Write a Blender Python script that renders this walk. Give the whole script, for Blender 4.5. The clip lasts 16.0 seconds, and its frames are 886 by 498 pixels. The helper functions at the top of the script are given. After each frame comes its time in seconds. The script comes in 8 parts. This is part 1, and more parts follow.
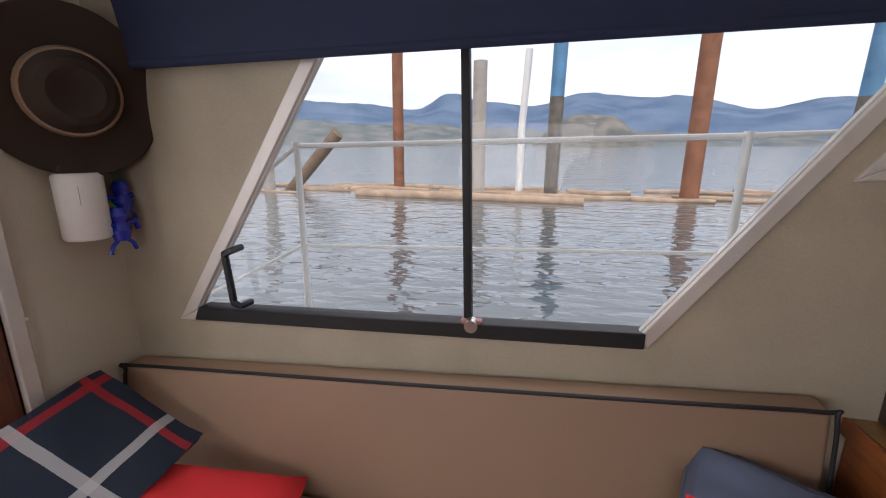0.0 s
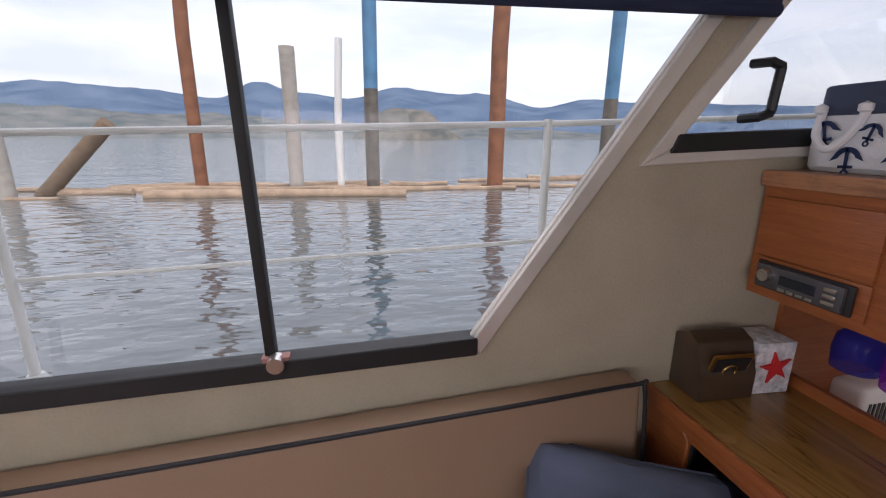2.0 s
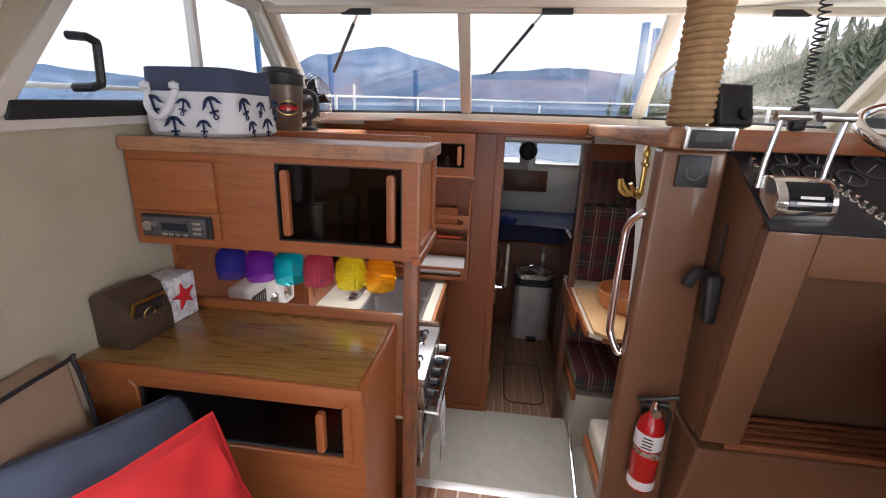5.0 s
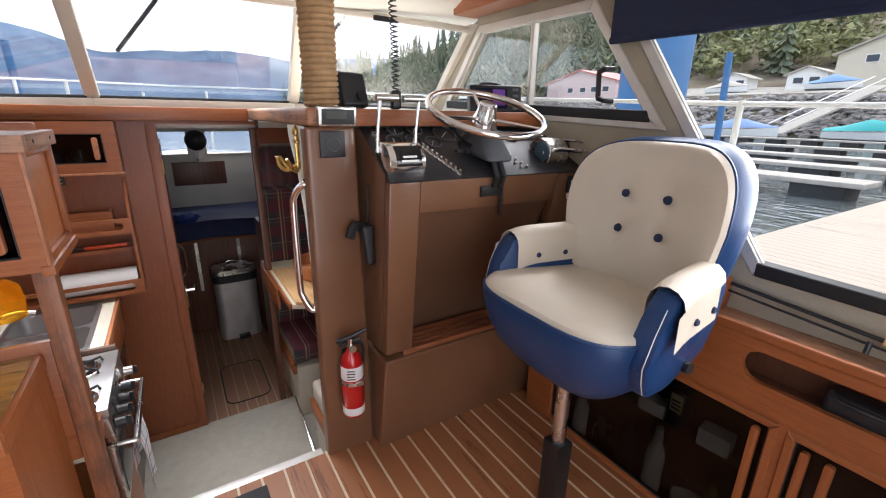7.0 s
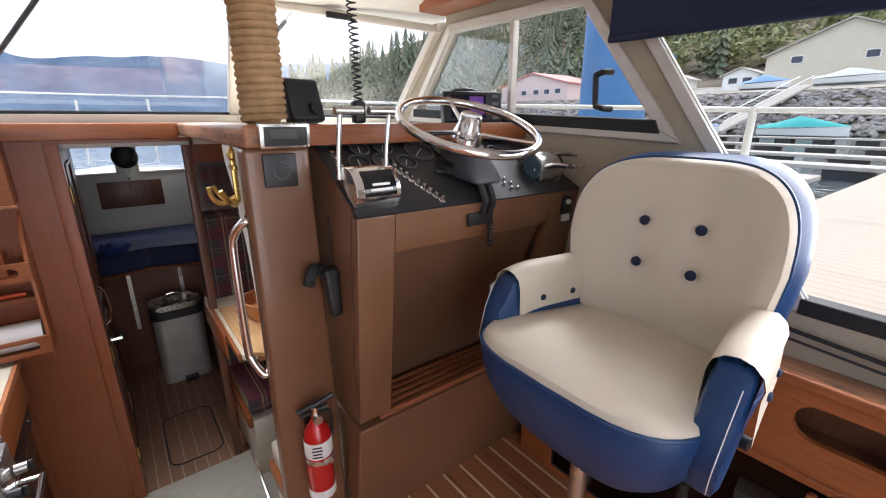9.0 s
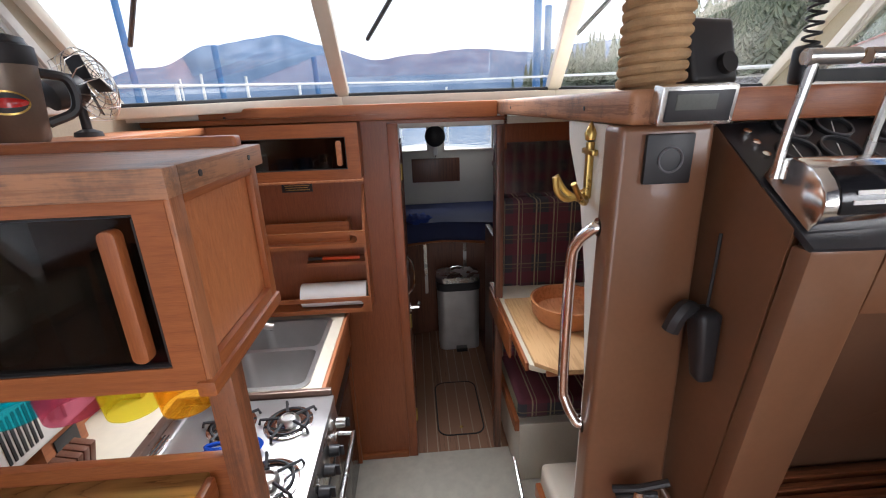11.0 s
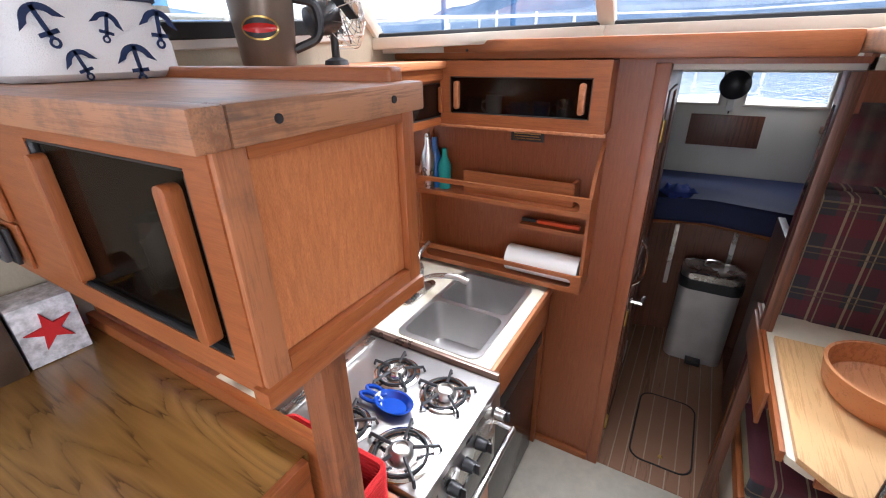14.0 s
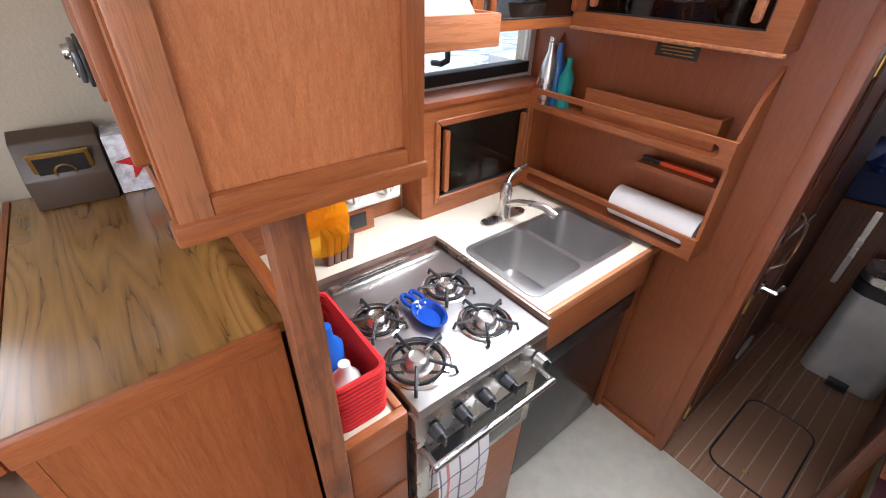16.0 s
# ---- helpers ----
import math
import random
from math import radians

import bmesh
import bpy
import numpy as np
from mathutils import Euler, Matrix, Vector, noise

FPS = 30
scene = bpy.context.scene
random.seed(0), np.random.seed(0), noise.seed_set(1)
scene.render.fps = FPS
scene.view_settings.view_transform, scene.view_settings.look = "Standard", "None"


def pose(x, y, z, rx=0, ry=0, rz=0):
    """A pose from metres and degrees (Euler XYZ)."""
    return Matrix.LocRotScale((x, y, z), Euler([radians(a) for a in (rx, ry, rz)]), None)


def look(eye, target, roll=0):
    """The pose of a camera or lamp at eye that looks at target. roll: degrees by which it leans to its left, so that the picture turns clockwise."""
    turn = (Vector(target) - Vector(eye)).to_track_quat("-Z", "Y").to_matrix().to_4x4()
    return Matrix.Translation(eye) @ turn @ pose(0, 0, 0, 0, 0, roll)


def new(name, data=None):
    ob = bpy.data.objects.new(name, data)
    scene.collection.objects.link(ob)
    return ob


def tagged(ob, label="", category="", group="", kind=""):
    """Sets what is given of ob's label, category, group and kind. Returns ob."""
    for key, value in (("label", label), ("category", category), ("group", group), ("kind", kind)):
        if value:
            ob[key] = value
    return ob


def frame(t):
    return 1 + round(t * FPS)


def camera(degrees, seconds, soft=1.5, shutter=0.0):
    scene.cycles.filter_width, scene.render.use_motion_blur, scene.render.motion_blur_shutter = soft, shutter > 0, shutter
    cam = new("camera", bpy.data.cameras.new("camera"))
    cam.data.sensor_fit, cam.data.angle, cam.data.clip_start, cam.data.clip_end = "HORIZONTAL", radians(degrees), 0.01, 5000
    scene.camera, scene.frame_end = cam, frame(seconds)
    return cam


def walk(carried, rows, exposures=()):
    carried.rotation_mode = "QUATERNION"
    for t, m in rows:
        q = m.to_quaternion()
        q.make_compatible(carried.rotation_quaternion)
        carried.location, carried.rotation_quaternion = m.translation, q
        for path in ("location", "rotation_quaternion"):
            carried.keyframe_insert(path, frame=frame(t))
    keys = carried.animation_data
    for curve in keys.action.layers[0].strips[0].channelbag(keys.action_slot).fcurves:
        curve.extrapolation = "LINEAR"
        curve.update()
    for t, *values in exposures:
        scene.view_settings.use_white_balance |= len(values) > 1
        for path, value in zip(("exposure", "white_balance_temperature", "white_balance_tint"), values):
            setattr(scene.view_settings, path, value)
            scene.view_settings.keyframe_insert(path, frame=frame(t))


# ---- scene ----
cam = camera(92.1, 16.0, soft=1.1)
METRES, EYE, TILT, LEAN, TURN = 2.25, 1.315, 0.0, 0.0, 11.5
ROWS = [
    (0.0, 0.0, 0.0, 0.0, 0.05, -13.9, -0.19),
    (0.5, -0.0143, 0.0021, 0.0015, -8.22, -13.89, -0.3),
    (1.0, -0.0133, 0.0133, 0.0023, -14.32, -14.25, -0.67),
    (1.5, 0.0103, 0.0453, -0.0029, -18.29, -14.4, -0.77),
    (2.0, 0.0326, 0.0775, -0.0061, -23.09, -14.69, -0.26),
    (2.5, 0.0307, 0.0977, -0.007, -36.16, -15.03, 0.55),
    (3.0, 0.0209, 0.1132, -0.0064, -53.99, -15.74, 0.06),
    (5.5, -0.0474, 0.0112, -0.0074, -104.91, -16.83, -0.97),
    (6.0, -0.0846, 0.0343, -0.0091, -118.45, -17.02, 0.11),
    (6.5, -0.095, 0.0332, -0.0121, -128.38, -17.34, -0.66),
    (7.0, -0.099, 0.005, -0.0138, -133.5, -17.4, -0.89),
    (7.5, -0.0945, -0.0468, -0.0127, -137.75, -17.64, -0.03),
    (8.0, -0.0827, -0.0733, -0.0125, -138.82, -17.42, 0.04),
    (8.5, -0.0555, -0.0769, -0.0076, -138.41, -17.42, 0.12),
    (9.0, 0.0068, -0.0652, -0.0014, -139.03, -16.91, 0.1),
    (9.5, 0.0699, -0.0455, -0.0072, -137.75, -17.49, 1.11),
    (10.0, 0.1187, -0.049, -0.0156, -126.53, -18.12, 2.14),
    (12.5, 0.2577, -0.0907, -0.0066, -85.54, -20.45, 1.21),
    (13.0, 0.2691, -0.1148, -0.01, -78.68, -21.64, 1.47),
    (13.5, 0.2809, -0.1244, -0.0144, -73.36, -23.06, 1.48),
    (14.0, 0.3115, -0.1097, -0.0207, -71.17, -24.91, 0.97),
    (14.5, 0.345, -0.0977, -0.0276, -71.13, -26.56, 0.9),
    (15.0, 0.36, -0.1162, -0.0377, -65.41, -27.22, 0.5),
    (15.5, 0.3765, -0.1477, -0.0529, -56.3, -29.45, -2.22),
    (16.0, 0.3755, -0.1618, -0.0633, -49.83, -33.84, -1.6),
]
EXPOSURES = [(0.0, 0.50, 6250, 18), (3.0, 0.40, 6150, 20), (5.5, 1.18, 6050, 14), (8.0, 1.22, 6000, 13), (10.0, 1.20, 5950, 13), (12.5, 1.24, 5900, 13), (14.5, 1.93, 5800, 13), (16.0, 1.88, 5800, 13)]
walk(cam, [(t, pose(0, 0, EYE, TILT, LEAN, TURN) @ pose(METRES * x, METRES * y, METRES * z, 90 + pitch, roll, yaw)) for t, x, y, z, yaw, pitch, roll in ROWS], EXPOSURES)

# ---- world and light ----
SUN_EL, SUN_ROT = radians(38), radians(200)
world = bpy.data.worlds.new("overcast")
scene.world = world
world.use_nodes = True
wn, wl = world.node_tree.nodes, world.node_tree.links
wn.clear()
w_out = wn.new("ShaderNodeOutputWorld")
w_add = wn.new("ShaderNodeAddShader")
w_bg = wn.new("ShaderNodeBackground")
w_bg2 = wn.new("ShaderNodeBackground")
w_sky = wn.new("ShaderNodeTexSky")
w_sky.sky_type, w_sky.sun_disc = "NISHITA", False
w_sky.sun_elevation, w_sky.sun_rotation = SUN_EL, SUN_ROT
w_sky.air_density, w_sky.dust_density = 1.0, 4.0
wl.new(w_sky.outputs[0], w_bg.inputs[0])
w_bg.inputs[1].default_value = 0.05
w_tc = wn.new("ShaderNodeTexCoord")
w_map = wn.new("ShaderNodeMapping")
w_map.inputs["Scale"].default_value = (1.6, 1.6, 6.0)
w_noise = wn.new("ShaderNodeTexNoise")
w_noise.inputs["Scale"].default_value, w_noise.inputs["Detail"].default_value = 2.2, 6
w_ramp = wn.new("ShaderNodeValToRGB")
w_ramp.color_ramp.elements[0].position, w_ramp.color_ramp.elements[0].color = 0.34, (0.74, 0.76, 0.81, 1)
w_ramp.color_ramp.elements[1].position, w_ramp.color_ramp.elements[1].color = 0.62, (1.0, 0.98, 0.97, 1)
wl.new(w_tc.outputs["Generated"], w_map.inputs["Vector"])
wl.new(w_map.outputs[0], w_noise.inputs["Vector"])
wl.new(w_noise.outputs[0], w_ramp.inputs[0])
wl.new(w_ramp.outputs[0], w_bg2.inputs[0])
w_bg2.inputs[1].default_value = 0.74
wl.new(w_bg.outputs[0], w_add.inputs[0])
wl.new(w_bg2.outputs[0], w_add.inputs[1])
wl.new(w_add.outputs[0], w_out.inputs[0])
sun = new("sun", bpy.data.lights.new("sun", "SUN"))
sun.data.energy, sun.data.angle, sun.data.color = 1.0, radians(14), (1.0, 0.95, 0.88)
sun.matrix_world = look((0, 0, 30), (-10.0, 14.0, 12.0))


def sky_light(name, at, to, sx, sy, watts, spread):
    """An area lamp added at an opening, standing in for the sky's light."""
    d = bpy.data.lights.new(name, "AREA")
    d.shape, d.size, d.size_y, d.energy, d.spread = "RECTANGLE", sx, sy, watts, radians(spread)
    d.color = (1.0, 0.98, 0.96)
    new(name, d).matrix_world = look(at, to)


# fill lamp added in the unseen aft doorway to brighten the cabin
sky_light("fill_by_aft_door", (-1.10, 0.0, 0.95), (1.0, -0.05, 0.80), 1.2, 1.6, 5.4, 170)
sky_light("sky_by_windscreen", (2.02, -0.215, 1.56), (1.62, -0.215, 0.60), 1.9, 0.40, 5.8, 95)
sky_light("sky_by_bow_window", (4.10, -0.52, 1.03), (3.2, -0.35, 0.0), 0.40, 0.18, 0.35, 150)
sky_light("sky_by_port_window", (-0.05, 0.94, 1.22), (-0.05, 0.44, 0.35), 1.0, 0.5, 1.3, 80)
sky_light("sky_by_starboard_window", (-0.05, -1.37, 1.22), (0.25, -0.40, 0.95), 1.0, 0.5, 4.2, 140)


# ---- materials ----
def base_mat(name):
    m = bpy.data.materials.new(name)
    m.use_nodes = True
    return m, m.node_tree.nodes, m.node_tree.links, m.node_tree.nodes["Principled BSDF"]


def ramp(nodes, stops):
    r = nodes.new("ShaderNodeValToRGB").color_ramp
    while len(r.elements) < len(stops):
        r.elements.new(0.5)
    for e, (p, c) in zip(r.elements, stops):
        e.position, e.color = p, (*c, 1)
    return [n for n in nodes if n.type == "VALTORGB" and n.color_ramp == r][0]


def shade(c, k):
    return tuple(min(1.0, v * k) for v in c)


def plain(name, col, rough=0.5, metal=0.0, vary=0.18, scale=9.0, bump=0.0, fine=220.0, coat=0.0, spec=0.5):
    """Paint, plastic, cloth or metal with stains at a large and grain at a fine scale."""
    m, n, l, b = base_mat(name)
    tc = n.new("ShaderNodeTexCoord")
    a, f = n.new("ShaderNodeTexNoise"), n.new("ShaderNodeTexNoise")
    a.inputs["Scale"].default_value, a.inputs["Detail"].default_value = scale, 5
    f.inputs["Scale"].default_value, f.inputs["Detail"].default_value = fine, 3
    l.new(tc.outputs["Object"], a.inputs["Vector"]), l.new(tc.outputs["Object"], f.inputs["Vector"])
    mix = n.new("ShaderNodeMath")
    mix.operation = "MULTIPLY_ADD"
    l.new(f.outputs[0], mix.inputs[0])
    mix.inputs[1].default_value = 0.35
    l.new(a.outputs[0], mix.inputs[2])
    r = ramp(n, [(0.35, shade(col, 1 - vary)), (1.0, shade(col, 1 + vary))])
    l.new(mix.outputs[0], r.inputs[0]), l.new(r.outputs[0], b.inputs["Base Color"])
    mr = n.new("ShaderNodeMapRange")
    mr.inputs["To Min"].default_value, mr.inputs["To Max"].default_value = max(0.03, rough - 0.1), min(1, rough + 0.1)
    l.new(a.outputs[0], mr.inputs["Value"]), l.new(mr.outputs[0], b.inputs["Roughness"])
    b.inputs["Metallic"].default_value, b.inputs["Coat Weight"].default_value = metal, coat
    b.inputs["Specular IOR Level"].default_value = spec
    if bump:
        bp = n.new("ShaderNodeBump")
        bp.inputs["Strength"].default_value, bp.inputs["Distance"].default_value = bump, 0.004
        l.new(f.outputs[0], bp.inputs["Height"]), l.new(bp.outputs[0], b.inputs["Normal"])
    return m


def wood(name, dark, light, axis="x", rough=0.38, scale=1.0, rnd=False, coat=0.15, stripes=0.5, along=2.6, worn=None, span=0.0):
    """Oiled timber: long grain along one axis, figure, pores and worn gloss."""
    m, n, l, b = base_mat(name)
    tc, mp = n.new("ShaderNodeTexCoord"), n.new("ShaderNodeMapping")
    s = [58.0 * scale] * 3
    s["xyz".index(axis)] = along * scale
    mp.inputs["Scale"].default_value = s
    src = tc.outputs["Object"]
    if rnd:
        oi, ad = n.new("ShaderNodeObjectInfo"), n.new("ShaderNodeVectorMath")
        ad.operation = "MULTIPLY_ADD"
        cb = n.new("ShaderNodeCombineXYZ")
        for k in range(3):
            l.new(oi.outputs["Random"], cb.inputs[k])
        ad.inputs[1].default_value = (9, 9, 9)
        l.new(cb.outputs[0], ad.inputs[0]), l.new(src, ad.inputs[2])
        src = ad.outputs[0]
    l.new(src, mp.inputs["Vector"])
    a, f, g = n.new("ShaderNodeTexNoise"), n.new("ShaderNodeTexNoise"), n.new("ShaderNodeTexNoise")
    a.inputs["Scale"].default_value, a.inputs["Detail"].default_value, a.inputs["Distortion"].default_value = 1.3, 6, 0.7
    f.inputs["Scale"].default_value, f.inputs["Detail"].default_value = 9.0, 3
    g.inputs["Scale"].default_value, g.inputs["Detail"].default_value = 2.5, 3
    l.new(mp.outputs[0], a.inputs["Vector"]), l.new(mp.outputs[0], f.inputs["Vector"]), l.new(src, g.inputs["Vector"])
    m1, m2 = n.new("ShaderNodeMath"), n.new("ShaderNodeMath")
    m1.operation = m2.operation = "MULTIPLY_ADD"
    l.new(f.outputs[0], m1.inputs[0]), l.new(a.outputs[0], m1.inputs[2])
    m1.inputs[1].default_value = stripes
    l.new(g.outputs[0], m2.inputs[0]), l.new(m1.outputs[0], m2.inputs[2])
    m2.inputs[1].default_value = 0.55
    last = m2.outputs[0]
    if rnd:
        m3 = n.new("ShaderNodeMath")
        m3.operation = "MULTIPLY_ADD"
        l.new(oi.outputs["Random"], m3.inputs[0]), l.new(last, m3.inputs[2])
        m3.inputs[1].default_value = 0.28
        last = m3.outputs[0]
    mid = tuple((p + q) / 2 for p, q in zip(dark, light))
    sh = (stripes - 0.5) * 0.5
    r = ramp(n, [(0.62 + sh, dark), (0.95 + sh, mid), ((1.3 if rnd else 1.12) + sh, light)] if not span else [(0.5 * (1.025 + sh - span), dark), (0.5 * (1.025 + sh), mid), (0.5 * (1.025 + sh + span), light)])
    if span:
        hv = n.new("ShaderNodeMath")
        hv.operation = "MULTIPLY"
        hv.inputs[1].default_value = 0.5
        l.new(last, hv.inputs[0])
        last = hv.outputs[0]
    l.new(last, r.inputs[0]), l.new(r.outputs[0], b.inputs["Base Color"])
    if worn:
        # bare, greyed and scuffed patches where the varnish has gone
        wz, ws, wa = n.new("ShaderNodeTexNoise"), n.new("ShaderNodeMapRange"), n.new("ShaderNodeMath")
        wz.inputs["Scale"].default_value, wz.inputs["Detail"].default_value, wz.inputs["Roughness"].default_value = 7.0, 6, 0.7
        wa.operation = "MULTIPLY_ADD"
        wa.inputs[1].default_value = 0.35
        l.new(src, wz.inputs["Vector"]), l.new(f.outputs[0], wa.inputs[0]), l.new(wz.outputs[0], wa.inputs[2])
        ws.inputs["From Min"].default_value, ws.inputs["From Max"].default_value, ws.inputs["To Max"].default_value = 0.66, 0.84, 0.85
        mx = n.new("ShaderNodeMix")
        mx.data_type = "RGBA"
        mx.inputs["B"].default_value = (*worn, 1)
        l.new(wa.outputs[0], ws.inputs["Value"]), l.new(ws.outputs[0], mx.inputs["Factor"])
        l.new(r.outputs[0], mx.inputs["A"]), l.new(mx.outputs["Result"], b.inputs["Base Color"])
    mr = n.new("ShaderNodeMapRange")
    mr.inputs["To Min"].default_value, mr.inputs["To Max"].default_value = rough - 0.1, rough + 0.14
    l.new(g.outputs[0], mr.inputs["Value"]), l.new(mr.outputs[0], b.inputs["Roughness"])
    b.inputs["Coat Weight"].default_value, b.inputs["Coat Roughness"].default_value = coat, 0.25
    bp = n.new("ShaderNodeBump")
    bp.inputs["Strength"].default_value, bp.inputs["Distance"].default_value = 0.25, 0.0015
    l.new(f.outputs[0], bp.inputs["Height"]), l.new(bp.outputs[0], b.inputs["Normal"])
    return m


def pane(name, tint=(1, 1, 1), gloss=0.6, rough=0.02):
    """A thin pane: clear but for its tint, with a reflection that grows at a glancing angle."""
    m, n, l, b = base_mat(name)
    n.remove(b)
    out = n["Material Output"]
    t, g, mx, fr, mu = (n.new("ShaderNode" + k) for k in ("BsdfTransparent", "BsdfGlossy", "MixShader", "Fresnel", "Math"))
    t.inputs[0].default_value = (*tint, 1)
    g.inputs["Roughness"].default_value = rough
    fr.inputs[0].default_value = 1.45
    mu.operation = "MULTIPLY"
    mu.inputs[1].default_value = gloss
    l.new(fr.outputs[0], mu.inputs[0]), l.new(mu.outputs[0], mx.inputs[0])
    l.new(t.outputs[0], mx.inputs[1]), l.new(g.outputs[0], mx.inputs[2]), l.new(mx.outputs[0], out.inputs[0])
    return m


def tinted_plastic(name, col):
    """Clear coloured plastic that glows a little with the light passing through it."""
    m, n, l, b = base_mat(name)
    b.inputs["Base Color"].default_value = (*col, 1)
    b.inputs["Roughness"].default_value = 0.12
    t, tr, m1, m2 = (n.new("ShaderNode" + k) for k in ("BsdfTransparent", "BsdfTranslucent", "MixShader", "MixShader"))
    t.inputs[0].default_value = (*(v ** 0.3 for v in col), 1)
    tr.inputs[0].default_value = (*(v ** 0.7 for v in col), 1)
    m1.inputs[0].default_value, m2.inputs[0].default_value = 0.5, 0.26
    l.new(tr.outputs[0], m1.inputs[1]), l.new(b.outputs[0], m1.inputs[2])
    l.new(t.outputs[0], m2.inputs[1]), l.new(m1.outputs[0], m2.inputs[2])
    l.new(m2.outputs[0], n["Material Output"].inputs[0])
    return m


def checks(name, ground, lines, rough=0.9, plane="xz"):
    """Woven checks: each line is (axis, period, offset, width, colour) over a cloth ground."""
    m, n, l, b = base_mat(name)
    tc, sp = n.new("ShaderNodeTexCoord"), n.new("ShaderNodeSeparateXYZ")
    l.new(tc.outputs["Object"], sp.inputs[0])
    last = None
    for axis, period, off, width, col in lines:
        ad, md, lt, mx = n.new("ShaderNodeMath"), n.new("ShaderNodeMath"), n.new("ShaderNodeMath"), n.new("ShaderNodeMix")
        ad.operation, md.operation, lt.operation, mx.data_type = "ADD", "FLOORED_MODULO", "LESS_THAN", "RGBA"
        l.new(sp.outputs["XYZ".index(axis)], ad.inputs[0])
        ad.inputs[1].default_value = off
        l.new(ad.outputs[0], md.inputs[0])
        md.inputs[1].default_value = period
        l.new(md.outputs[0], lt.inputs[0])
        lt.inputs[1].default_value = width
        sc = n.new("ShaderNodeMath")
        sc.operation = "MULTIPLY"
        sc.inputs[1].default_value = 0.75
        l.new(lt.outputs[0], sc.inputs[0]), l.new(sc.outputs[0], mx.inputs[0])
        if last is None:
            mx.inputs[6].default_value = (*ground, 1)
        else:
            l.new(last, mx.inputs[6])
        mx.inputs[7].default_value = (*col, 1)
        last = mx.outputs[2]
    l.new(last, b.inputs["Base Color"])
    b.inputs["Roughness"].default_value = rough
    f, bp = n.new("ShaderNodeTexNoise"), n.new("ShaderNodeBump")
    f.inputs["Scale"].default_value = 420
    l.new(tc.outputs["Object"], f.inputs["Vector"])
    bp.inputs["Strength"].default_value, bp.inputs["Distance"].default_value = 0.5, 0.003
    l.new(f.outputs[0], bp.inputs["Height"]), l.new(bp.outputs[0], b.inputs["Normal"])
    return m


def figured_laminate(name, dark, light, line):
    """Printed woodgrain laminate: nested cathedral figure along y, fine pores, worn gloss."""
    m, n, l, b = base_mat(name)
    tc, mp, mq = n.new("ShaderNodeTexCoord"), n.new("ShaderNodeMapping"), n.new("ShaderNodeMapping")
    mp.inputs["Scale"].default_value, mq.inputs["Scale"].default_value = (7.5, 1.0, 1.0), (170.0, 6.0, 1.0)
    a, f, g = n.new("ShaderNodeTexNoise"), n.new("ShaderNodeTexNoise"), n.new("ShaderNodeTexNoise")
    a.inputs["Scale"].default_value, a.inputs["Detail"].default_value, a.inputs["Distortion"].default_value = 1.0, 1.2, 0.25
    f.inputs["Scale"].default_value, f.inputs["Detail"].default_value = 1.0, 4
    g.inputs["Scale"].default_value, g.inputs["Detail"].default_value = 3.0, 3
    for k in (mp, mq):
        l.new(tc.outputs["Object"], k.inputs["Vector"])
    l.new(mp.outputs[0], a.inputs["Vector"]), l.new(mq.outputs[0], f.inputs["Vector"]), l.new(tc.outputs["Object"], g.inputs["Vector"])
    w1, w2, w3 = (n.new("ShaderNodeMath") for _ in range(3))
    w1.operation, w2.operation, w3.operation = "MULTIPLY_ADD", "FRACT", "MULTIPLY_ADD"
    w1.inputs[1].default_value = 20.0
    sm = n.new("ShaderNodeMath")
    sm.operation = "MULTIPLY"
    sm.inputs[1].default_value = 0.45
    l.new(f.outputs[0], sm.inputs[0])
    l.new(a.outputs[0], w1.inputs[0]), l.new(sm.outputs[0], w1.inputs[2]), l.new(w1.outputs[0], w2.inputs[0])
    w3.inputs[1].default_value = 0.55
    l.new(f.outputs[0], w3.inputs[0]), l.new(w2.outputs[0], w3.inputs[2])
    half = n.new("ShaderNodeMath")
    half.operation = "MULTIPLY"
    half.inputs[1].default_value = 0.6
    l.new(w3.outputs[0], half.inputs[0])
    mid = tuple((p + q) / 2 for p, q in zip(dark, light))
    r = ramp(n, [(0.12, line), (0.22, mid), (0.46, light), (0.80, mid)])
    l.new(half.outputs[0], r.inputs[0]), l.new(r.outputs[0], b.inputs["Base Color"])
    mr = n.new("ShaderNodeMapRange")
    mr.inputs["To Min"].default_value, mr.inputs["To Max"].default_value = 0.16, 0.34
    l.new(g.outputs[0], mr.inputs["Value"]), l.new(mr.outputs[0], b.inputs["Roughness"])
    b.inputs["Coat Weight"].default_value, b.inputs["Coat Roughness"].default_value = 0.3, 0.2
    return m


TEAK_D, TEAK_L = (0.235, 0.066, 0.018), (0.375, 0.120, 0.034)
M_teak_x = wood("teak_x", TEAK_D, TEAK_L, "x", scale=1.5, stripes=0.75, span=0.30, along=3.6)
M_teak_y = wood("teak_y", TEAK_D, TEAK_L, "y", scale=1.5, stripes=0.75, span=0.30, along=3.6)
M_teak_z = wood("teak_z", TEAK_D, TEAK_L, "z", scale=1.5, stripes=0.75, span=0.30, along=3.6)
M_worn = wood("worn_teak", (0.15, 0.062, 0.03), (0.40, 0.19, 0.095), "x", rough=0.45, worn=(0.10, 0.066, 0.050))
M_worn_y = wood("worn_teak_y", (0.20, 0.080, 0.038), (0.40, 0.19, 0.095), "y", rough=0.45, worn=(0.13, 0.08, 0.058))
M_worn_z = wood("worn_teak_z", (0.24, 0.085, 0.034), (0.42, 0.165, 0.07), "z", rough=0.42, worn=(0.18, 0.085, 0.05))
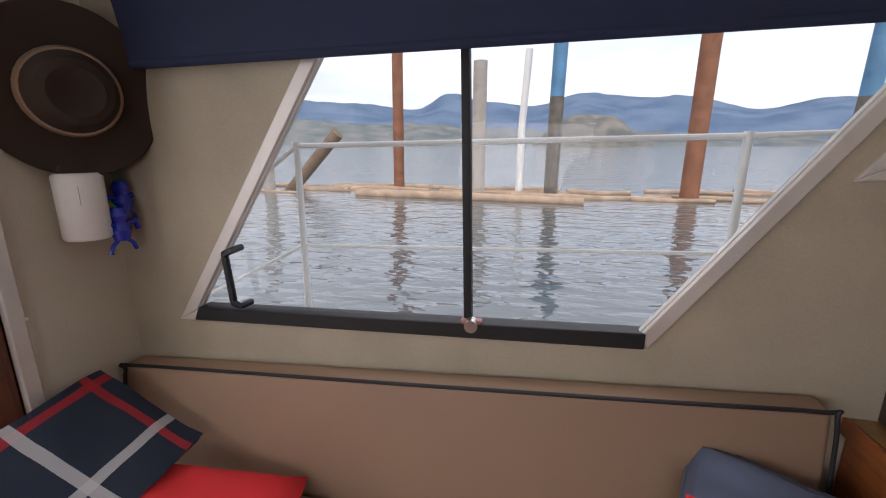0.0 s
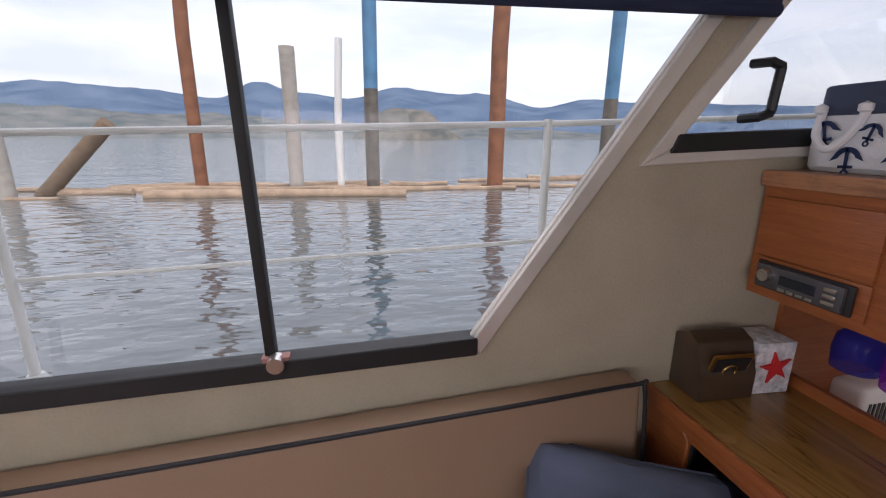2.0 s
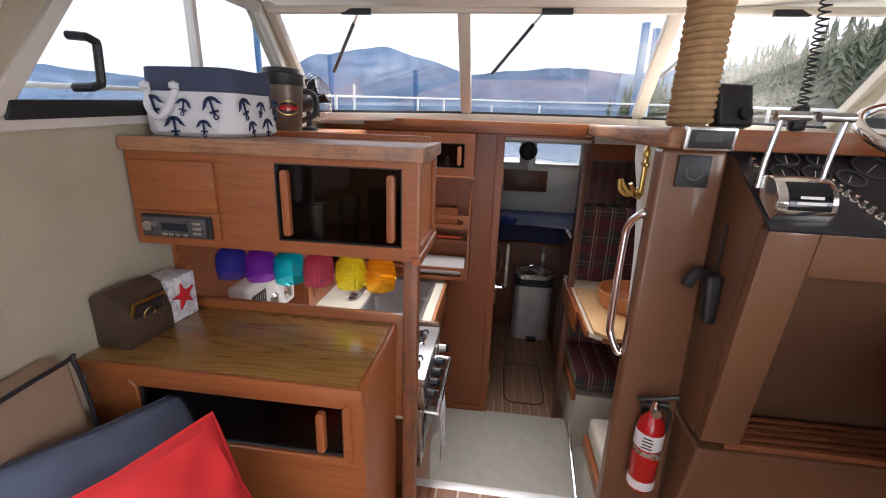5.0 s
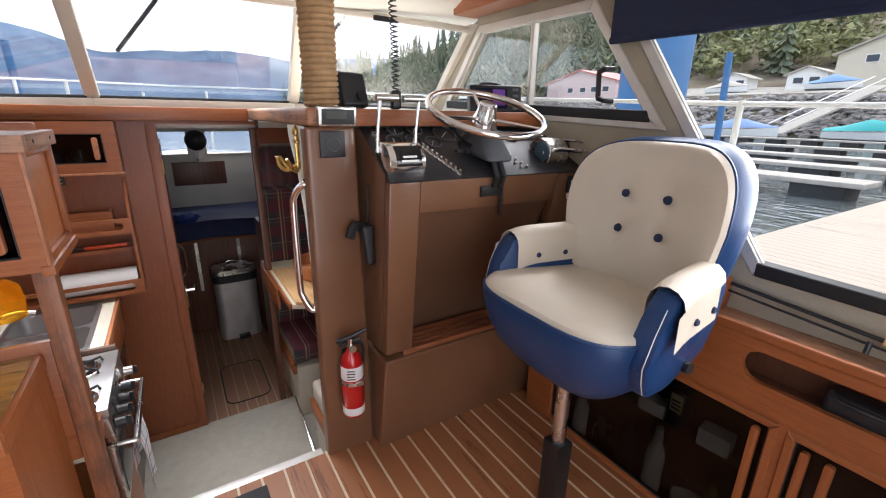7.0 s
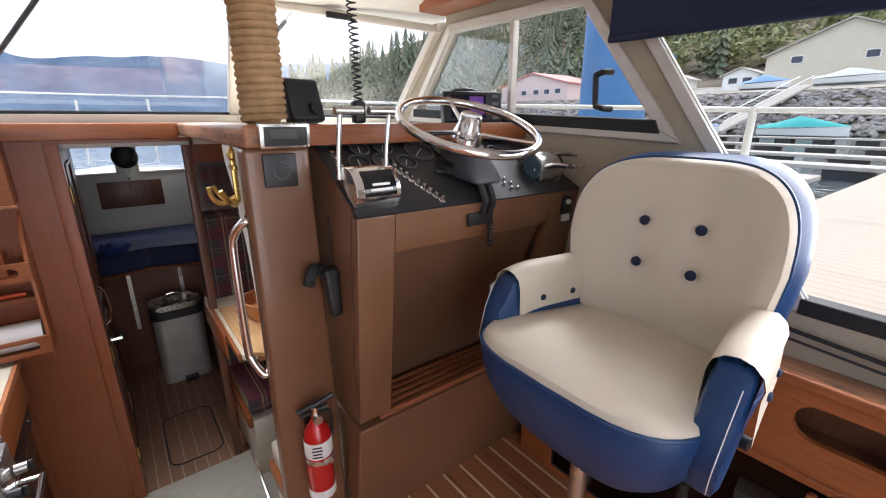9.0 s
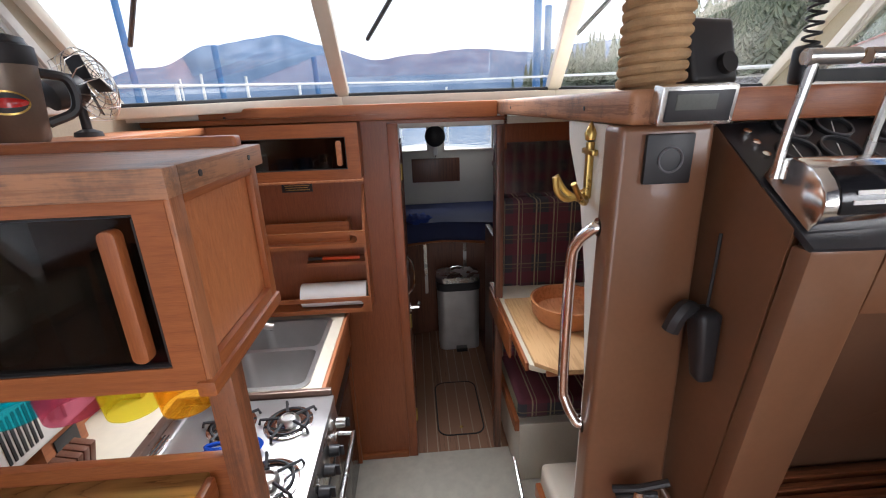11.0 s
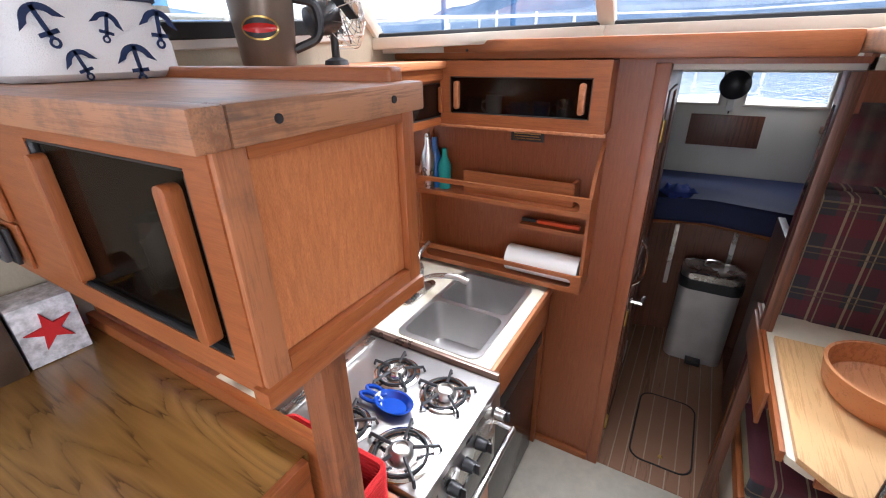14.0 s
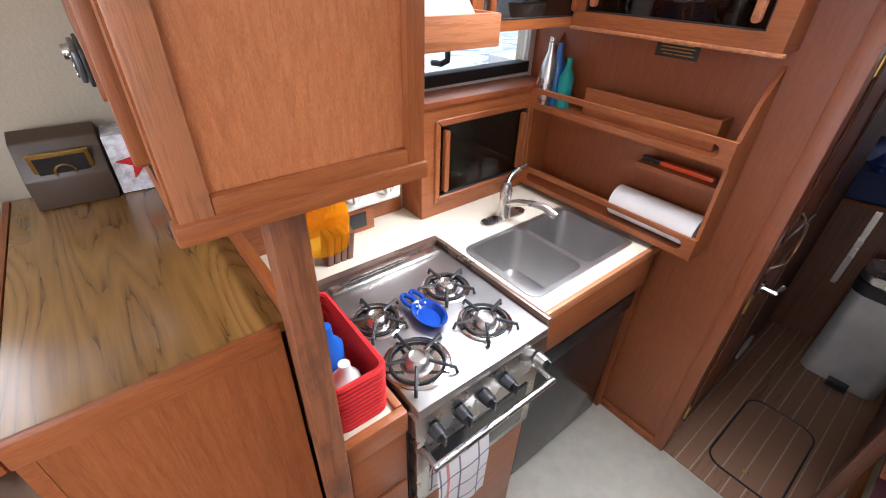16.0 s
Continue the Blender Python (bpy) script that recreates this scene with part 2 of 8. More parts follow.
M_endpanel = wood("flecked_teak", (0.39, 0.122, 0.040), (0.62, 0.240, 0.092), "z", rough=0.34, scale=2.4, stripes=0.9, span=0.34, along=11.0, coat=0.3)
M_sinksteel = plain("satin_sink", (0.52, 0.51, 0.50), 0.37, 1.0, vary=0.1, scale=9, bump=0.03, fine=300)
M_pale = wood("pale_teak", (0.30, 0.10, 0.036), (0.48, 0.19, 0.08), "x", rough=0.42)
M_mahog = wood("mahogany", (0.215, 0.056, 0.017), (0.335, 0.098, 0.031), "z", rough=0.36, scale=2.0, stripes=0.85, span=0.36, along=5.0)
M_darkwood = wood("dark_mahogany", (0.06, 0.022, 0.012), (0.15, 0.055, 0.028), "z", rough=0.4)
M_lam = figured_laminate("table_laminate", (0.165, 0.080, 0.022), (0.300, 0.160, 0.044), (0.090, 0.043, 0.014))
M_plank = wood("floor_teak", (0.085, 0.028, 0.011), (0.30, 0.115, 0.045), "x", rough=0.40, rnd=True, coat=0.1)
M_holly = wood("holly_strip", (0.42, 0.29, 0.17), (0.62, 0.48, 0.32), "x", rough=0.45)
M_solep = wood("old_sole", (0.15, 0.078, 0.046), (0.33, 0.18, 0.108), "x", rough=0.5, rnd=True, coat=0)
M_vinyl = plain("wall_vinyl", (0.40, 0.355, 0.265), 0.75, vary=0.15, scale=5, bump=0.25, fine=160)
M_liner = plain("white_liner", (0.70, 0.68, 0.61), 0.7, vary=0.06, scale=4, bump=0.3, fine=140)
M_cream = plain("cream_gelcoat", (0.66, 0.61, 0.52), 0.4, vary=0.08, scale=3, fine=60)
M_ceil = plain("headliner", (0.80, 0.78, 0.72), 0.7, vary=0.05, scale=3, bump=0.2, fine=120)
M_frame = plain("window_alloy", (0.66, 0.63, 0.58), 0.42, 0.35, vary=0.1, scale=12)
M_black = plain("black_plastic", (0.018, 0.018, 0.02), 0.42, vary=0.3, scale=15)
M_rubber = plain("black_track", (0.010, 0.010, 0.011), 0.6, vary=0.3, scale=20)
M_navy = plain("navy_canvas", (0.014, 0.022, 0.06), 0.85, vary=0.2, scale=6, bump=0.3, fine=500)
M_brown = plain("brown_gelcoat", (0.185, 0.086, 0.043), 0.33, vary=0.14, scale=4, fine=90, coat=0.3)
# console brown darkened to paint the shade inside the toe recess
M_brown_shade = plain("recess_shade_brown", (0.135, 0.068, 0.038), 0.45, vary=0.14, scale=4, fine=90)
M_chrome = plain("chrome", (0.82, 0.80, 0.78), 0.14, 1.0, vary=0.05, scale=30)
M_steel = plain("brushed_steel", (0.60, 0.59, 0.57), 0.27, 1.0, vary=0.12, scale=9, bump=0.05, fine=300)
M_brass = plain("aged_brass", (0.55, 0.38, 0.12), 0.3, 1.0, vary=0.25, scale=30)
M_counter = plain("cream_laminate", (0.70, 0.64, 0.51), 0.35, vary=0.06, scale=30, fine=400)
M_sole = plain("vinyl_sole", (0.50, 0.47, 0.39), 0.55, vary=0.12, scale=25, fine=350, bump=0.15)
M_hidetan = plain("tan_upholstery", (0.30, 0.20, 0.132), 0.62, vary=0.08, scale=4, bump=0.2, fine=350)
M_piping = plain("black_piping", (0.012, 0.012, 0.016), 0.6)
M_ivory = plain("ivory_vinyl", (0.60, 0.53, 0.43), 0.48, vary=0.07, scale=6, bump=0.12, fine=260)
M_blue = plain("blue_vinyl", (0.009, 0.042, 0.135), 0.38, vary=0.2, scale=7, bump=0.12, fine=260)
M_thread = plain("white_thread", (0.7, 0.7, 0.7), 0.8)
M_red = plain("red_paint", (0.52, 0.012, 0.012), 0.25, coat=0.4, vary=0.1)
M_redcloth = plain("red_cloth", (0.55, 0.018, 0.02), 0.9, vary=0.12, scale=8, bump=0.4, fine=600)
M_greycloth = plain("slate_cloth", (0.078, 0.095, 0.145), 0.9, vary=0.2, scale=8, bump=0.4, fine=600)
M_white = plain("white_plastic", (0.78, 0.77, 0.74), 0.4, vary=0.05)
M_paper = plain("paper", (0.80, 0.79, 0.77), 0.9, vary=0.05, bump=0.3)
M_smoke = pane("smoked_glass", (0.40, 0.385, 0.37), 0.35)
M_glass = pane("window_glass", (0.97, 0.98, 0.97), 0.28)
M_rope = plain("manila_rope", (0.47, 0.30, 0.15), 0.9, vary=0.25, scale=40, bump=0.6, fine=400)
M_felt = plain("brown_felt", (0.036, 0.023, 0.015), 0.95, vary=0.25, scale=10, bump=0.3, fine=400)
M_orangewood = wood("bowl_wood", (0.42, 0.15, 0.05), (0.62, 0.27, 0.11), "x", rough=0.45)
M_maple = wood("maple_board", (0.50, 0.27, 0.10), (0.68, 0.42, 0.19), "x", rough=0.4)
M_plaid = checks("plaid_cloth", (0.105, 0.040, 0.055), [("Y", 0.17, 0.0, 0.075, (0.030, 0.050, 0.060)), ("Z", 0.15, 0.02, 0.06, (0.150, 0.030, 0.045)), ("Y", 0.085, 0.03, 0.007, (0.42, 0.36, 0.22)), ("Y", 0.085, 0.046, 0.004, (0.34, 0.30, 0.18)), ("Z", 0.15, 0.07, 0.006, (0.22, 0.18, 0.11)), ("Z", 0.15, 0.09, 0.004, (0.16, 0.13, 0.08))])
M_throw = checks("navy_check_throw", (0.010, 0.018, 0.036), [("Y", 5.0, -0.130, 0.022, (0.36, 0.012, 0.016)), ("X", 5.0, 0.140, 0.022, (0.36, 0.012, 0.016)), ("X", 5.0, -0.050, 0.024, (0.46, 0.46, 0.46)), ("Y", 5.0, 0.045, 0.026, (0.46, 0.46, 0.46))])
M_towel = checks("tea_towel", (0.75, 0.74, 0.74), [("X", 0.055, 0.0, 0.005, (0.03, 0.04, 0.09)), ("Z", 0.06, 0.0, 0.005, (0.03, 0.04, 0.09)), ("X", 0.16, 0.05, 0.008, (0.6, 0.08, 0.08))])


# ---- shaping helpers ----
def thing(name, at, label, category, group="", kind=""):
    ob = new(name)
    ob.location = at
    ob.empty_display_size = 0.05
    return tagged(ob, label, category, group, kind)


def link(name, bm, material, parent=None, label="", smooth=40):
    """One bmesh in world coordinates as one mesh object, under a thing or a part."""
    bmesh.ops.remove_doubles(bm, verts=bm.verts, dist=0.00002)
    bmesh.ops.recalc_face_normals(bm, faces=bm.faces)
    me = bpy.data.meshes.new(name)
    if smooth:
        lim = radians(smooth)
        for f in bm.faces:
            f.smooth = True
        for e in bm.edges:
            e.smooth = e.is_manifold and e.calc_face_angle(0) < lim
    bm.to_mesh(me)
    bm.free()
    me.materials.append(material)
    ob = new(name, me)
    if parent is not None:
        ob.parent = parent
        if parent.data is None:
            ob.matrix_parent_inverse = Matrix.Translation(-Vector(parent.location))
    if label:
        ob["label"] = label
    return ob


part = link


def solo(name, bm, material, label, category, group="", kind="", smooth=40):
    return tagged(link(name, bm, material, smooth=smooth), label, category, group, kind)


def setting(name, bm, material, label="", smooth=40):
    return tagged(link(name, bm, material, smooth=smooth), label, "", "", "structure")


def BM():
    return bmesh.new()


def faces_of(bm, vs, idx):
    v = [bm.verts.new(p) for p in vs]
    for i in idx:
        bm.faces.new([v[k] for k in i])
    return v


HEX = [(0, 3, 2, 1), (4, 5, 6, 7), (0, 1, 5, 4), (1, 2, 6, 5), (2, 3, 7, 6), (3, 0, 4, 7)]


def hexa(bm, p, bevel=0.0, seg=2):
    """Eight corners (bottom ring, top ring) as a solid with bevelled edges."""
    v = faces_of(bm, p, HEX)
    if bevel:
        es = list({e for x in v for e in x.link_edges})
        bmesh.ops.bevel(bm, geom=es, offset=bevel, segments=seg, profile=0.6, affect="EDGES")
    return bm


def box(bm, x0, x1, y0, y1, z0, z1, bevel=0.0, seg=2):
    return hexa(bm, [(x0, y0, z0), (x1, y0, z0), (x1, y1, z0), (x0, y1, z0), (x0, y0, z1), (x1, y0, z1), (x1, y1, z1), (x0, y1, z1)], bevel, seg)


def boxm(bm, m, sx, sy, sz, bevel=0.0, seg=2):
    """A box of that size, centred on the pose m."""
    c = [(-1, -1, -1), (1, -1, -1), (1, 1, -1), (-1, 1, -1), (-1, -1, 1), (1, -1, 1), (1, 1, 1), (-1, 1, 1)]
    return hexa(bm, [m @ Vector((a * sx / 2, b * sy / 2, d * sz / 2)) for a, b, d in c], bevel, seg)


def prism(bm, pts, put, a, b, bevel=0.0):
    """A flat outline pushed from a to b; put(u, v, w) gives the place."""
    n = len(pts)
    lo = [bm.verts.new(put(u, v, a)) for u, v in pts]
    hi = [bm.verts.new(put(u, v, b)) for u, v in pts]
    bm.faces.new(lo), bm.faces.new(hi)
    for i in range(n):
        bm.faces.new([lo[i], lo[(i + 1) % n], hi[(i + 1) % n], hi[i]])
    if bevel:
        bmesh.ops.bevel(bm, geom=list({e for x in lo + hi for e in x.link_edges}), offset=bevel, segments=2, profile=0.6, affect="EDGES")
    return bm


AT_Y = lambda u, v, w: (u, w, v)
AT_X = lambda u, v, w: (w, u, v)
AT_Z = lambda u, v, w: (u, v, w)


def holed(bm, outer, holes, put, a, b):
    """A slab with openings right through it."""
    for w in (a, b):
        edges = []
        for loop in (outer, *holes):
            vs = [bm.verts.new(put(u, v, w)) for u, v in loop]
            edges += [bm.edges.new((vs[i], vs[(i + 1) % len(vs)])) for i in range(len(vs))]
        bmesh.ops.triangle_fill(bm, use_beauty=True, use_dissolve=False, edges=edges)
    for loop in (outer, *holes):
        for i in range(len(loop)):
            p, q = loop[i], loop[(i + 1) % len(loop)]
            faces_of(bm, [put(*p, a), put(*q, a), put(*q, b), put(*p, b)], [(0, 1, 2, 3)])
    return bm


def rounded(x0, x1, y0, y1, r, seg=5):
    out = []
    for cx, cy, s in ((x1 - r, y1 - r, 0), (x0 + r, y1 - r, 90), (x0 + r, y0 + r, 180), (x1 - r, y0 + r, 270)):
        out += [(cx + r * math.cos(radians(s + 90 * i / seg)), cy + r * math.sin(radians(s + 90 * i / seg))) for i in range(seg + 1)]
    return out


def cyl(bm, p, q, r0, r1=None, seg=16, caps=True):
    r1 = r0 if r1 is None else r1
    p, q = Vector(p), Vector(q)
    d = (q - p).normalized()
    u = d.orthogonal().normalized()
    w = d.cross(u)
    ring = lambda c, r: [bm.verts.new(c + r * (u * math.cos(2 * math.pi * i / seg) + w * math.sin(2 * math.pi * i / seg))) for i in range(seg)]
    A, B = ring(p, r0), ring(q, r1)
    for i in range(seg):
        bm.faces.new([A[i], A[(i + 1) % seg], B[(i + 1) % seg], B[i]])
    if caps:
        bm.faces.new(A), bm.faces.new(B)
    return bm


def curve_pts(pts, n=6):
    """A smooth line through the points."""
    P = [Vector(p) for p in pts]
    P = [2 * P[0] - P[1]] + P + [2 * P[-1] - P[-2]]
    out = []
    for i in range(1, len(P) - 2):
        for k in range(n):
            t = k / n
            a, b, c, d = P[i - 1], P[i], P[i + 1], P[i + 2]
            out.append(0.5 * (2 * b + (c - a) * t + (2 * a - 5 * b + 4 * c - d) * t * t + (3 * b - a - 3 * c + d) * t ** 3))
    return out + [P[-2]]


def tube(bm, pts, r, seg=10, closed=False):
    P = [Vector(p) for p in pts]
    n = len(P)
    up, rings = None, []
    for i in range(n):
        a = P[(i - 1) % n] if closed or i else P[0]
        b = P[(i + 1) % n] if closed or i < n - 1 else P[-1]
        d = (b - a).normalized()
        up = d.orthogonal() if up is None else up - d * up.dot(d)
        up.normalize()
        s = d.cross(up)
        rr = r(i / max(1, n - 1)) if callable(r) else r
        rings.append([bm.verts.new(P[i] + rr * (up * math.cos(2 * math.pi * k / seg) + s * math.sin(2 * math.pi * k / seg))) for k in range(seg)])
    for i in range(n if closed else n - 1):
        A, B = rings[i], rings[(i + 1) % n]
        for k in range(seg):
            bm.faces.new([A[k], A[(k + 1) % seg], B[(k + 1) % seg], B[k]])
    if not closed:
        bm.faces.new(rings[0]), bm.faces.new(rings[-1])
    return bm


def lathe(bm, prof, m, seg=24):
    """A profile of (radius, height) turned about the z axis of the pose m."""
    rings = []
    for r, z in prof:
        if r < 1e-5:
            rings.append([bm.verts.new(m @ Vector((0, 0, z)))])
        else:
            rings.append([bm.verts.new(m @ Vector((r * math.cos(2 * math.pi * i / seg), r * math.sin(2 * math.pi * i / seg), z))) for i in range(seg)])
    for A, B in zip(rings, rings[1:]):
        for i in range(seg):
            j = (i + 1) % seg
            if len(A) == 1 and len(B) > 1:
                bm.faces.new([A[0], B[i], B[j]])
            elif len(B) == 1 and len(A) > 1:
                bm.faces.new([A[i], A[j], B[0]])
            elif len(A) > 1:
                bm.faces.new([A[i], A[j], B[j], B[i]])
    return bm


def pillow(bm, m, sx, sy, sz, n=16, pinch=0.5, wob=0.012, sd=0):
    """A stuffed cushion in the pose m: full in the middle, thin at the seam, with pulled corners."""
    for side in (1, -1):
        g = []
        for i in range(n + 1):
            row = []
            for j in range(n + 1):
                u, v = 2 * i / n - 1, 2 * j / n - 1
                h = max(0.0, (1 - abs(u) ** 2.6) * (1 - abs(v) ** 2.6)) ** pinch
                k = 1 - 0.06 * (1 - abs(u)) * abs(v) ** 3
                q = 1 - 0.06 * (1 - abs(v)) * abs(u) ** 3
                w = wob * noise.noise((u * 2.2 + sd, v * 2.2, side * 3.0)) * h
                row.append(bm.verts.new(m @ Vector((u * sx / 2 * q, v * sy / 2 * k, side * (h * sz / 2) + w))))
            g.append(row)
        for i in range(n):
            for j in range(n):
                bm.faces.new([g[i][j], g[i + 1][j], g[i + 1][j + 1], g[i][j + 1]])
    return bm


def screw(parent, p, d, r=0.0046):
    p, d = Vector(p), Vector(d)
    part("screw", cyl(BM(), p - d * 0.002, p + d * 0.0015, r, r * 0.9, 10), M_black, parent)


# ---- the cabin: hull sides, windows, floors, ceiling ----
YC = -0.215  # centre line; port is +y, the bow is +x
PORT, STBD = 0.97, -1.40
BIG = [(-0.896, 0.862), (0.259, 0.894), (0.80, 1.66), (-0.385, 1.66)]
FWD = [(0.675, 1.283), (1.90, 1.335), (1.62, 1.665), (0.965, 1.655)]
LOW = [(1.60, 0.845), (2.22, 0.85), (2.22, 1.14), (1.93, 1.14)]


def outset(loop, d):
    """A straight-sided opening let out by d all round."""
    P = [Vector(p) for p in loop]
    out = []
    for i in range(len(P)):
        d0, d1 = (P[i] - P[i - 1]).normalized(), (P[(i + 1) % len(P)] - P[i]).normalized()
        n0, n1 = Vector((d0.y, -d0.x)), Vector((d1.y, -d1.x))
        k = (n0 + n1).normalized()
        q = P[i] + k * d / max(0.3, k.dot(n0))
        out.append((q.x, q.y))
    return out


SIDE = [(-1.16, -0.46), (2.95, -0.46), (2.95, 1.30), (2.10, 1.32), (1.66, 1.72), (1.66, 1.86), (-1.16, 1.86)]
setting("wall_port", holed(BM(), SIDE, [outset(BIG, 0.022), outset(FWD, 0.018), LOW], AT_Y, PORT, PORT + 0.05), M_vinyl, "beige textured vinyl cabin side with slanted windows")
setting("wall_starboard", holed(BM(), SIDE, [outset(BIG, 0.022), outset(FWD, 0.018)], AT_Y, STBD - 0.05, STBD), M_vinyl, "beige textured vinyl cabin side with slanted windows")


def ring_strip(bm, loop, inset, put, a, b):
    """A frame that follows a straight-sided opening."""
    P = [Vector((u, v)) for u, v in loop]
    n = len(P)
    out = []
    for i in range(n):
        d0, d1 = (P[i] - P[i - 1]).normalized(), (P[(i + 1) % n] - P[i]).normalized()
        n0, n1 = Vector((d0.y, -d0.x)), Vector((d1.y, -d1.x))
        k = (n0 + n1).normalized()
        out.append(P[i] + k * inset / max(0.3, k.dot(n0)))
    for i in range(n):
        j = (i + 1) % n
        q = [P[i], P[j], out[j], out[i]]
        hexa(bm, [put(*c, a) for c in q] + [put(*c, b) for c in q], 0.003, 1)
    return bm


def side_window(name, loop, inner, sgn, mull, latch, label):
    w = thing(name, (loop[0][0], inner, loop[0][1]), label, "window", "", "structure")
    part("window_frame", ring_strip(BM(), loop, 0.034, AT_Y, inner - sgn * 0.010, inner + sgn * 0.012), M_frame, w, "dull silver alloy window frame")
    part("gasket", ring_strip(BM(), loop, -0.003, AT_Y, inner - sgn * 0.002, inner + sgn * 0.014), M_frame, w, "grey glazing bead")
    (x0, z0), (x1, z1) = loop[0], loop[1]
    za, zb = (-0.032, 0.007) if loop is BIG else (-0.012, 0.026)
    bm = hexa(BM(), [(x0 - 0.012, inner - sgn * 0.014, z0 + za), (x1 + 0.012, inner - sgn * 0.014, z1 + za), (x1 + 0.012, inner + sgn * 0.035, z1 + za), (x0 - 0.012, inner + sgn * 0.035, z0 + za),
                     (x0 + 0.005, inner - sgn * 0.014, z0 + zb), (x1 + 0.012, inner - sgn * 0.014, z1 + zb), (x1 + 0.012, inner + sgn * 0.035, z1 + zb), (x0 + 0.005, inner + sgn * 0.035, z0 + zb)], 0.003, 1)
    part("track", bm, M_rubber, w, "black sliding track along the bottom")
    if mull is not None:
        lean = 0.020 if loop is BIG else 0.0
        lo, hi = sorted((inner, inner + sgn * 0.03))
        part("mullion", hexa(BM(), [(mull + lean + a, b, z0 + 0.02) for a, b in ((-0.010, lo), (0.010, lo), (0.010, hi), (-0.010, hi))] + [(mull + a, b, loop[2][1]) for a, b in ((-0.010, lo), (0.010, lo), (0.010, hi), (-0.010, hi))], 0.004), M_rubber if loop is BIG else M_frame, w)
    if loop is BIG:
        lt = part("latch", cyl(BM(), (mull + 0.030, inner - sgn * 0.02, z0 + 0.022), (mull + 0.030, inner + sgn * 0.004, z0 + 0.022), 0.016, 0.018, 14), M_steel, w, "round metal window latch")
        part("plate", box(BM(), mull + 0.004, mull + 0.056, inner - 0.012, inner + 0.012, z0 + 0.004, z0 + 0.036, 0.004), plain("latch_rust", (0.30, 0.14, 0.12), 0.5), lt, "worn reddish latch plate")
    if latch:
        lx, lz, dx, dz, leg = latch
        y = inner - sgn * 0.03
        bm = tube(BM(), [(lx + leg, inner + sgn * 0.010, lz + 0.004), (lx + leg * 0.8, y, lz + 0.002), (lx, y, lz - 0.006), (lx + dx * 0.1, y, lz + dz * 0.1), (lx + dx * 0.9, y, lz + dz * 0.9), (lx + dx, y, lz + dz + 0.006), (lx + dx + leg * 0.8, y, lz + dz - 0.002), (lx + dx + leg, inner + sgn * 0.010, lz + dz - 0.004)], 0.0095, 8)
        part("pull_handle", bm, M_black, w, "black bow-shaped pull handle")
    g = prism(BM(), loop, AT_Y, inner + sgn * 0.016, inner + sgn * 0.020)
    gl = part("pane", g, M_glass, w, "clear window pane")
    gl.visible_shadow = False
    return w


side_window("window_1", BIG, PORT, 1, -0.155, (-0.772, 1.040, 0.012, -0.146, 0.022), "large slanted sliding port window with silver frame")
side_window("window_2", FWD, PORT, 1, 1.268, (0.875, 1.445, -0.008, -0.10, -0.030), "forward port quarter window with slim mullion")
side_window("window_3", LOW, PORT, 1, None, (1.82, 1.02, 0.0, -0.11, -0.03), "low galley window above the cutlery cupboard")
side_window("window_4", BIG, STBD, -1, -0.155, None, "large slanted sliding starboard window with silver frame")
side_window("window_5", FWD, STBD, -1, 1.268, (0.875, 1.445, -0.008, -0.10, -0.030), "forward starboard quarter window with slim mullion")

# the windscreen: three raked panes between cream posts
WB = [(2.10, 0.985, 1.325), (2.33, 0.222, 1.345), (2.33, -0.652, 1.345), (2.10, -1.415, 1.325)]
WT = [(1.70, 0.965, 1.695), (1.86, 0.212, 1.735), (1.86, -0.605, 1.735), (1.70, -1.395, 1.695)]
for k in range(3):
    a, b, c, d = (Vector(p) for p in (WB[k], WB[k + 1], WT[k + 1], WT[k]))
    w = thing("window_%d" % (6 + k), a.lerp(b, 0.5), "raked windscreen pane in a cream frame with a black seal", "window", "", "structure")
    nrm = (b - a).cross(d - a).normalized()
    bm = BM()
    faces_of(bm, [p + s * nrm * 0.003 for s in (-1, 1) for p in (a, b, c, d)], [(0, 1, 2, 3), (4, 5, 6, 7), (0, 1, 5, 4), (1, 2, 6, 5), (2, 3, 7, 6), (3, 0, 4, 7)])
    gl = part("pane", bm, M_glass, w, "clear windscreen pane")
    gl.visible_shadow = False
    for nm, p, q, r, mt in (("seal", a.lerp(b, 0.03), a.lerp(b, 0.97), 0.011, M_rubber), ("header_strip", d, c, 0.016, M_cream)):
        dd = (q - p).normalized()
        o = nrm * (-0.012 if nrm.x > 0 else 0.012)
        part(nm, tube(BM(), [p + o, q + o], r, 8), mt, w)
    clip = d.lerp(c, 0.45)
    part("visor_clip", box(BM(), clip.x - 0.03, clip.x - 0.012, clip.y - 0.06, clip.y + 0.06, clip.z - 0.03, clip.z - 0.008, 0.003), M_black, w)
for k in range(4):
    a, d = Vector(WB[k]), Vector(WT[k])
    ext = (d - a) * 0.04
    yw = 0.027 if k in (1, 2) else 0.03
    a2, d2 = a - ext, d + ext
    hx = [a2 + Vector((-0.03, -yw, 0)), a2 + Vector((0.03, -yw, 0)), a2 + Vector((0.03, yw, 0)), a2 + Vector((-0.03, yw, 0))]
    hx += [d2 + Vector((-0.03, -yw, 0)), d2 + Vector((0.03, -yw, 0)), d2 + Vector((0.03, yw, 0)), d2 + Vector((-0.03, yw, 0))]
    setting("windscreen_post_%d" % (k + 1), hexa(BM(), hx, 0.008), M_cream, "cream painted windscreen post")
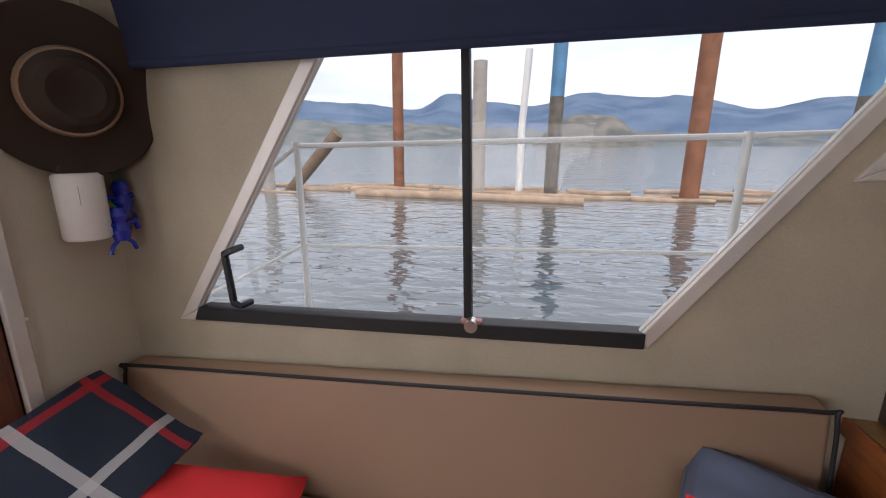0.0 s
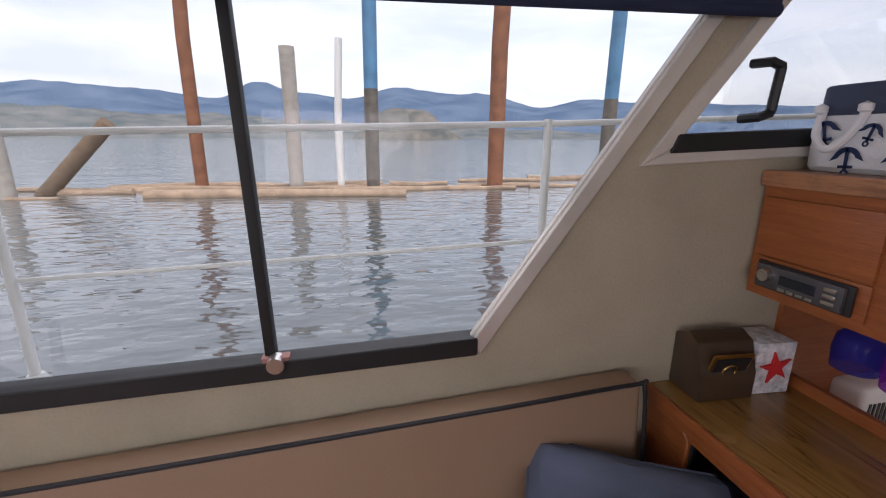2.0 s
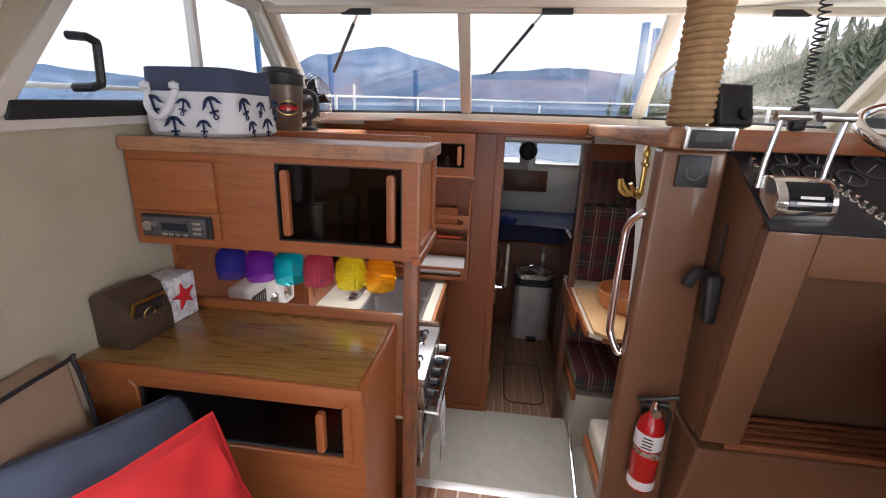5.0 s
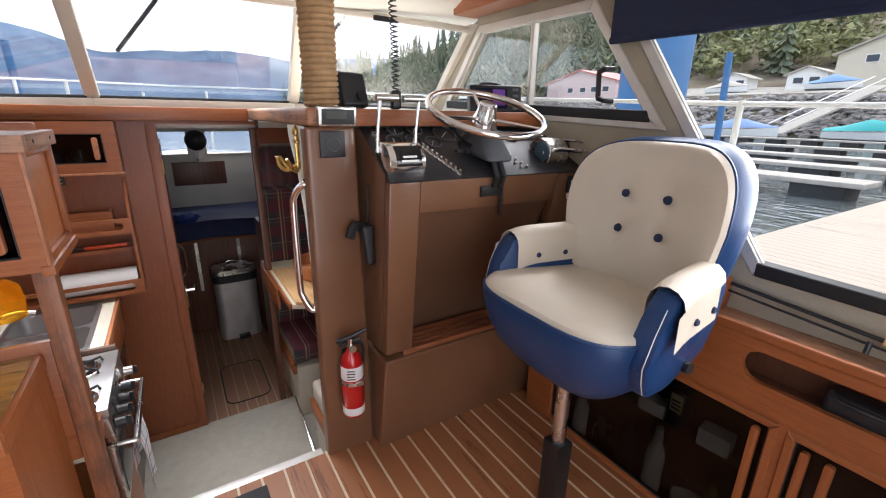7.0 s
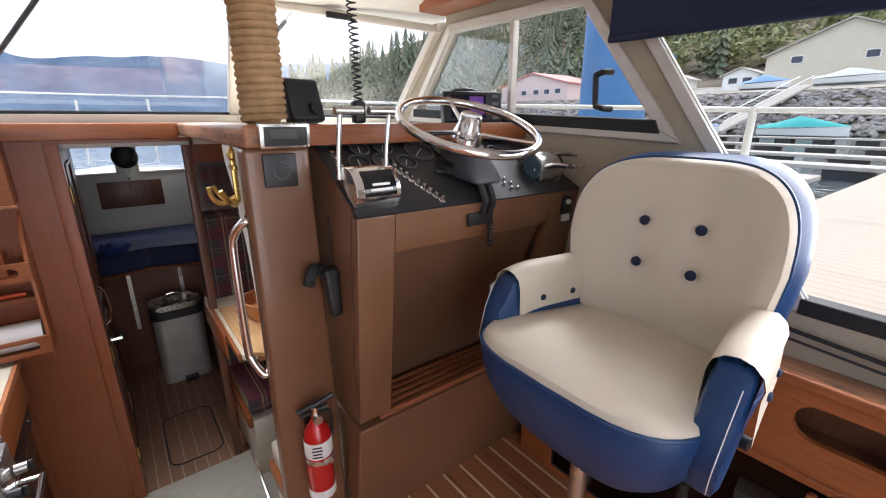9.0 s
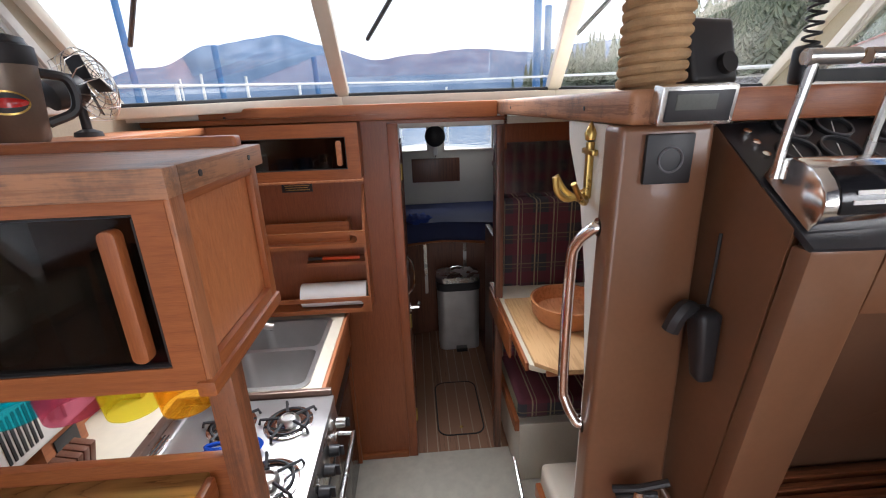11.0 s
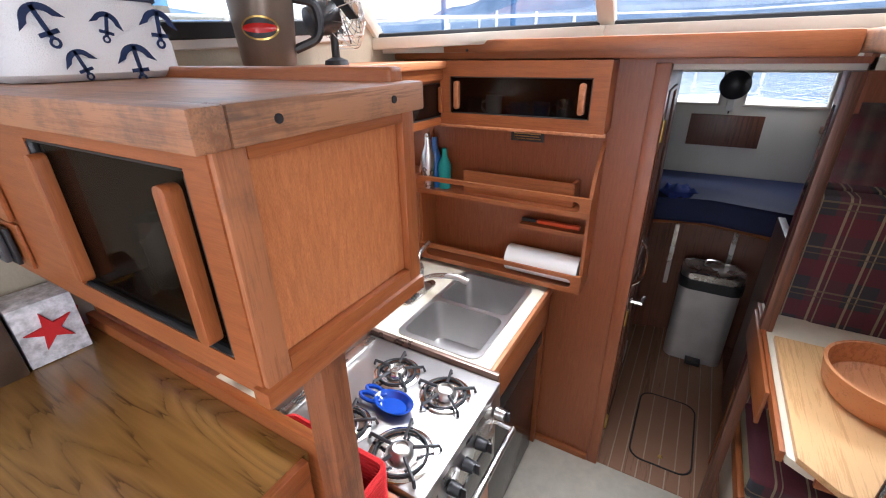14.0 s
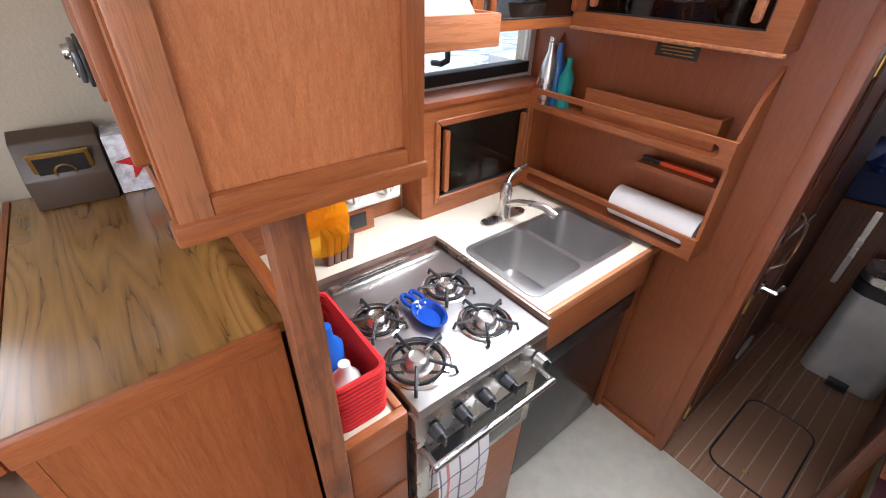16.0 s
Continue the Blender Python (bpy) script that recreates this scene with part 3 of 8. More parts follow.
for k in range(3):
    a, b = Vector(WB[k]), Vector(WB[k + 1])
    setting("windscreen_sill_%d" % (k + 1), hexa(BM(), [p + Vector(o) for o in ((0, 0, -0.05), (0, 0, -0.012)) for p in (a + Vector((-0.035, 0, 0)), a + Vector((0.03, 0, 0)), b + Vector((0.03, 0, 0)), b + Vector((-0.035, 0, 0)))], 0.004), M_cream, "cream sill under the windscreen")

# wipers parked on the windscreen
for t0, t1, k in ((0.45, 0.20, 0), (0.41, 0.15, 1), (0.28, 0.06, 2)):
    a, b, c, d = (Vector(p) for p in (WB[k], WB[k + 1], WT[k + 1], WT[k]))
    up, lo = d.lerp(c, t0) + Vector((0.035, 0, 0.01)), a.lerp(b, t1).lerp(d.lerp(c, t1), 0.42) + Vector((0.035, 0, 0.012))
    w = thing("windscreen_wiper", up, "black windscreen wiper parked across the glass", "wiper", "wipers on the windscreen")
    part("arm", tube(BM(), [up, up.lerp(lo, 0.55)], 0.006, 8), M_steel, w)
    part("blade", tube(BM(), [up.lerp(lo, 0.22), lo], 0.008, 8), M_black, w)

# ceiling with the deep cream cove over the windscreen
bm = box(BM(), -1.16, 1.72, STBD, PORT, 1.84, 1.88)
setting("ceiling", bm, M_ceil, "white vinyl headliner")
bm = prism(BM(), [(1.40, 1.838), (1.88, 1.838), (1.88, 1.735), (1.80, 1.728), (1.60, 1.75), (1.48, 1.80)], lambda u, v, w: (u, w, v), STBD - 0.04, PORT + 0.04)
setting("ceiling_cove", bm, M_ceil, "white moulded cove over the windscreen")
for y0, y1, nm in ((0.80, 0.93, "trim_1"), (-1.36, -1.23, "trim_2")):
    setting(nm, box(BM(), 0.86, 1.62, y0, y1, 1.722, 1.838, 0.006), M_teak_x, "teak cornice above the quarter window")
# aft bulkhead with the cockpit doorway
AFT = -1.12
holes = [[(-0.62, 0.02), (0.66, 0.02), (0.66, 1.78), (-0.62, 1.78)]]
setting("wall_aft", holed(BM(), [(STBD - 0.05, -0.46), (PORT + 0.05, -0.46), (PORT + 0.05, 1.86), (STBD - 0.05, 1.86)], holes, AT_X, AFT - 0.04, AFT), plain("aft_vinyl", (0.50, 0.47, 0.37), 0.7, vary=0.10, scale=4, bump=0.2, fine=160), "greyish cream vinyl aft bulkhead")
# mostly unseen door; its glass is added to let light in
w = thing("door_1", (AFT, 0.0, 0.0), "sliding cockpit door in a white frame, glazed to let light in", "door", "", "structure")
part("door_frame", ring_strip(BM(), holes[0], 0.035, AT_X, AFT - 0.02, AFT + 0.014), M_frame, w)
part("stile", box(BM(), AFT - 0.03, AFT - 0.004, 0.60, 0.66, 0.02, 1.78, 0.004), M_darkwood, w, "dark stained door stile")
part("stile", box(BM(), AFT - 0.03, AFT - 0.004, -0.02, 0.04, 0.02, 1.78, 0.004), M_darkwood, w)
gl = part("pane", box(BM(), AFT - 0.022, AFT - 0.018, -0.62, 0.66, 0.02, 1.78), M_glass, w)
gl.visible_shadow = False
for i, z in enumerate((1.02, 0.92)):
    part("screw", cyl(BM(), (AFT, 0.70 + 0.24 * (1 - i), z), (AFT + 0.004, 0.70 + 0.24 * (1 - i), z), 0.008, 0.006, 10), M_chrome, w)

# blinds of navy canvas along the tops of the big windows
for y, s in ((PORT, 1), (STBD, -1)):
    b = thing("roller_blind", (0, y - s * 0.03, 1.6), "rolled navy canvas blind above the side window", "blind", "navy window blinds")
    yy = y - s * 0.036
    bm = prism(BM(), [(-0.955, 1.492), (0.835, 1.530), (0.835, 1.836), (-1.02, 1.836)], AT_Y, yy - 0.008, yy + 0.008, 0.004)
    part("canvas", bm, M_navy, b)
    part("hem_bar", tube(BM(), [(-0.955, yy, 1.497), (0.835, yy, 1.535)], 0.012, 10), M_navy, b)

# floors
setting("floor", box(BM(), -1.16, 1.195, -1.40, 0.97, -0.05, -0.012), M_darkwood, "dark bed under the teak and holly planks")
setting("galley_floor", box(BM(), 1.10, 2.262, -1.40, 0.97, -0.50, -0.46), M_sole, "pale speckled vinyl galley floor")
setting("fore_floor", box(BM(), 2.262, 4.6, -1.40, 0.97, -0.50, -0.472), M_darkwood, "dark bed under the passage planks")
setting("step_riser", box(BM(), 1.150, 1.190, -0.38, 0.30, -0.46, -0.014), M_cream, "cream riser below the salon floor edge")
bm = box(BM(), 1.175, 1.212, -0.375, 0.262, -0.012, 0.006, 0.003)
setting("floor_nosing", bm, M_frame, "bright metal nosing at the step down")
bm = box(BM(), 0.99, 1.125, -0.155, 0.075, 0.004, 0.016, 0.004)
solo("step_mat", bm, M_rubber, "black rubber mat at the top of the step", "mat")

# ---- the galley bulkhead, its ledge and the passage door ----
BK = 2.26
DOOR = [(-0.40, -0.455), (0.005, -0.455), (0.005, 1.222), (-0.40, 1.222)]
bm = holed(BM(), [(0.0051, -0.46), (PORT, -0.46), (PORT, 1.238), (-0.436, 1.238), (-0.436, 1.222), (0.0051, 1.222)], [], AT_X, BK, BK + 0.03)
setting("wall_forward", bm, M_mahog, "mahogany veneer bulkhead between galley and forward cabin")
setting("door_trim_1", box(BM(), BK, BK + 0.04, -0.4365, -0.402, -0.46, 1.204, 0.004), M_darkwood, "dark mahogany door jamb")
setting("door_trim_2", box(BM(), BK - 0.014, BK + 0.045, 0.005, 0.050, -0.46, 1.225, 0.004), M_mahog, "mahogany door jamb")
setting("baseboard", box(BM(), BK - 0.016, BK, 0.051, 0.34, -0.46, -0.43, 0.003), M_teak_y, "low teak base moulding")
# ledge: across the bulkhead, then aft along the companionway
lg = thing("ledge", (2.2, 0, 1.25), "varnished teak ledge below the windscreen with plugged screws", "ledge", "", "structure")
part("front_board", hexa(BM(), [(2.195, 0.97, 1.238), (2.28, 0.97, 1.238), (2.28, -0.388, 1.238), (2.165, -0.388, 1.238), (2.195, 0.97, 1.300), (2.28, 0.97, 1.300), (2.28, -0.388, 1.300), (2.165, -0.388, 1.300)], 0.010), M_teak_y, lg)
part("side_board", box(BM(), 1.115, 2.30, -0.55, -0.390, 1.247, 1.300, 0.012, 3), M_worn, lg, "sun-bleached teak board above the companionway")
for y in (0.65, 0.02, -0.30):
    screw(lg, (2.185, y, 1.268), (-1, 0, 0))
for x in (1.3, 1.95):
    screw(lg, (x, -0.390, 1.272), (0, 1, 0))
# dash top behind the ledge, up to the glass
setting("dash_top_1", prism(BM(), [(2.20, 0.97), (2.12, 0.99), (2.34, 0.22), (2.34, -0.65), (2.12, -1.41), (1.20, -1.40), (1.20, -0.553), (2.20, -0.553)], AT_Z, 1.262, 1.294), M_cream, "cream moulded dash top")
setting("dash_edge", box(BM(), 1.165, 1.198, -1.398, -0.555, 1.245, 1.300, 0.006), M_teak_y, "teak edge behind the instrument panel")

# passage door, folded open along the port side of the passage
d = thing("door_2", (2.33, 0.02, -0.44), "narrow dark mahogany door standing open into the forward cabin", "door", "", "structure")
part("leaf", box(BM(), 2.312, 2.72, 0.012, 0.034, -0.44, 1.21, 0.004), M_mahog, d)
part("panel_moulding", ring_strip(BM(), [(2.36, -0.36), (2.67, -0.36), (2.67, 0.40), (2.36, 0.40)], -0.018, AT_Y, 0.004, 0.012), M_darkwood, d)
part("panel_moulding", ring_strip(BM(), [(2.36, 0.50), (2.67, 0.50), (2.67, 1.14), (2.36, 1.14)], -0.018, AT_Y, 0.004, 0.012), M_darkwood, d)
for z in (-0.25, 0.30, 1.02):
    part("hinge", cyl(BM(), (2.312, 0.004, z - 0.035), (2.312, 0.004, z + 0.035), 0.008, seg=10), M_brass, d, "brass hinge")
hd = part("door_handle", tube(BM(), [(2.40, 0.014, 0.33), (2.40, -0.035, 0.33), (2.45, -0.042, 0.33)], 0.009, 8), M_chrome, d, "chrome lever handle")
part("rose", cyl(BM(), (2.40, 0.012, 0.33), (2.40, -0.002, 0.33), 0.024, seg=16), M_chrome, hd)
part("grab_bar", tube(BM(), curve_pts([(2.37, 0.008, 0.42), (2.37, -0.02, 0.46), (2.39, -0.02, 0.56), (2.40, 0.008, 0.60)]), 0.006, 8), M_chrome, d)


# ---- the galley ----
def glazed(parent, put, u0, u1, v0, v1, a, depth, sgn, pulls, frame_m):
    """A smoked sliding door pair with wooden pulls in an opening; a is the face, sgn the way into the cupboard."""
    lo, hi = sorted((a + sgn * 0.006, a + sgn * 0.010))
    p = part("sliding_door", prism(BM(), [(u0, v0), (u1, v0), (u1, v1), (u0, v1)], put, lo, hi), M_smoke, parent, "smoked glass sliding door")
    p.visible_shadow = False
    for u in pulls:
        lo, hi = sorted((a - sgn * 0.012, a + sgn * 0.005))
        part("pull", prism(BM(), rounded(u - 0.010, u + 0.010, v0 + 0.015, v1 - 0.015, 0.008, 3), put, lo, hi, 0.003), frame_m, p, "upright wooden pull")
    part("track", ring_strip(BM(), [(u0, v0), (u1, v0), (u1, v1), (u0, v1)], -0.004, put, *sorted((a + sgn * 0.0005, a + sgn * 0.016))), M_black, parent, "black door track")


CB0, CB1, CZ0, CZ1, CY = 0.922, 1.192, 0.960, 1.202, 0.216
c = thing("overhead_cabinet", (1.06, 0.6, CZ0), "teak overhead cabinet with smoked glass doors above the counter", "cabinet")
bm = holed(BM(), [(CY, CZ0), (PORT - 0.004, CZ0), (PORT - 0.004, CZ1), (CY, CZ1)], [[(0.252, 0.992), (0.570, 0.992), (0.570, 1.186), (0.252, 1.186)]], AT_X, CB0, CB0 + 0.018)
part("front", bm, M_teak_y, c)
part("bottom", box(BM(), CB0 + 0.019, CB1, CY, PORT - 0.004, CZ0, CZ0 + 0.015), M_teak_y, c)
part("back", box(BM(), CB1 - 0.015, CB1, CY, PORT - 0.004, CZ0 + 0.016, CZ1), M_teak_y, c)
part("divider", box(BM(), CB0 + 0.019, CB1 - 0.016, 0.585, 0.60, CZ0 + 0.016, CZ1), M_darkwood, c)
part("inner_top", box(BM(), CB0 + 0.019, CB1 - 0.016, CY + 0.02, PORT - 0.004, CZ1 - 0.02, CZ1 - 0.002), M_teak_x, c)
part("side_panel", box(BM(), CB0 + 0.019, CB1 - 0.016, CY + 0.006, CY + 0.018, CZ0 + 0.016, CZ1), M_endpanel, c, "flat-grained teak end panel")
for x0, x1, z0, z1, mt in ((CB0 + 0.002, CB0 + 0.032, CZ0, CZ1, M_worn_z), (CB1 - 0.022, CB1 + 0.002, CZ0, CZ1, M_teak_z), (CB0 + 0.0323, CB1 - 0.0223, CZ0, CZ0 + 0.03, M_teak_x), (CB0 + 0.0323, CB1 - 0.0223, CZ1 - 0.012, CZ1, M_teak_x)):
    part("side_frame", box(BM(), x0, x1, CY - 0.006, CY + 0.0055, z0, z1, 0.002), mt, c, "raised teak frame round the end panel")
part("bottom_rail", box(BM(), CB0 - 0.005, CB1 + 0.004, CY - 0.012, CY + 0.012, CZ0 - 0.010, CZ0 + 0.012, 0.005), M_teak_x, c)
part("radio_flap", box(BM(), CB0 - 0.009, CB0 - 0.001, 0.725, 0.955, 1.055, 1.180, 0.003), M_teak_y, c, "plain teak flap over the stereo")
part("flap_lower", box(BM(), CB0 - 0.006, CB0 - 0.001, 0.725, 0.955, 0.978, 1.050, 0.002), M_teak_y, c)
glazed(c, AT_X, 0.252, 0.570, 0.992, 1.186, CB0, 0.25, 1, (0.278, 0.542), M_teak_z)
tr = part("top_trim", box(BM(), CB0 - 0.016, CB0 + 0.014, CY - 0.016, PORT - 0.004, CZ1 + 0.001, CZ1 + 0.034, 0.003, 2), M_worn_y, c, "thick worn teak fiddle rail")
part("top_trim", box(BM(), CB0 + 0.015, CB1 + 0.012, CY - 0.016, CY + 0.012, CZ1 + 0.001, CZ1 + 0.034, 0.003, 2), M_worn, c, "scratched weathered teak fiddle rail")
part("top_trim", box(BM(), CB1 - 0.016, CB1 + 0.012, CY + 0.013, 0.712, CZ1 + 0.001, CZ1 + 0.050, 0.006, 3), M_teak_y, c)
part("top", box(BM(), CB0 + 0.0145, CB1 - 0.0165, CY + 0.0125, PORT - 0.004, CZ1 + 0.001, CZ1 + 0.0335), M_worn_y, c)
screw(c, (CB0 + 0.06, CY - 0.016, CZ1 + 0.018), (0, -1, 0))
screw(c, (CB1 - 0.05, CY - 0.016, CZ1 + 0.018), (0, -1, 0))
# drinking vessels behind the smoked glass
M_clear = pane("drinking_glass", (0.93, 0.95, 0.95), 1.0)
M_amber = pane("amber_glass", (0.85, 0.55, 0.06), 1.0)
for y, h, r, mt, lb in ((0.50, 0.10, 0.026, M_steel, "brushed steel tumbler"), (0.41, 0.12, 0.028, M_clear, "tall clear drinking glass"), (0.335, 0.15, 0.026, M_clear, "tall clear drinking glass"), (0.285, 0.14, 0.024, M_amber, "amber drinking glass")):
    solo("drinking_glass", lathe(BM(), [(0, 0), (r * 0.8, 0), (r, h), (r * 0.93, h), (r * 0.75, 0.006), (0, 0.006)], pose(1.0, y, CZ0 + 0.0152)), mt, lb + " behind the smoked glass", "glass", "glasses in the overhead cabinet")
# stereo
s = thing("car_stereo", (0.895, 0.84, 1.0), "black and silver car stereo set in the cabinet front", "stereo")
part("bezel", box(BM(), 0.906, 0.9125, 0.742, 0.936, 0.985, 1.044, 0.003), M_black, s)
fp = part("faceplate", box(BM(), 0.896, 0.9055, 0.752, 0.926, 0.990, 1.040, 0.004), plain("stereo_grey", (0.10, 0.10, 0.11), 0.35, 0.4), s)
part("dial", cyl(BM(), (0.898, 0.903, 1.018), (0.884, 0.903, 1.018), 0.015, 0.013, 18), M_steel, fp)
part("display", box(BM(), 0.893, 0.8955, 0.800, 0.872, 1.006, 1.026, 0.001), plain("display", (0.015, 0.02, 0.03), 0.12), fp)
for i in range(3):
    part("button", box(BM(), 0.893, 0.8955, 0.762, 0.786, 0.998 + i * 0.013, 1.006 + i * 0.013, 0.001), M_steel, fp)
for i in range(4):
    part("button", box(BM(), 0.893, 0.8955, 0.80 + i * 0.019, 0.815 + i * 0.019, 0.993, 1.000, 0.001), M_steel, fp)

# glasses hung by their feet under the cabinet
GLASS_Y = ((0.835, (0.10, 0.10, 0.55), "dark blue"), (0.738, (0.35, 0.06, 0.60), "purple"), (0.645, (0.02, 0.55, 0.62), "teal"), (0.552, (0.62, 0.10, 0.17), "rose red"), (0.450, (0.88, 0.72, 0.02), "yellow"), (0.358, (0.95, 0.42, 0.01), "orange"))
for y, col, nm in GLASS_Y:
    mt = tinted_plastic(nm.replace(" ", "_") + "_plastic", col)
    prof = [(0, 0), (0.036, -0.001), (0.036, -0.004), (0.008, -0.010), (0.006, -0.045), (0.012, -0.058), (0.030, -0.063), (0.043, -0.078), (0.047, -0.110), (0.043, -0.152), (0.0412, -0.152), (0.0448, -0.110), (0.041, -0.080), (0.029, -0.066), (0, -0.062)]
    solo("hanging_glass", lathe(BM(), prof, pose(1.105, y, CZ0 - 0.0005), 28), mt, nm + " plastic goblet hung upside down under the cabinet", "glass", "coloured goblets under the cabinet").visible_shadow = False

# the counter with the woodgrain top, aft of the galley
t = thing("counter_cabinet", (0.85, 0.6, 0.0), "teak cabinet with woodgrain laminate top and glazed cubby", "cabinet")
part("worktop", box(BM(), 0.700, 1.012, 0.298, PORT - 0.004, 0.722, 0.742, 0.002), M_lam, t, "brown woodgrain laminate top")
part("edge_strip", box(BM(), 0.686, 0.699, 0.284, PORT - 0.004, 0.705, 0.744, 0.005), M_teak_y, t)
part("edge_strip", box(BM(), 0.70, 1.0005, 0.283, 0.2975, 0.705, 0.745, 0.005), M_teak_x, t)
part("riser", box(BM(), 1.0125, 1.030, 0.268, PORT - 0.004, 0.43, 0.768, 0.004), M_teak_y, t)
bm = holed(BM(), [(0.286, 0.014), (PORT - 0.004, 0.014), (PORT - 0.004, 0.704), (0.286, 0.704)], [[(0.335, 0.550), (0.83, 0.550), (0.83, 0.684), (0.335, 0.684)]], AT_X, 0.703, 0.720)
part("front", bm, M_teak_y, t)
part("cubby_frame", ring_strip(BM(), [(0.335, 0.550), (0.83, 0.550), (0.83, 0.684), (0.335, 0.684)], 0.02, AT_X, 0.696, 0.7028), M_teak_y, t)
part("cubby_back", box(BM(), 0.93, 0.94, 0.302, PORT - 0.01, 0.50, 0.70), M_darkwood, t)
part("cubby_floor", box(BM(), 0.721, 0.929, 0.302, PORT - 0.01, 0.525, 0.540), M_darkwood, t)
part("end_panel", box(BM(), 0.7205, 1.000, 0.2865, 0.300, 0.014, 0.7045), M_teak_z, t, "plain teak end panel")
glazed(t, AT_X, 0.335, 0.83, 0.550, 0.684, 0.703, 0.2, 1, (0.385,), M_teak_z)
pst = solo("corner_post", box(BM(), 1.001, 1.044, 0.226, 0.266, -0.46, 0.9495, 0.005), wood("dark_worn_post", (0.11, 0.040, 0.018), (0.26, 0.095, 0.040), "z", rough=0.42, worn=(0.09, 0.045, 0.03)), "square mahogany post from floor to cabinet", "post")

# galley base unit: side counter, stove, sink run
g = thing("galley_counter", (1.9, 0.6, -0.46), "cream laminate galley counter with teak edges", "counter")
GZ = 0.43
SINK = rounded(1.655, 2.135, 0.335, 0.625, 0.03, 4)
STV = [(1.185, 0.24), (1.605, 0.24), (1.605, 0.71), (1.185, 0.71)]
bm = holed(BM(), [(1.032, 0.268), (1.183, 0.268), (1.183, 0.72), (1.607, 0.72), (1.607, 0.285), (2.205, 0.285), (2.205, PORT - 0.004), (1.032, PORT - 0.004)], [SINK], AT_Z, GZ - 0.025, GZ)
part("worktop", bm, M_counter, g)
part("edge_strip", box(BM(), 1.607, 2.205, 0.270, 0.284, GZ - 0.030, GZ + 0.002, 0.004), M_pale, g)
part("edge_strip", box(BM(), 1.049, 1.183, 0.246, 0.267, GZ - 0.05, GZ + 0.012, 0.004), M_teak_x, g)
part("edge_strip", box(BM(), 1.168, 1.1835, 0.268, 0.50, GZ - 0.03, GZ + 0.012, 0.003), M_teak_y, g)
part("end_strip", box(BM(), 2.2055, 2.240, 0.275, PORT - 0.004, GZ - 0.03, GZ + 0.020, 0.005), M_mahog, g)
dr = part("drawer", box(BM(), 1.62, 2.19, 0.276, 0.292, 0.262, 0.398, 0.004), M_teak_x, g, "teak false drawer front")
part("carcase", box(BM(), 1.61, 1.628, 0.294, 0.90, -0.455, 0.404), M_mahog, g)
part("carcase", box(BM(), 2.218, 2.239, 0.294, 0.90, -0.455, 0.404), M_mahog, g)
dr2 = part("drawer", box(BM(), 1.052, 1.180, 0.252, 0.268, 0.20, 0.372, 0.004), M_teak_x, g)
part("drawer", box(BM(), 1.052, 1.180, 0.252, 0.268, -0.02, 0.190, 0.004), M_teak_x, g)
part("side", box(BM(), 1.166, 1.183, 0.256, 0.90, -0.455, 0.404), M_teak_z, g)
part("base_panel", box(BM(), 1.184, 1.608, 0.262, 0.282, -0.455, 0.050, 0.004), M_teak_x, g, "teak panel below the oven")
part("kick", box(BM(), 1.052, 1.165, 0.30, 0.32, -0.455, -0.03), M_mahog, g)
# double sink
k = thing("double_sink", (1.9, 0.48, GZ), "stainless double bowl sink let into the counter", "sink")
part("rim", holed(BM(), rounded(1.648, 2.142, 0.328, 0.632, 0.035, 4), [rounded(1.668, 1.885, 0.345, 0.615, 0.03, 4), rounded(1.905, 2.122, 0.345, 0.615, 0.03, 4)], AT_Z, GZ + 0.0005, GZ + 0.004), M_sinksteel, k)
for x0, x1 in ((1.668, 1.885), (1.905, 2.122)):
    bm = BM()
    top, low = rounded(x0, x1, 0.345, 0.615, 0.03, 4), rounded(x0 + 0.02, x1 - 0.02, 0.365, 0.595, 0.03, 4)
    A = [bm.verts.new((u, v, GZ + 0.003)) for u, v in top]
    B = [bm.verts.new((u, v, GZ - 0.14)) for u, v in low]
    for i in range(len(A)):
        j = (i + 1) % len(A)
        bm.faces.new([A[i], A[j], B[j], B[i]])
    bm.faces.new(B)
    bw = part("bowl", bm, M_sinksteel, k)
    cx = (x0 + x1) / 2
    part("drain", lathe(BM(), [(0, -0.134), (0.012, -0.135), (0.020, -0.130), (0.030, -0.128), (0.036, -0.1385)], pose(cx, 0.50, GZ)), M_chrome, bw)
f = thing("kitchen_tap", (1.90, 0.70, GZ), "satin steel mixer tap with pull-out spout", "tap")
part("base_plate", prism(BM(), rounded(1.80, 2.00, 0.675, 0.725, 0.024, 4), AT_Z, GZ + 0.0005, GZ + 0.008, 0.002), M_steel, f)
part("body", lathe(BM(), [(0.026, 0), (0.023, 0.02), (0.019, 0.06), (0.022, 0.10), (0.014, 0.125), (0, 0.128)], pose(1.90, 0.70, GZ + 0.008)), M_steel, f)
part("spout", tube(BM(), curve_pts([(1.90, 0.69, GZ + 0.06), (1.915, 0.63, GZ + 0.085), (1.935, 0.56, GZ + 0.09), (1.945, 0.515, GZ + 0.075)]), lambda q: 0.011 + 0.010 * max(0, q - 0.6), 12), M_steel, f)
part("lever", tube(BM(), curve_pts([(1.90, 0.70, GZ + 0.125), (1.94, 0.715, GZ + 0.15), (2.01, 0.72, GZ + 0.165)]), 0.008, 10), M_steel, f)

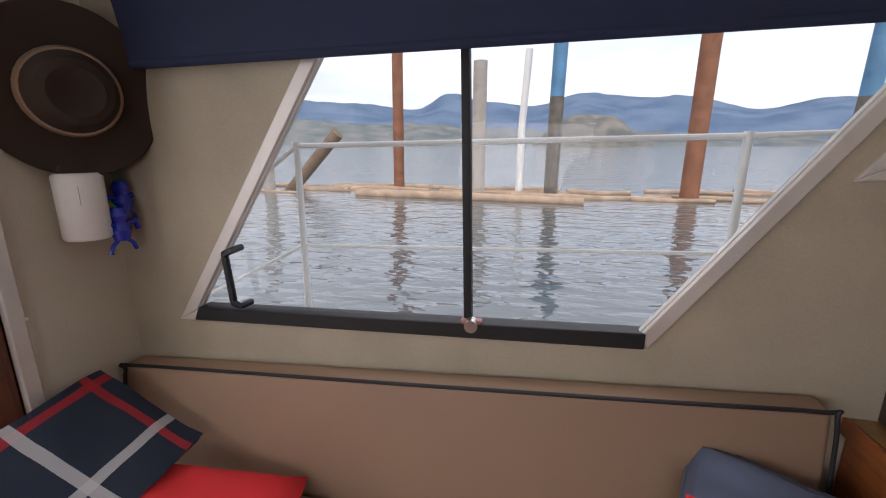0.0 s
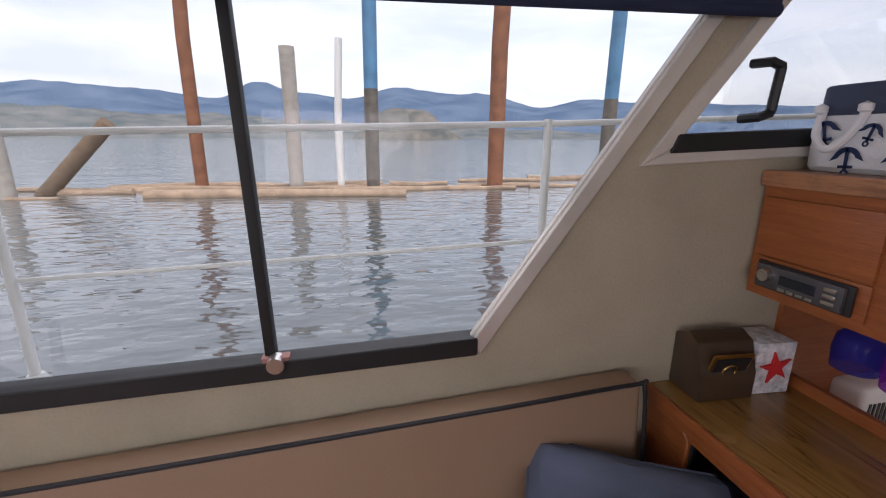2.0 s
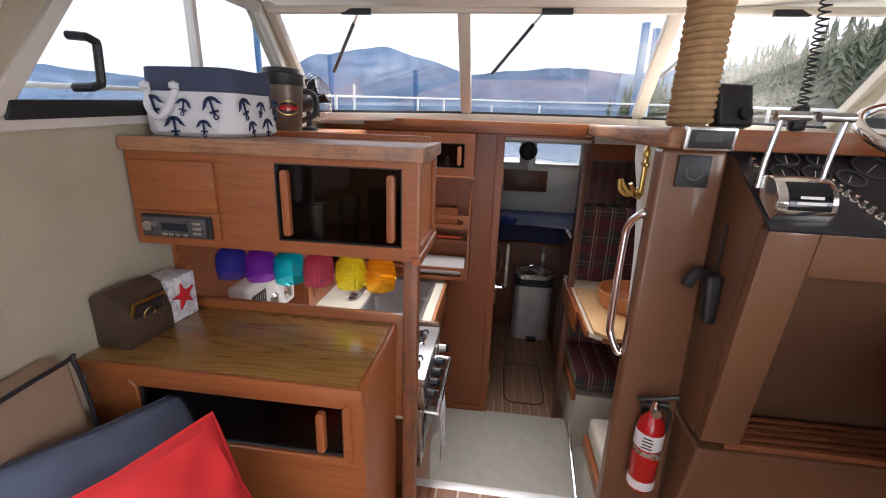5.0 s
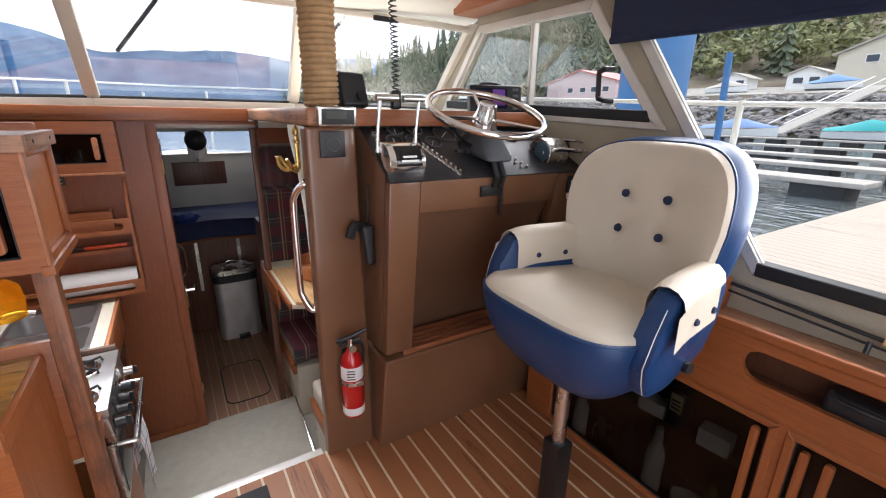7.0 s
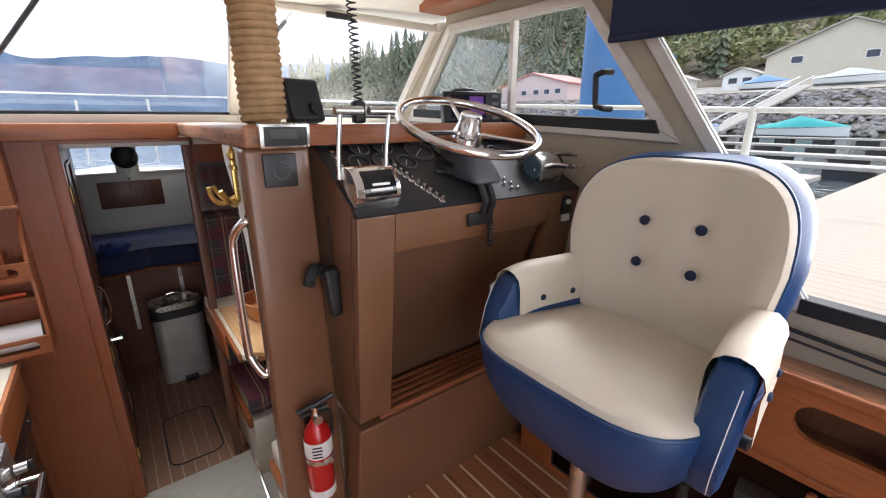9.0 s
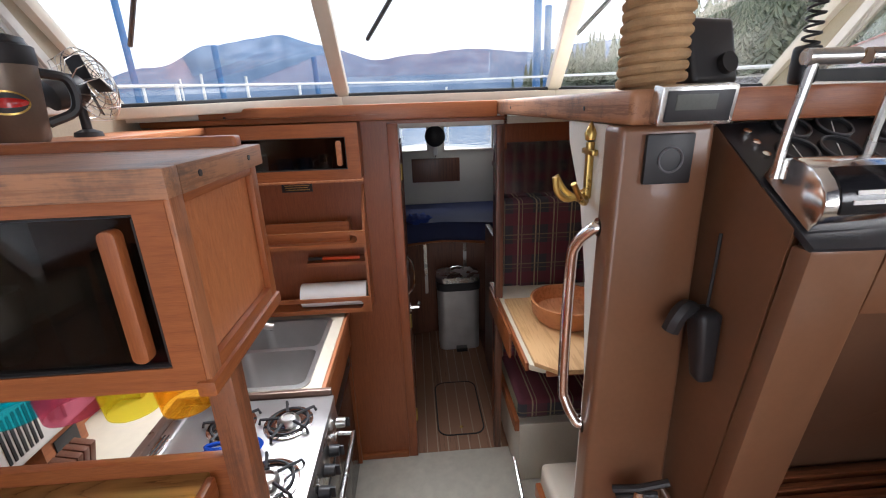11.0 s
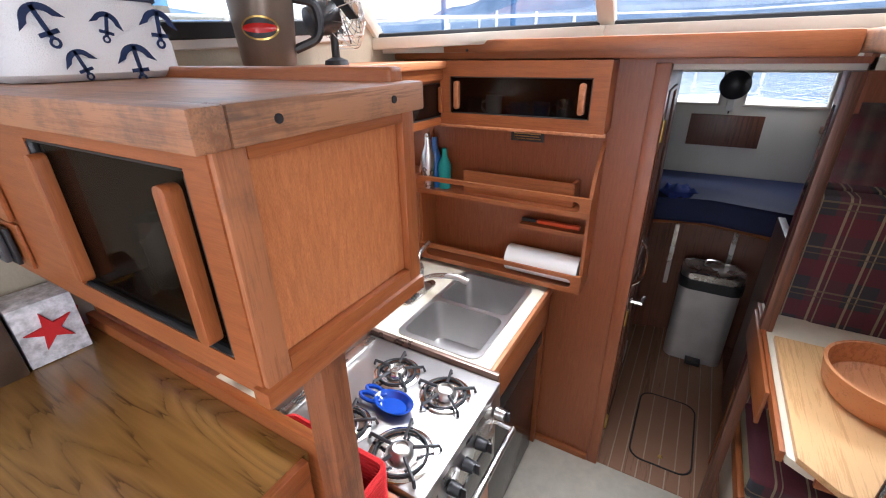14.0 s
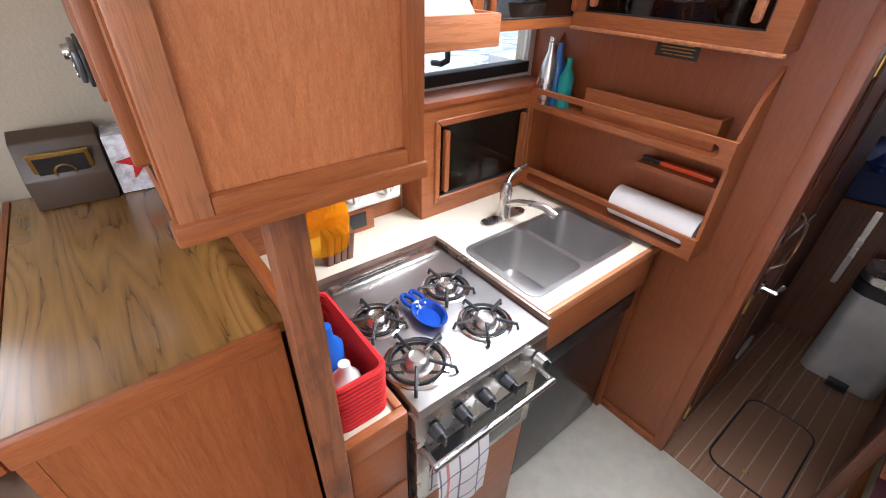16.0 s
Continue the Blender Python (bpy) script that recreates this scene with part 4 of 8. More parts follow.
# gas stove
st = thing("gas_stove", (1.39, 0.45, 0.05), "stainless four-burner gas stove with oven and oven rail", "stove")
SZ = GZ + 0.012
part("cooktop", box(BM(), 1.198, 1.592, 0.232, 0.685, SZ - 0.03, SZ, 0.006), M_sinksteel, st)
part("oven_body", box(BM(), 1.195, 1.595, 0.270, 0.70, 0.058, SZ - 0.031), M_black, st)
part("control_panel", hexa(BM(), [(1.192, 0.228, 0.325), (1.598, 0.228, 0.325), (1.598, 0.268, 0.325), (1.192, 0.268, 0.325), (1.192, 0.236, SZ - 0.032), (1.598, 0.236, SZ - 0.032), (1.598, 0.268, SZ - 0.032), (1.192, 0.268, SZ - 0.032)], 0.003), M_steel, st)
od = part("oven_door", box(BM(), 1.198, 1.592, 0.240, 0.268, 0.068, 0.315, 0.005), M_steel, st, "steel oven door with dark window")
part("oven_window", box(BM(), 1.235, 1.555, 0.236, 0.2398, 0.10, 0.26, 0.002), plain("oven_glass", (0.05, 0.05, 0.05), 0.12), od)
rl = part("oven_handle", tube(BM(), [(1.205, 0.185, 0.300), (1.585, 0.185, 0.300)], 0.009, 10), M_steel, st, "steel towel rail on the oven door")
for x in (1.21, 1.58):
    part("bracket", tube(BM(), [(x, 0.239, 0.305), (x, 0.185, 0.300)], 0.007, 8), M_steel, rl)
for i, x in enumerate((1.235, 1.305, 1.375, 1.445, 1.56)):
    kb = part("knob", lathe(BM(), [(0, 0.028), (0.015, 0.028), (0.017, 0.0), (0.0, 0.0)], pose(x, 0.229, 0.362, 90), 16), M_steel if i == 4 else M_black, st)
    part("grip", box(BM(), x - 0.003, x + 0.003, 0.188, 0.2005, 0.346, 0.378, 0.002), M_black, kb)
part("vent_strip", box(BM(), 1.22, 1.57, 0.645, 0.675, SZ + 0.0005, SZ + 0.012, 0.003), M_steel, st)
for i in range(2):
    part("vent_slot", box(BM(), 1.25, 1.45, 0.652 + i * 0.011, 0.656 + i * 0.011, SZ + 0.0122, SZ + 0.0132), M_black, st)
for x0, x1, y0, y1 in ((1.186, 1.606, 0.688, 0.712), (1.1865, 1.198, 0.40, 0.687), (1.593, 1.608, 0.24, 0.687)):
    part("fiddle", box(BM(), x0, x1, y0, y1, GZ + 0.0005, GZ + 0.030, 0.004), plain("fiddle_bronze", (0.22, 0.15, 0.12), 0.3, 0.7), st, "bronze-toned guard rail")
M_iron = plain("cast_iron", (0.02, 0.02, 0.022), 0.5, vary=0.3, scale=40)
for x, y, r in ((1.268, 0.335, 0.076), (1.475, 0.340, 0.068), (1.265, 0.500, 0.066), (1.480, 0.500, 0.066)):
    bn = part("burner", lathe(BM(), [(r * 0.98, 0.0005), (r, 0.004), (r * 0.94, 0.006), (r * 0.55, 0.002), (r * 0.50, 0.002)], pose(x, y, SZ), 28), M_chrome, st)
    part("burner_cap", lathe(BM(), [(0.030, 0.001), (0.030, 0.012), (0.022, 0.022), (0.018, 0.024), (0.018, 0.018), (0, 0.018)], pose(x, y, SZ), 22), M_steel, bn)
    gr = part("grate", tube(BM(), [(x + r * 0.80 * math.cos(a * math.pi / 12), y + r * 0.80 * math.sin(a * math.pi / 12), SZ + 0.010) for a in range(24)], 0.0035, 6, True), M_iron, st, "black wire pan support")
    for a in range(5):
        an = 2 * math.pi * a / 5 + 0.3
        ca, sa = math.cos(an), math.sin(an)
        part("prong", tube(BM(), [(x + r * 1.20 * ca, y + r * 1.20 * sa, SZ + 0.003), (x + r * 1.14 * ca, y + r * 1.14 * sa, SZ + 0.018), (x + r * 0.36 * ca, y + r * 0.36 * sa, SZ + 0.020)], 0.0042, 6), M_iron, gr)
# spoon rest
M_cobalt = plain("cobalt_glaze", (0.01, 0.05, 0.30), 0.12, coat=0.5, vary=0.2)
sr = thing("spoon_rest", (1.40, 0.46, SZ), "glossy cobalt blue ceramic spoon rest on the stove", "spoon rest")
bm = BM()
m = pose(1.372, 0.430, SZ + 0.003, 0, 0, 88) @ Matrix.Diagonal((1.25, 0.85, 1, 1))
lathe(bm, [(0, 0.004), (0.028, 0.005), (0.040, 0.020), (0.045, 0.021), (0.032, 0.0), (0, 0.0)], m, 24)
part("dish", bm, M_cobalt, sr)
hx = Vector((1.372, 0.430, SZ + 0.016)) + Vector((math.cos(radians(88)), math.sin(radians(88)), 0)) * 0.045
for s in (-1, 1):
    pts = [(hx.x + s * 0.013 + 0.011 * math.cos(a), hx.y + 0.024 + 0.030 * math.sin(a), hx.z) for a in [i * math.pi / 6 for i in range(12)]]
    part("handle_loop", tube(BM(), pts, 0.006, 8, True), M_cobalt, sr)
# small fridge below the sink
fr = thing("fridge", (1.90, 0.6, -0.45), "small black bar fridge under the sink", "fridge")
part("body", box(BM(), 1.665, 2.185, 0.350, 0.84, -0.44, 0.225, 0.006), M_black, fr)
part("door", box(BM(), 1.668, 2.182, 0.300, 0.347, -0.43, 0.150, 0.008), plain("black_gloss", (0.016, 0.016, 0.018), 0.16), fr, "glossy black fridge door")
part("top_trim", box(BM(), 1.668, 2.182, 0.288, 0.347, 0.154, 0.226, 0.010), M_black, fr, "ribbed black plastic grip along the top")
part("badge", box(BM(), 2.11, 2.14, 0.2845, 0.2875, 0.20, 0.208), M_steel, fr)
for x in (1.67, 2.11):
    part("foot", cyl(BM(), (x, 0.40, -0.46), (x, 0.40, -0.438), 0.015, seg=10), M_black, fr)
# towel over the oven rail
bm = BM()
n = 14
for s, z1 in ((-0.012, 0.085), (0.012, 0.17)):
    g2 = []
    for i in range(n + 1):
        row = []
        for j in range(9):
            u = i / n
            x = 1.205 + 0.150 * u
            q = j / 8
            z = 0.315 - (0.315 - z1 - 0.018 * math.sin(4 * u)) * q
            row.append(bm.verts.new((x, 0.185 + s * (0.25 + min(1, q * 3)) + 0.005 * math.sin(9 * u + s * 90) * q, z if j else 0.313)))
        g2.append(row)
    for i in range(n):
        for j in range(8):
            bm.faces.new([g2[i][j], g2[i + 1][j], g2[i + 1][j + 1], g2[i][j + 1]])
ed = list(bm.faces)
bmesh.ops.solidify(bm, geom=ed, thickness=0.003)
solo("tea_towel", bm, M_towel, "white checked tea towel hung over the oven rail", "towel")
# red woven basket on the side counter
bk = thing("basket", (1.11, 0.38, GZ), "red woven basket with bottles on the counter", "basket")
bm = BM()
rows = 11
for i in range(rows):
    z = GZ + 0.006 + i * 0.0115
    e = 0.004 * (i / rows)
    tube(bm, [(u, v, z) for u, v in rounded(1.056 - e, 1.162 + e * 0.2, 0.288 - e, 0.545 + e, 0.02, 3)], 0.0068, 6, True)
part("weave", bm, M_redcloth, bk)
part("bottom", box(BM(), 1.060, 1.158, 0.295, 0.54, GZ + 0.001, GZ + 0.008), M_redcloth, bk)
for y, h, r, mt, lb in ((0.34, 0.11, 0.028, M_white, "white plastic spray bottle"), (0.41, 0.15, 0.030, plain("blue_bottle", (0.02, 0.12, 0.5), 0.3), "blue plastic bottle"), (0.49, 0.17, 0.024, M_white, "white bottle with steel cap")):
    solo("bottle", lathe(BM(), [(0, 0), (r, 0), (r, h * 0.65), (r * 0.45, h * 0.8), (r * 0.4, h), (0, h)], pose(1.105, y, GZ + 0.0085), 16), mt, lb + " in the red basket", "bottle", "bottles in the basket")

# heater and outlet block on the hull side behind the stove
he = thing("cabin_heater", (1.42, 0.93, 0.62), "white wall heater with two round dials above the counter", "heater")
part("housing", box(BM(), 1.24, 1.60, 0.885, PORT - 0.001, 0.520, 0.70, 0.022, 4), M_white, he)
for x in (1.42, 1.535):
    dl = part("dial", lathe(BM(), [(0, 0.012), (0.026, 0.012), (0.034, 0.0), (0, 0)], pose(x, 0.884, 0.583, 90), 22), M_steel, he)
    part("pointer", box(BM(), x - 0.006, x + 0.006, 0.862, 0.8715, 0.561, 0.605, 0.003), M_white, dl)
for i in range(7):
    part("vent_slot", box(BM(), 1.27 + i * 0.014, 1.277 + i * 0.014, 0.8825, 0.8848, 0.55, 0.66), M_black, he)
ob = thing("outlet_box", (1.44, 0.93, 0.48), "small teak box with a black outlet plate", "outlet")
part("box", box(BM(), 1.365, 1.50, 0.905, PORT - 0.001, GZ + 0.001, 0.518, 0.004), M_teak_x, ob)
part("plate", box(BM(), 1.395, 1.47, 0.900, 0.9045, 0.450, 0.502, 0.002), M_black, ob)
setting("trim_3", box(BM(), 1.032, 1.64, 0.957, 0.969, GZ + 0.001, 0.94), M_teak_x, "teak lining behind the counter")
kn = thing("knife_block", (1.30, 0.80, GZ), "slatted wooden knife block on the counter", "knife block")
for i in range(4):
    part("slat", boxm(BM(), pose(1.285 + i * 0.021, 0.80, GZ + 0.058, 14), 0.018, 0.05, 0.11, 0.003), M_darkwood, kn)
# cutlery cupboard on the hull side
cu = thing("cutlery_cupboard", (1.92, 0.9, GZ), "small teak cupboard with smoked glass doors behind the sink", "cupboard")
bm = holed(BM(), [(1.655, GZ + 0.001), (2.235, GZ + 0.001), (2.235, 0.805), (1.655, 0.805)], [[(1.728, 0.50), (2.135, 0.50), (2.135, 0.745), (1.728, 0.745)]], AT_Y, 0.852, 0.868)
part("front", bm, M_teak_x, cu)
part("side", box(BM(), 1.655, 1.672, 0.869, PORT - 0.001, GZ + 0.001, 0.805), M_teak_z, cu)
part("top", box(BM(), 1.642, 2.238, 0.842, PORT - 0.001, 0.806, 0.826, 0.004), M_mahog, cu)
part("moulding", ring_strip(BM(), [(1.728, 0.50), (2.135, 0.50), (2.135, 0.745), (1.728, 0.745)], 0.022, AT_Y, 0.846, 0.8518), M_teak_x, cu)
glazed(cu, AT_Y, 1.728, 2.135, 0.50, 0.745, 0.852, 0.1, 1, (1.752, 2.112), M_teak_z)
for x, h, r, mt, lb in ((1.83, 0.10, 0.03, M_darkwood, "wooden jar"), (1.93, 0.14, 0.025, M_steel, "steel shaker"), (2.03, 0.11, 0.030, M_white, "white enamel mug")):
    solo("jar", lathe(BM(), [(0, 0), (r, 0), (r, h), (r * 0.9, h), (r * 0.9, 0.01), (0, 0.01)], pose(x, 0.915, GZ + 0.0005), 18), mt, lb + " behind the cupboard's glass", "jar", "jars in the cutlery cupboard")

# port shelf, cupboards under it and the stove hood
SHZ = 1.236
setting("shelf_port", box(BM(), 1.229, 2.193, 0.715, PORT - 0.001, SHZ - 0.024, SHZ, 0.006), M_pale, "varnished teak shelf along the port side")
setting("shelf_apron", box(BM(), 1.229, 2.19, 0.730, 0.745, SHZ - 0.062, SHZ - 0.025), M_teak_x, "teak apron under the shelf")
up = thing("mug_cupboard", (2.0, 0.8, 1.0), "teak wall cupboard with smoked glass doors and mugs", "cupboard", "glazed cupboards in the galley corner")
bm = holed(BM(), [(1.75, 1.018), (2.205, 1.018), (2.205, 1.172), (1.75, 1.172)], [[(1.775, 1.045), (2.175, 1.045), (2.175, 1.165), (1.775, 1.165)]], AT_Y, 0.742, 0.757)
part("front", bm, M_teak_x, up)
part("floor", box(BM(), 1.75, 2.205, 0.758, PORT - 0.001, 1.018, 1.032), M_teak_x, up)
part("side", box(BM(), 1.735, 1.749, 0.742, PORT - 0.001, 1.018, 1.21), M_teak_z, up)
glazed(up, AT_Y, 1.775, 2.175, 1.045, 1.165, 0.742, 0.1, 1, (1.80, 2.155), M_teak_z)
u2 = thing("mug_cupboard", (2.2, 0.45, 1.0), "teak bulkhead cupboard with smoked glass doors and mugs", "cupboard", "glazed cupboards in the galley corner")
bm = holed(BM(), [(0.155, 1.022), (0.741, 1.022), (0.741, 1.236), (0.155, 1.236)], [[(0.205, 1.062), (0.700, 1.062), (0.700, 1.186), (0.205, 1.186)]], AT_X, 2.155, 2.170)
part("front", bm, M_teak_y, u2)
part("floor", box(BM(), 2.171, 2.2595, 0.155, 0.741, 1.022, 1.036), M_teak_y, u2)
part("side", box(BM(), 2.171, 2.2595, 0.155, 0.168, 1.037, 1.236), M_teak_z, u2)
part("moulding", box(BM(), 2.148, 2.172, 0.148, 0.7405, 1.012, 1.0215, 0.003), M_pale, u2)
glazed(u2, AT_X, 0.205, 0.700, 1.062, 1.186, 2.155, 0.1, 1, (0.232, 0.672), M_pale)
M_mugblue = plain("mug_blue", (0.03, 0.05, 0.12), 0.2)
for y, r, h, mt, lb in ((0.63, 0.028, 0.075, M_darkwood, "brown stoneware"), (0.555, 0.030, 0.085, M_white, "white china"), (0.46, 0.032, 0.065, M_mugblue, "dark blue"), (0.38, 0.030, 0.07, M_mugblue, "dark blue"), (0.30, 0.028, 0.08, M_steel, "steel")):
    mg = thing("mug", (2.215, y, 1.037), lb + " mug behind the smoked glass", "mug", "mugs in the bulkhead cupboard")
    part("cup", lathe(BM(), [(0, 0), (r * 0.9, 0), (r, h), (r * 0.9, h), (r * 0.85, 0.006), (0, 0.006)], pose(2.215, y, 1.0365), 18), mt, mg)
    part("handle", tube(BM(), curve_pts([(2.215, y + r, 1.037 + h * 0.8), (2.215, y + r + 0.022, 1.037 + h * 0.6), (2.215, y + r, 1.037 + h * 0.25)]), 0.004, 6), mt, mg)
for i, x in enumerate((2.00, 2.06)):
    solo("bowl_stack", lathe(BM(), [(0, 0), (0.025, 0), (0.04, 0.045), (0.036, 0.045), (0.02, 0.006), (0, 0.006)], pose(x, 0.82, 1.0325), 18), M_white, "white china bowl behind the smoked glass", "bowl", "bowls in the corner cupboard")
hd = thing("stove_hood", (1.45, 0.68, 1.0), "cream slanted stove hood with a teak front board", "hood")
part("front_board", box(BM(), 1.230, 1.712, 0.612, 0.628, 1.008, 1.080, 0.004), M_pale, hd)
part("side_board", box(BM(), 1.700, 1.712, 0.6285, 0.741, 1.008, 1.080, 0.003), M_teak_y, hd)
bm = hexa(BM(), [(1.230, 0.629, 1.012), (1.699, 0.629, 1.012), (1.699, PORT - 0.003, 1.012), (1.230, PORT - 0.003, 1.012), (1.230, 0.722, 1.205), (1.620, 0.722, 1.205), (1.62, PORT - 0.003, 1.205), (1.230, PORT - 0.003, 1.205)], 0.004)
part("hood_shell", bm, M_cream, hd)

# rack with two slotted shelves on the bulkhead
rk = thing("bulkhead_rack", (2.2, 0.5, 0.45), "teak rack with two slotted shelf fronts on the bulkhead", "rack")
RX = 2.135
for z0, z1 in ((0.745, 0.815), (0.452, 0.522)):
    bm = holed(BM(), [(0.160, z0), (0.850, z0), (0.850, z1), (0.160, z1)], [rounded(0.195, 0.815, z0 + 0.019, z1 - 0.016, 0.016, 4)], AT_X, RX, RX + 0.014)
    part("shelf_front", bm, M_teak_y, rk, "teak shelf front with a long slot")
    part("shelf", box(BM(), RX + 0.015, BK - 0.001, 0.172, 0.838, z0 + 0.002, z0 + 0.014), M_mahog, rk)
for y in (0.160, 0.8385):
    prism_pts = [(RX + 0.0145, 0.455), (BK - 0.001, 0.455), (BK - 0.001, 0.985), (RX + 0.05, 0.90), (RX + 0.0145, 0.815)]
    part("side", prism(BM(), prism_pts, AT_Y, y, y + 0.0115), M_teak_z, rk)
part("inner_box", box(BM(), RX + 0.05, RX + 0.06, 0.23, 0.66, 0.76, 0.845), M_teak_y, rk)
part("inner_end", box(BM(), RX + 0.0605, BK - 0.001, 0.23, 0.242, 0.76, 0.845), M_teak_z, rk)
part("small_shelf", box(BM(), RX + 0.04, BK - 0.001, 0.174, 0.42, 0.655, 0.672), M_teak_y, rk)
solo("paper_towel_roll", cyl(BM(), (2.195, 0.18, 0.5185), (2.195, 0.46, 0.5185), 0.052, seg=28), M_paper, "white paper towel roll lying in the rack", "paper roll")
lt = thing("gas_lighter", (2.21, 0.3, 0.68), "orange and black gas lighter on the small shelf", "lighter")
part("body", boxm(BM(), pose(2.21, 0.28, 0.680), 0.02, 0.16, 0.014, 0.004), plain("orange_plastic", (0.8, 0.10, 0.02), 0.4), lt)
part("tip", boxm(BM(), pose(2.21, 0.39, 0.680), 0.014, 0.06, 0.012, 0.003), M_black, lt)
for y, h, mt, lb in ((0.80, 0.20, plain("detergent_blue", (0.02, 0.12, 0.38), 0.3), "blue detergent bottle"), (0.755, 0.16, plain("sponge_teal", (0.02, 0.30, 0.28), 0.8), "teal dish brush and sponge"), (0.825, 0.22, M_steel, "clear spray bottle")):
    solo("bottle", lathe(BM(), [(0, 0), (0.024, 0), (0.026, h * 0.6), (0.012, h * 0.8), (0.010, h), (0, h)], pose(2.20 if y < 0.82 else 2.165, min(y, 0.81), 0.7595), 16), mt, lb + " standing in the rack", "bottle", "bottles in the rack")
pl = solo("notice_plate", box(BM(), BK - 0.004, BK - 0.0005, 0.375, 0.50, 0.962, 1.008, 0.001), M_black, "small black notice plate with pale unreadable lines", "plate")
for i in range(4):
    part("text_bar", box(BM(), BK - 0.0052, BK - 0.0042, 0.386 + 0.006 * (i % 2), 0.488, 0.970 + i * 0.009, 0.973 + i * 0.009), M_brass, pl)


# ---- the salon, port side ----
se = thing("settee", (-0.25, 0.7, 0.0), "tan upholstered port settee with black piping", "settee")
part("base", box(BM(), -1.118, 0.695, 0.42, PORT - 0.004, -0.011, 0.285, 0.006), M_teak_x, se, "teak settee base")
part("seat_cushion", box(BM(), -1.116, 0.684, 0.40, 0.868, 0.286, 0.400, 0.03, 4), M_hidetan, se)
zt = lambda x: 0.700 + 0.092 * (x + 1.1) / 1.74
bm = hexa(BM(), [(-1.112, 0.870, 0.30), (0.640, 0.870, 0.30), (0.640, 0.960, 0.30), (-1.112, 0.960, 0.30), (-1.112, 0.898, zt(-1.1)), (0.625, 0.898, zt(0.64)), (0.625, 0.966, zt(0.64)), (-1.112, 0.966, zt(-1.1))], 0.016, 3)
part("back_cushion", bm, M_hidetan, se)
part("piping", tube(BM(), curve_pts([(-1.105, 0.880, 0.60), (-1.100, 0.893, zt(-1.1) - 0.012), (-1.07, 0.897, zt(-1.05)), (-0.3, 0.894, zt(-0.3) + 0.001), (0.3, 0.894, zt(0.3) + 0.001), (0.60, 0.897, zt(0.6)), (0.628, 0.894, zt(0.6) - 0.012), (0.636, 0.880, 0.60)], 8), 0.0048, 8), M_piping, se)


def seam_line(sx, sy, m, n=12):
    P = []
    for a, b, c, d in ((-1, -1, 1, -1), (1, -1, 1, 1), (1, 1, -1, 1), (-1, 1, -1, -1)):
        for i in range(n):
            u, v = a + (c - a) * i / n, b + (d - b) * i / n
            P.append(m @ Vector((u * sx / 2 * (1 - 0.06 * (1 - abs(v)) * abs(u) ** 3), v * sy / 2 * (1 - 0.06 * (1 - abs(u)) * abs(v) ** 3), 0)))
    return P


for nm, m, sx, sy, sz, mt, lb, sd in (
        ("throw_pillow", pose(0.515, 0.755, 0.552, 47, 4, -26), 0.40, 0.30, 0.16, M_greycloth, "slate grey throw pillow on the settee", 1),
        ("throw_pillow", pose(0.435, 0.585, 0.566, 58, 2, -36) @ pose(0, 0, 0, 0, 0, 10), 0.34, 0.30, 0.12, M_redcloth, "bright red throw pillow on the settee", 5),
        ("throw_pillow", pose(-0.70, 0.60, 0.470, 6, 10, 15), 0.44, 0.42, 0.13, M_redcloth, "bright red throw pillow under the folded throw", 9)):
    p = thing(nm, m.translation, lb, "pillow", "throw pillows on the settee")
    part("cover", pillow(BM(), m, sx, sy, sz, 18, 0.40, 0.03, sd), mt, p)
    part("seam", tube(BM(), seam_line(sx, sy, m), 0.004, 6, True), mt, p)
# folded check throw lying over the red pillow
ex = Vector((0.87, 0.04, -0.46)).normalized()
ez = ex.cross(Vector((-0.18, 0.93, 0.22))).normalized()
ey = ez.cross(ex)
m = Matrix(((ex.x, ey.x, ez.x, -0.945), (ex.y, ey.y, ez.y, 0.625), (ex.z, ey.z, ez.z, 0.630), (0, 0, 0, 1)))
tb = thing("folded_throw", (-1.0, 0.735, 0.6), "folded navy throw with white and red checks", "blanket", "")
for i in range(3):
    bm = BM()
    n = 14
    g = []
    for a in range(n + 1):
        g.append([bm.verts.new(Vector(((2 * a / n - 1) * (0.150 + 0.004 * i), (2 * b / n - 1) * 0.19, 0.018 * i - 0.02 + 0.010 * math.sin(3.0 * a / n + 2) - 0.03 * max(0, abs(2 * b / n - 1) - 0.7) + 0.01 * noise.noise((a * 0.3, b * 0.3, i))))) for b in range(n + 1)])
    for a in range(n):
        for b in range(n):
            bm.faces.new([g[a][b], g[a + 1][b], g[a + 1][b + 1], g[a][b + 1]])
    bmesh.ops.solidify(bm, geom=list(bm.faces), thickness=0.014)
    part("fold", bm, M_throw, tb).matrix_basis = m
# hat on the aft bulkhead
hm = look((-1.045, 0.846, 1.425), (0.2, 0.05, 1.33))
ht = thing("felt_hat", (-1.06, 0.85, 1.41), "brown felt brimmed hat hung on the aft bulkhead", "hat")
hb = hm @ Matrix.Rotation(math.pi, 4, "X")
bm = BM()
n = 40
pr = [(0.072, 0.0), (0.078, 0.002), (0.11, 0.004), (0.155, 0.012), (0.158, 0.006), (0.11, -0.003), (0.074, -0.005)]
R = []
for r, z in pr:
    R.append([bm.verts.new(hb @ Vector((r * 1.14 * math.cos(2 * math.pi * i / n), r * 1.20 * math.sin(2 * math.pi * i / n), z - 0.22 * max(0, r - 0.07) * math.cos(4 * math.pi * i / n) * 0.5))) for i in range(n)])
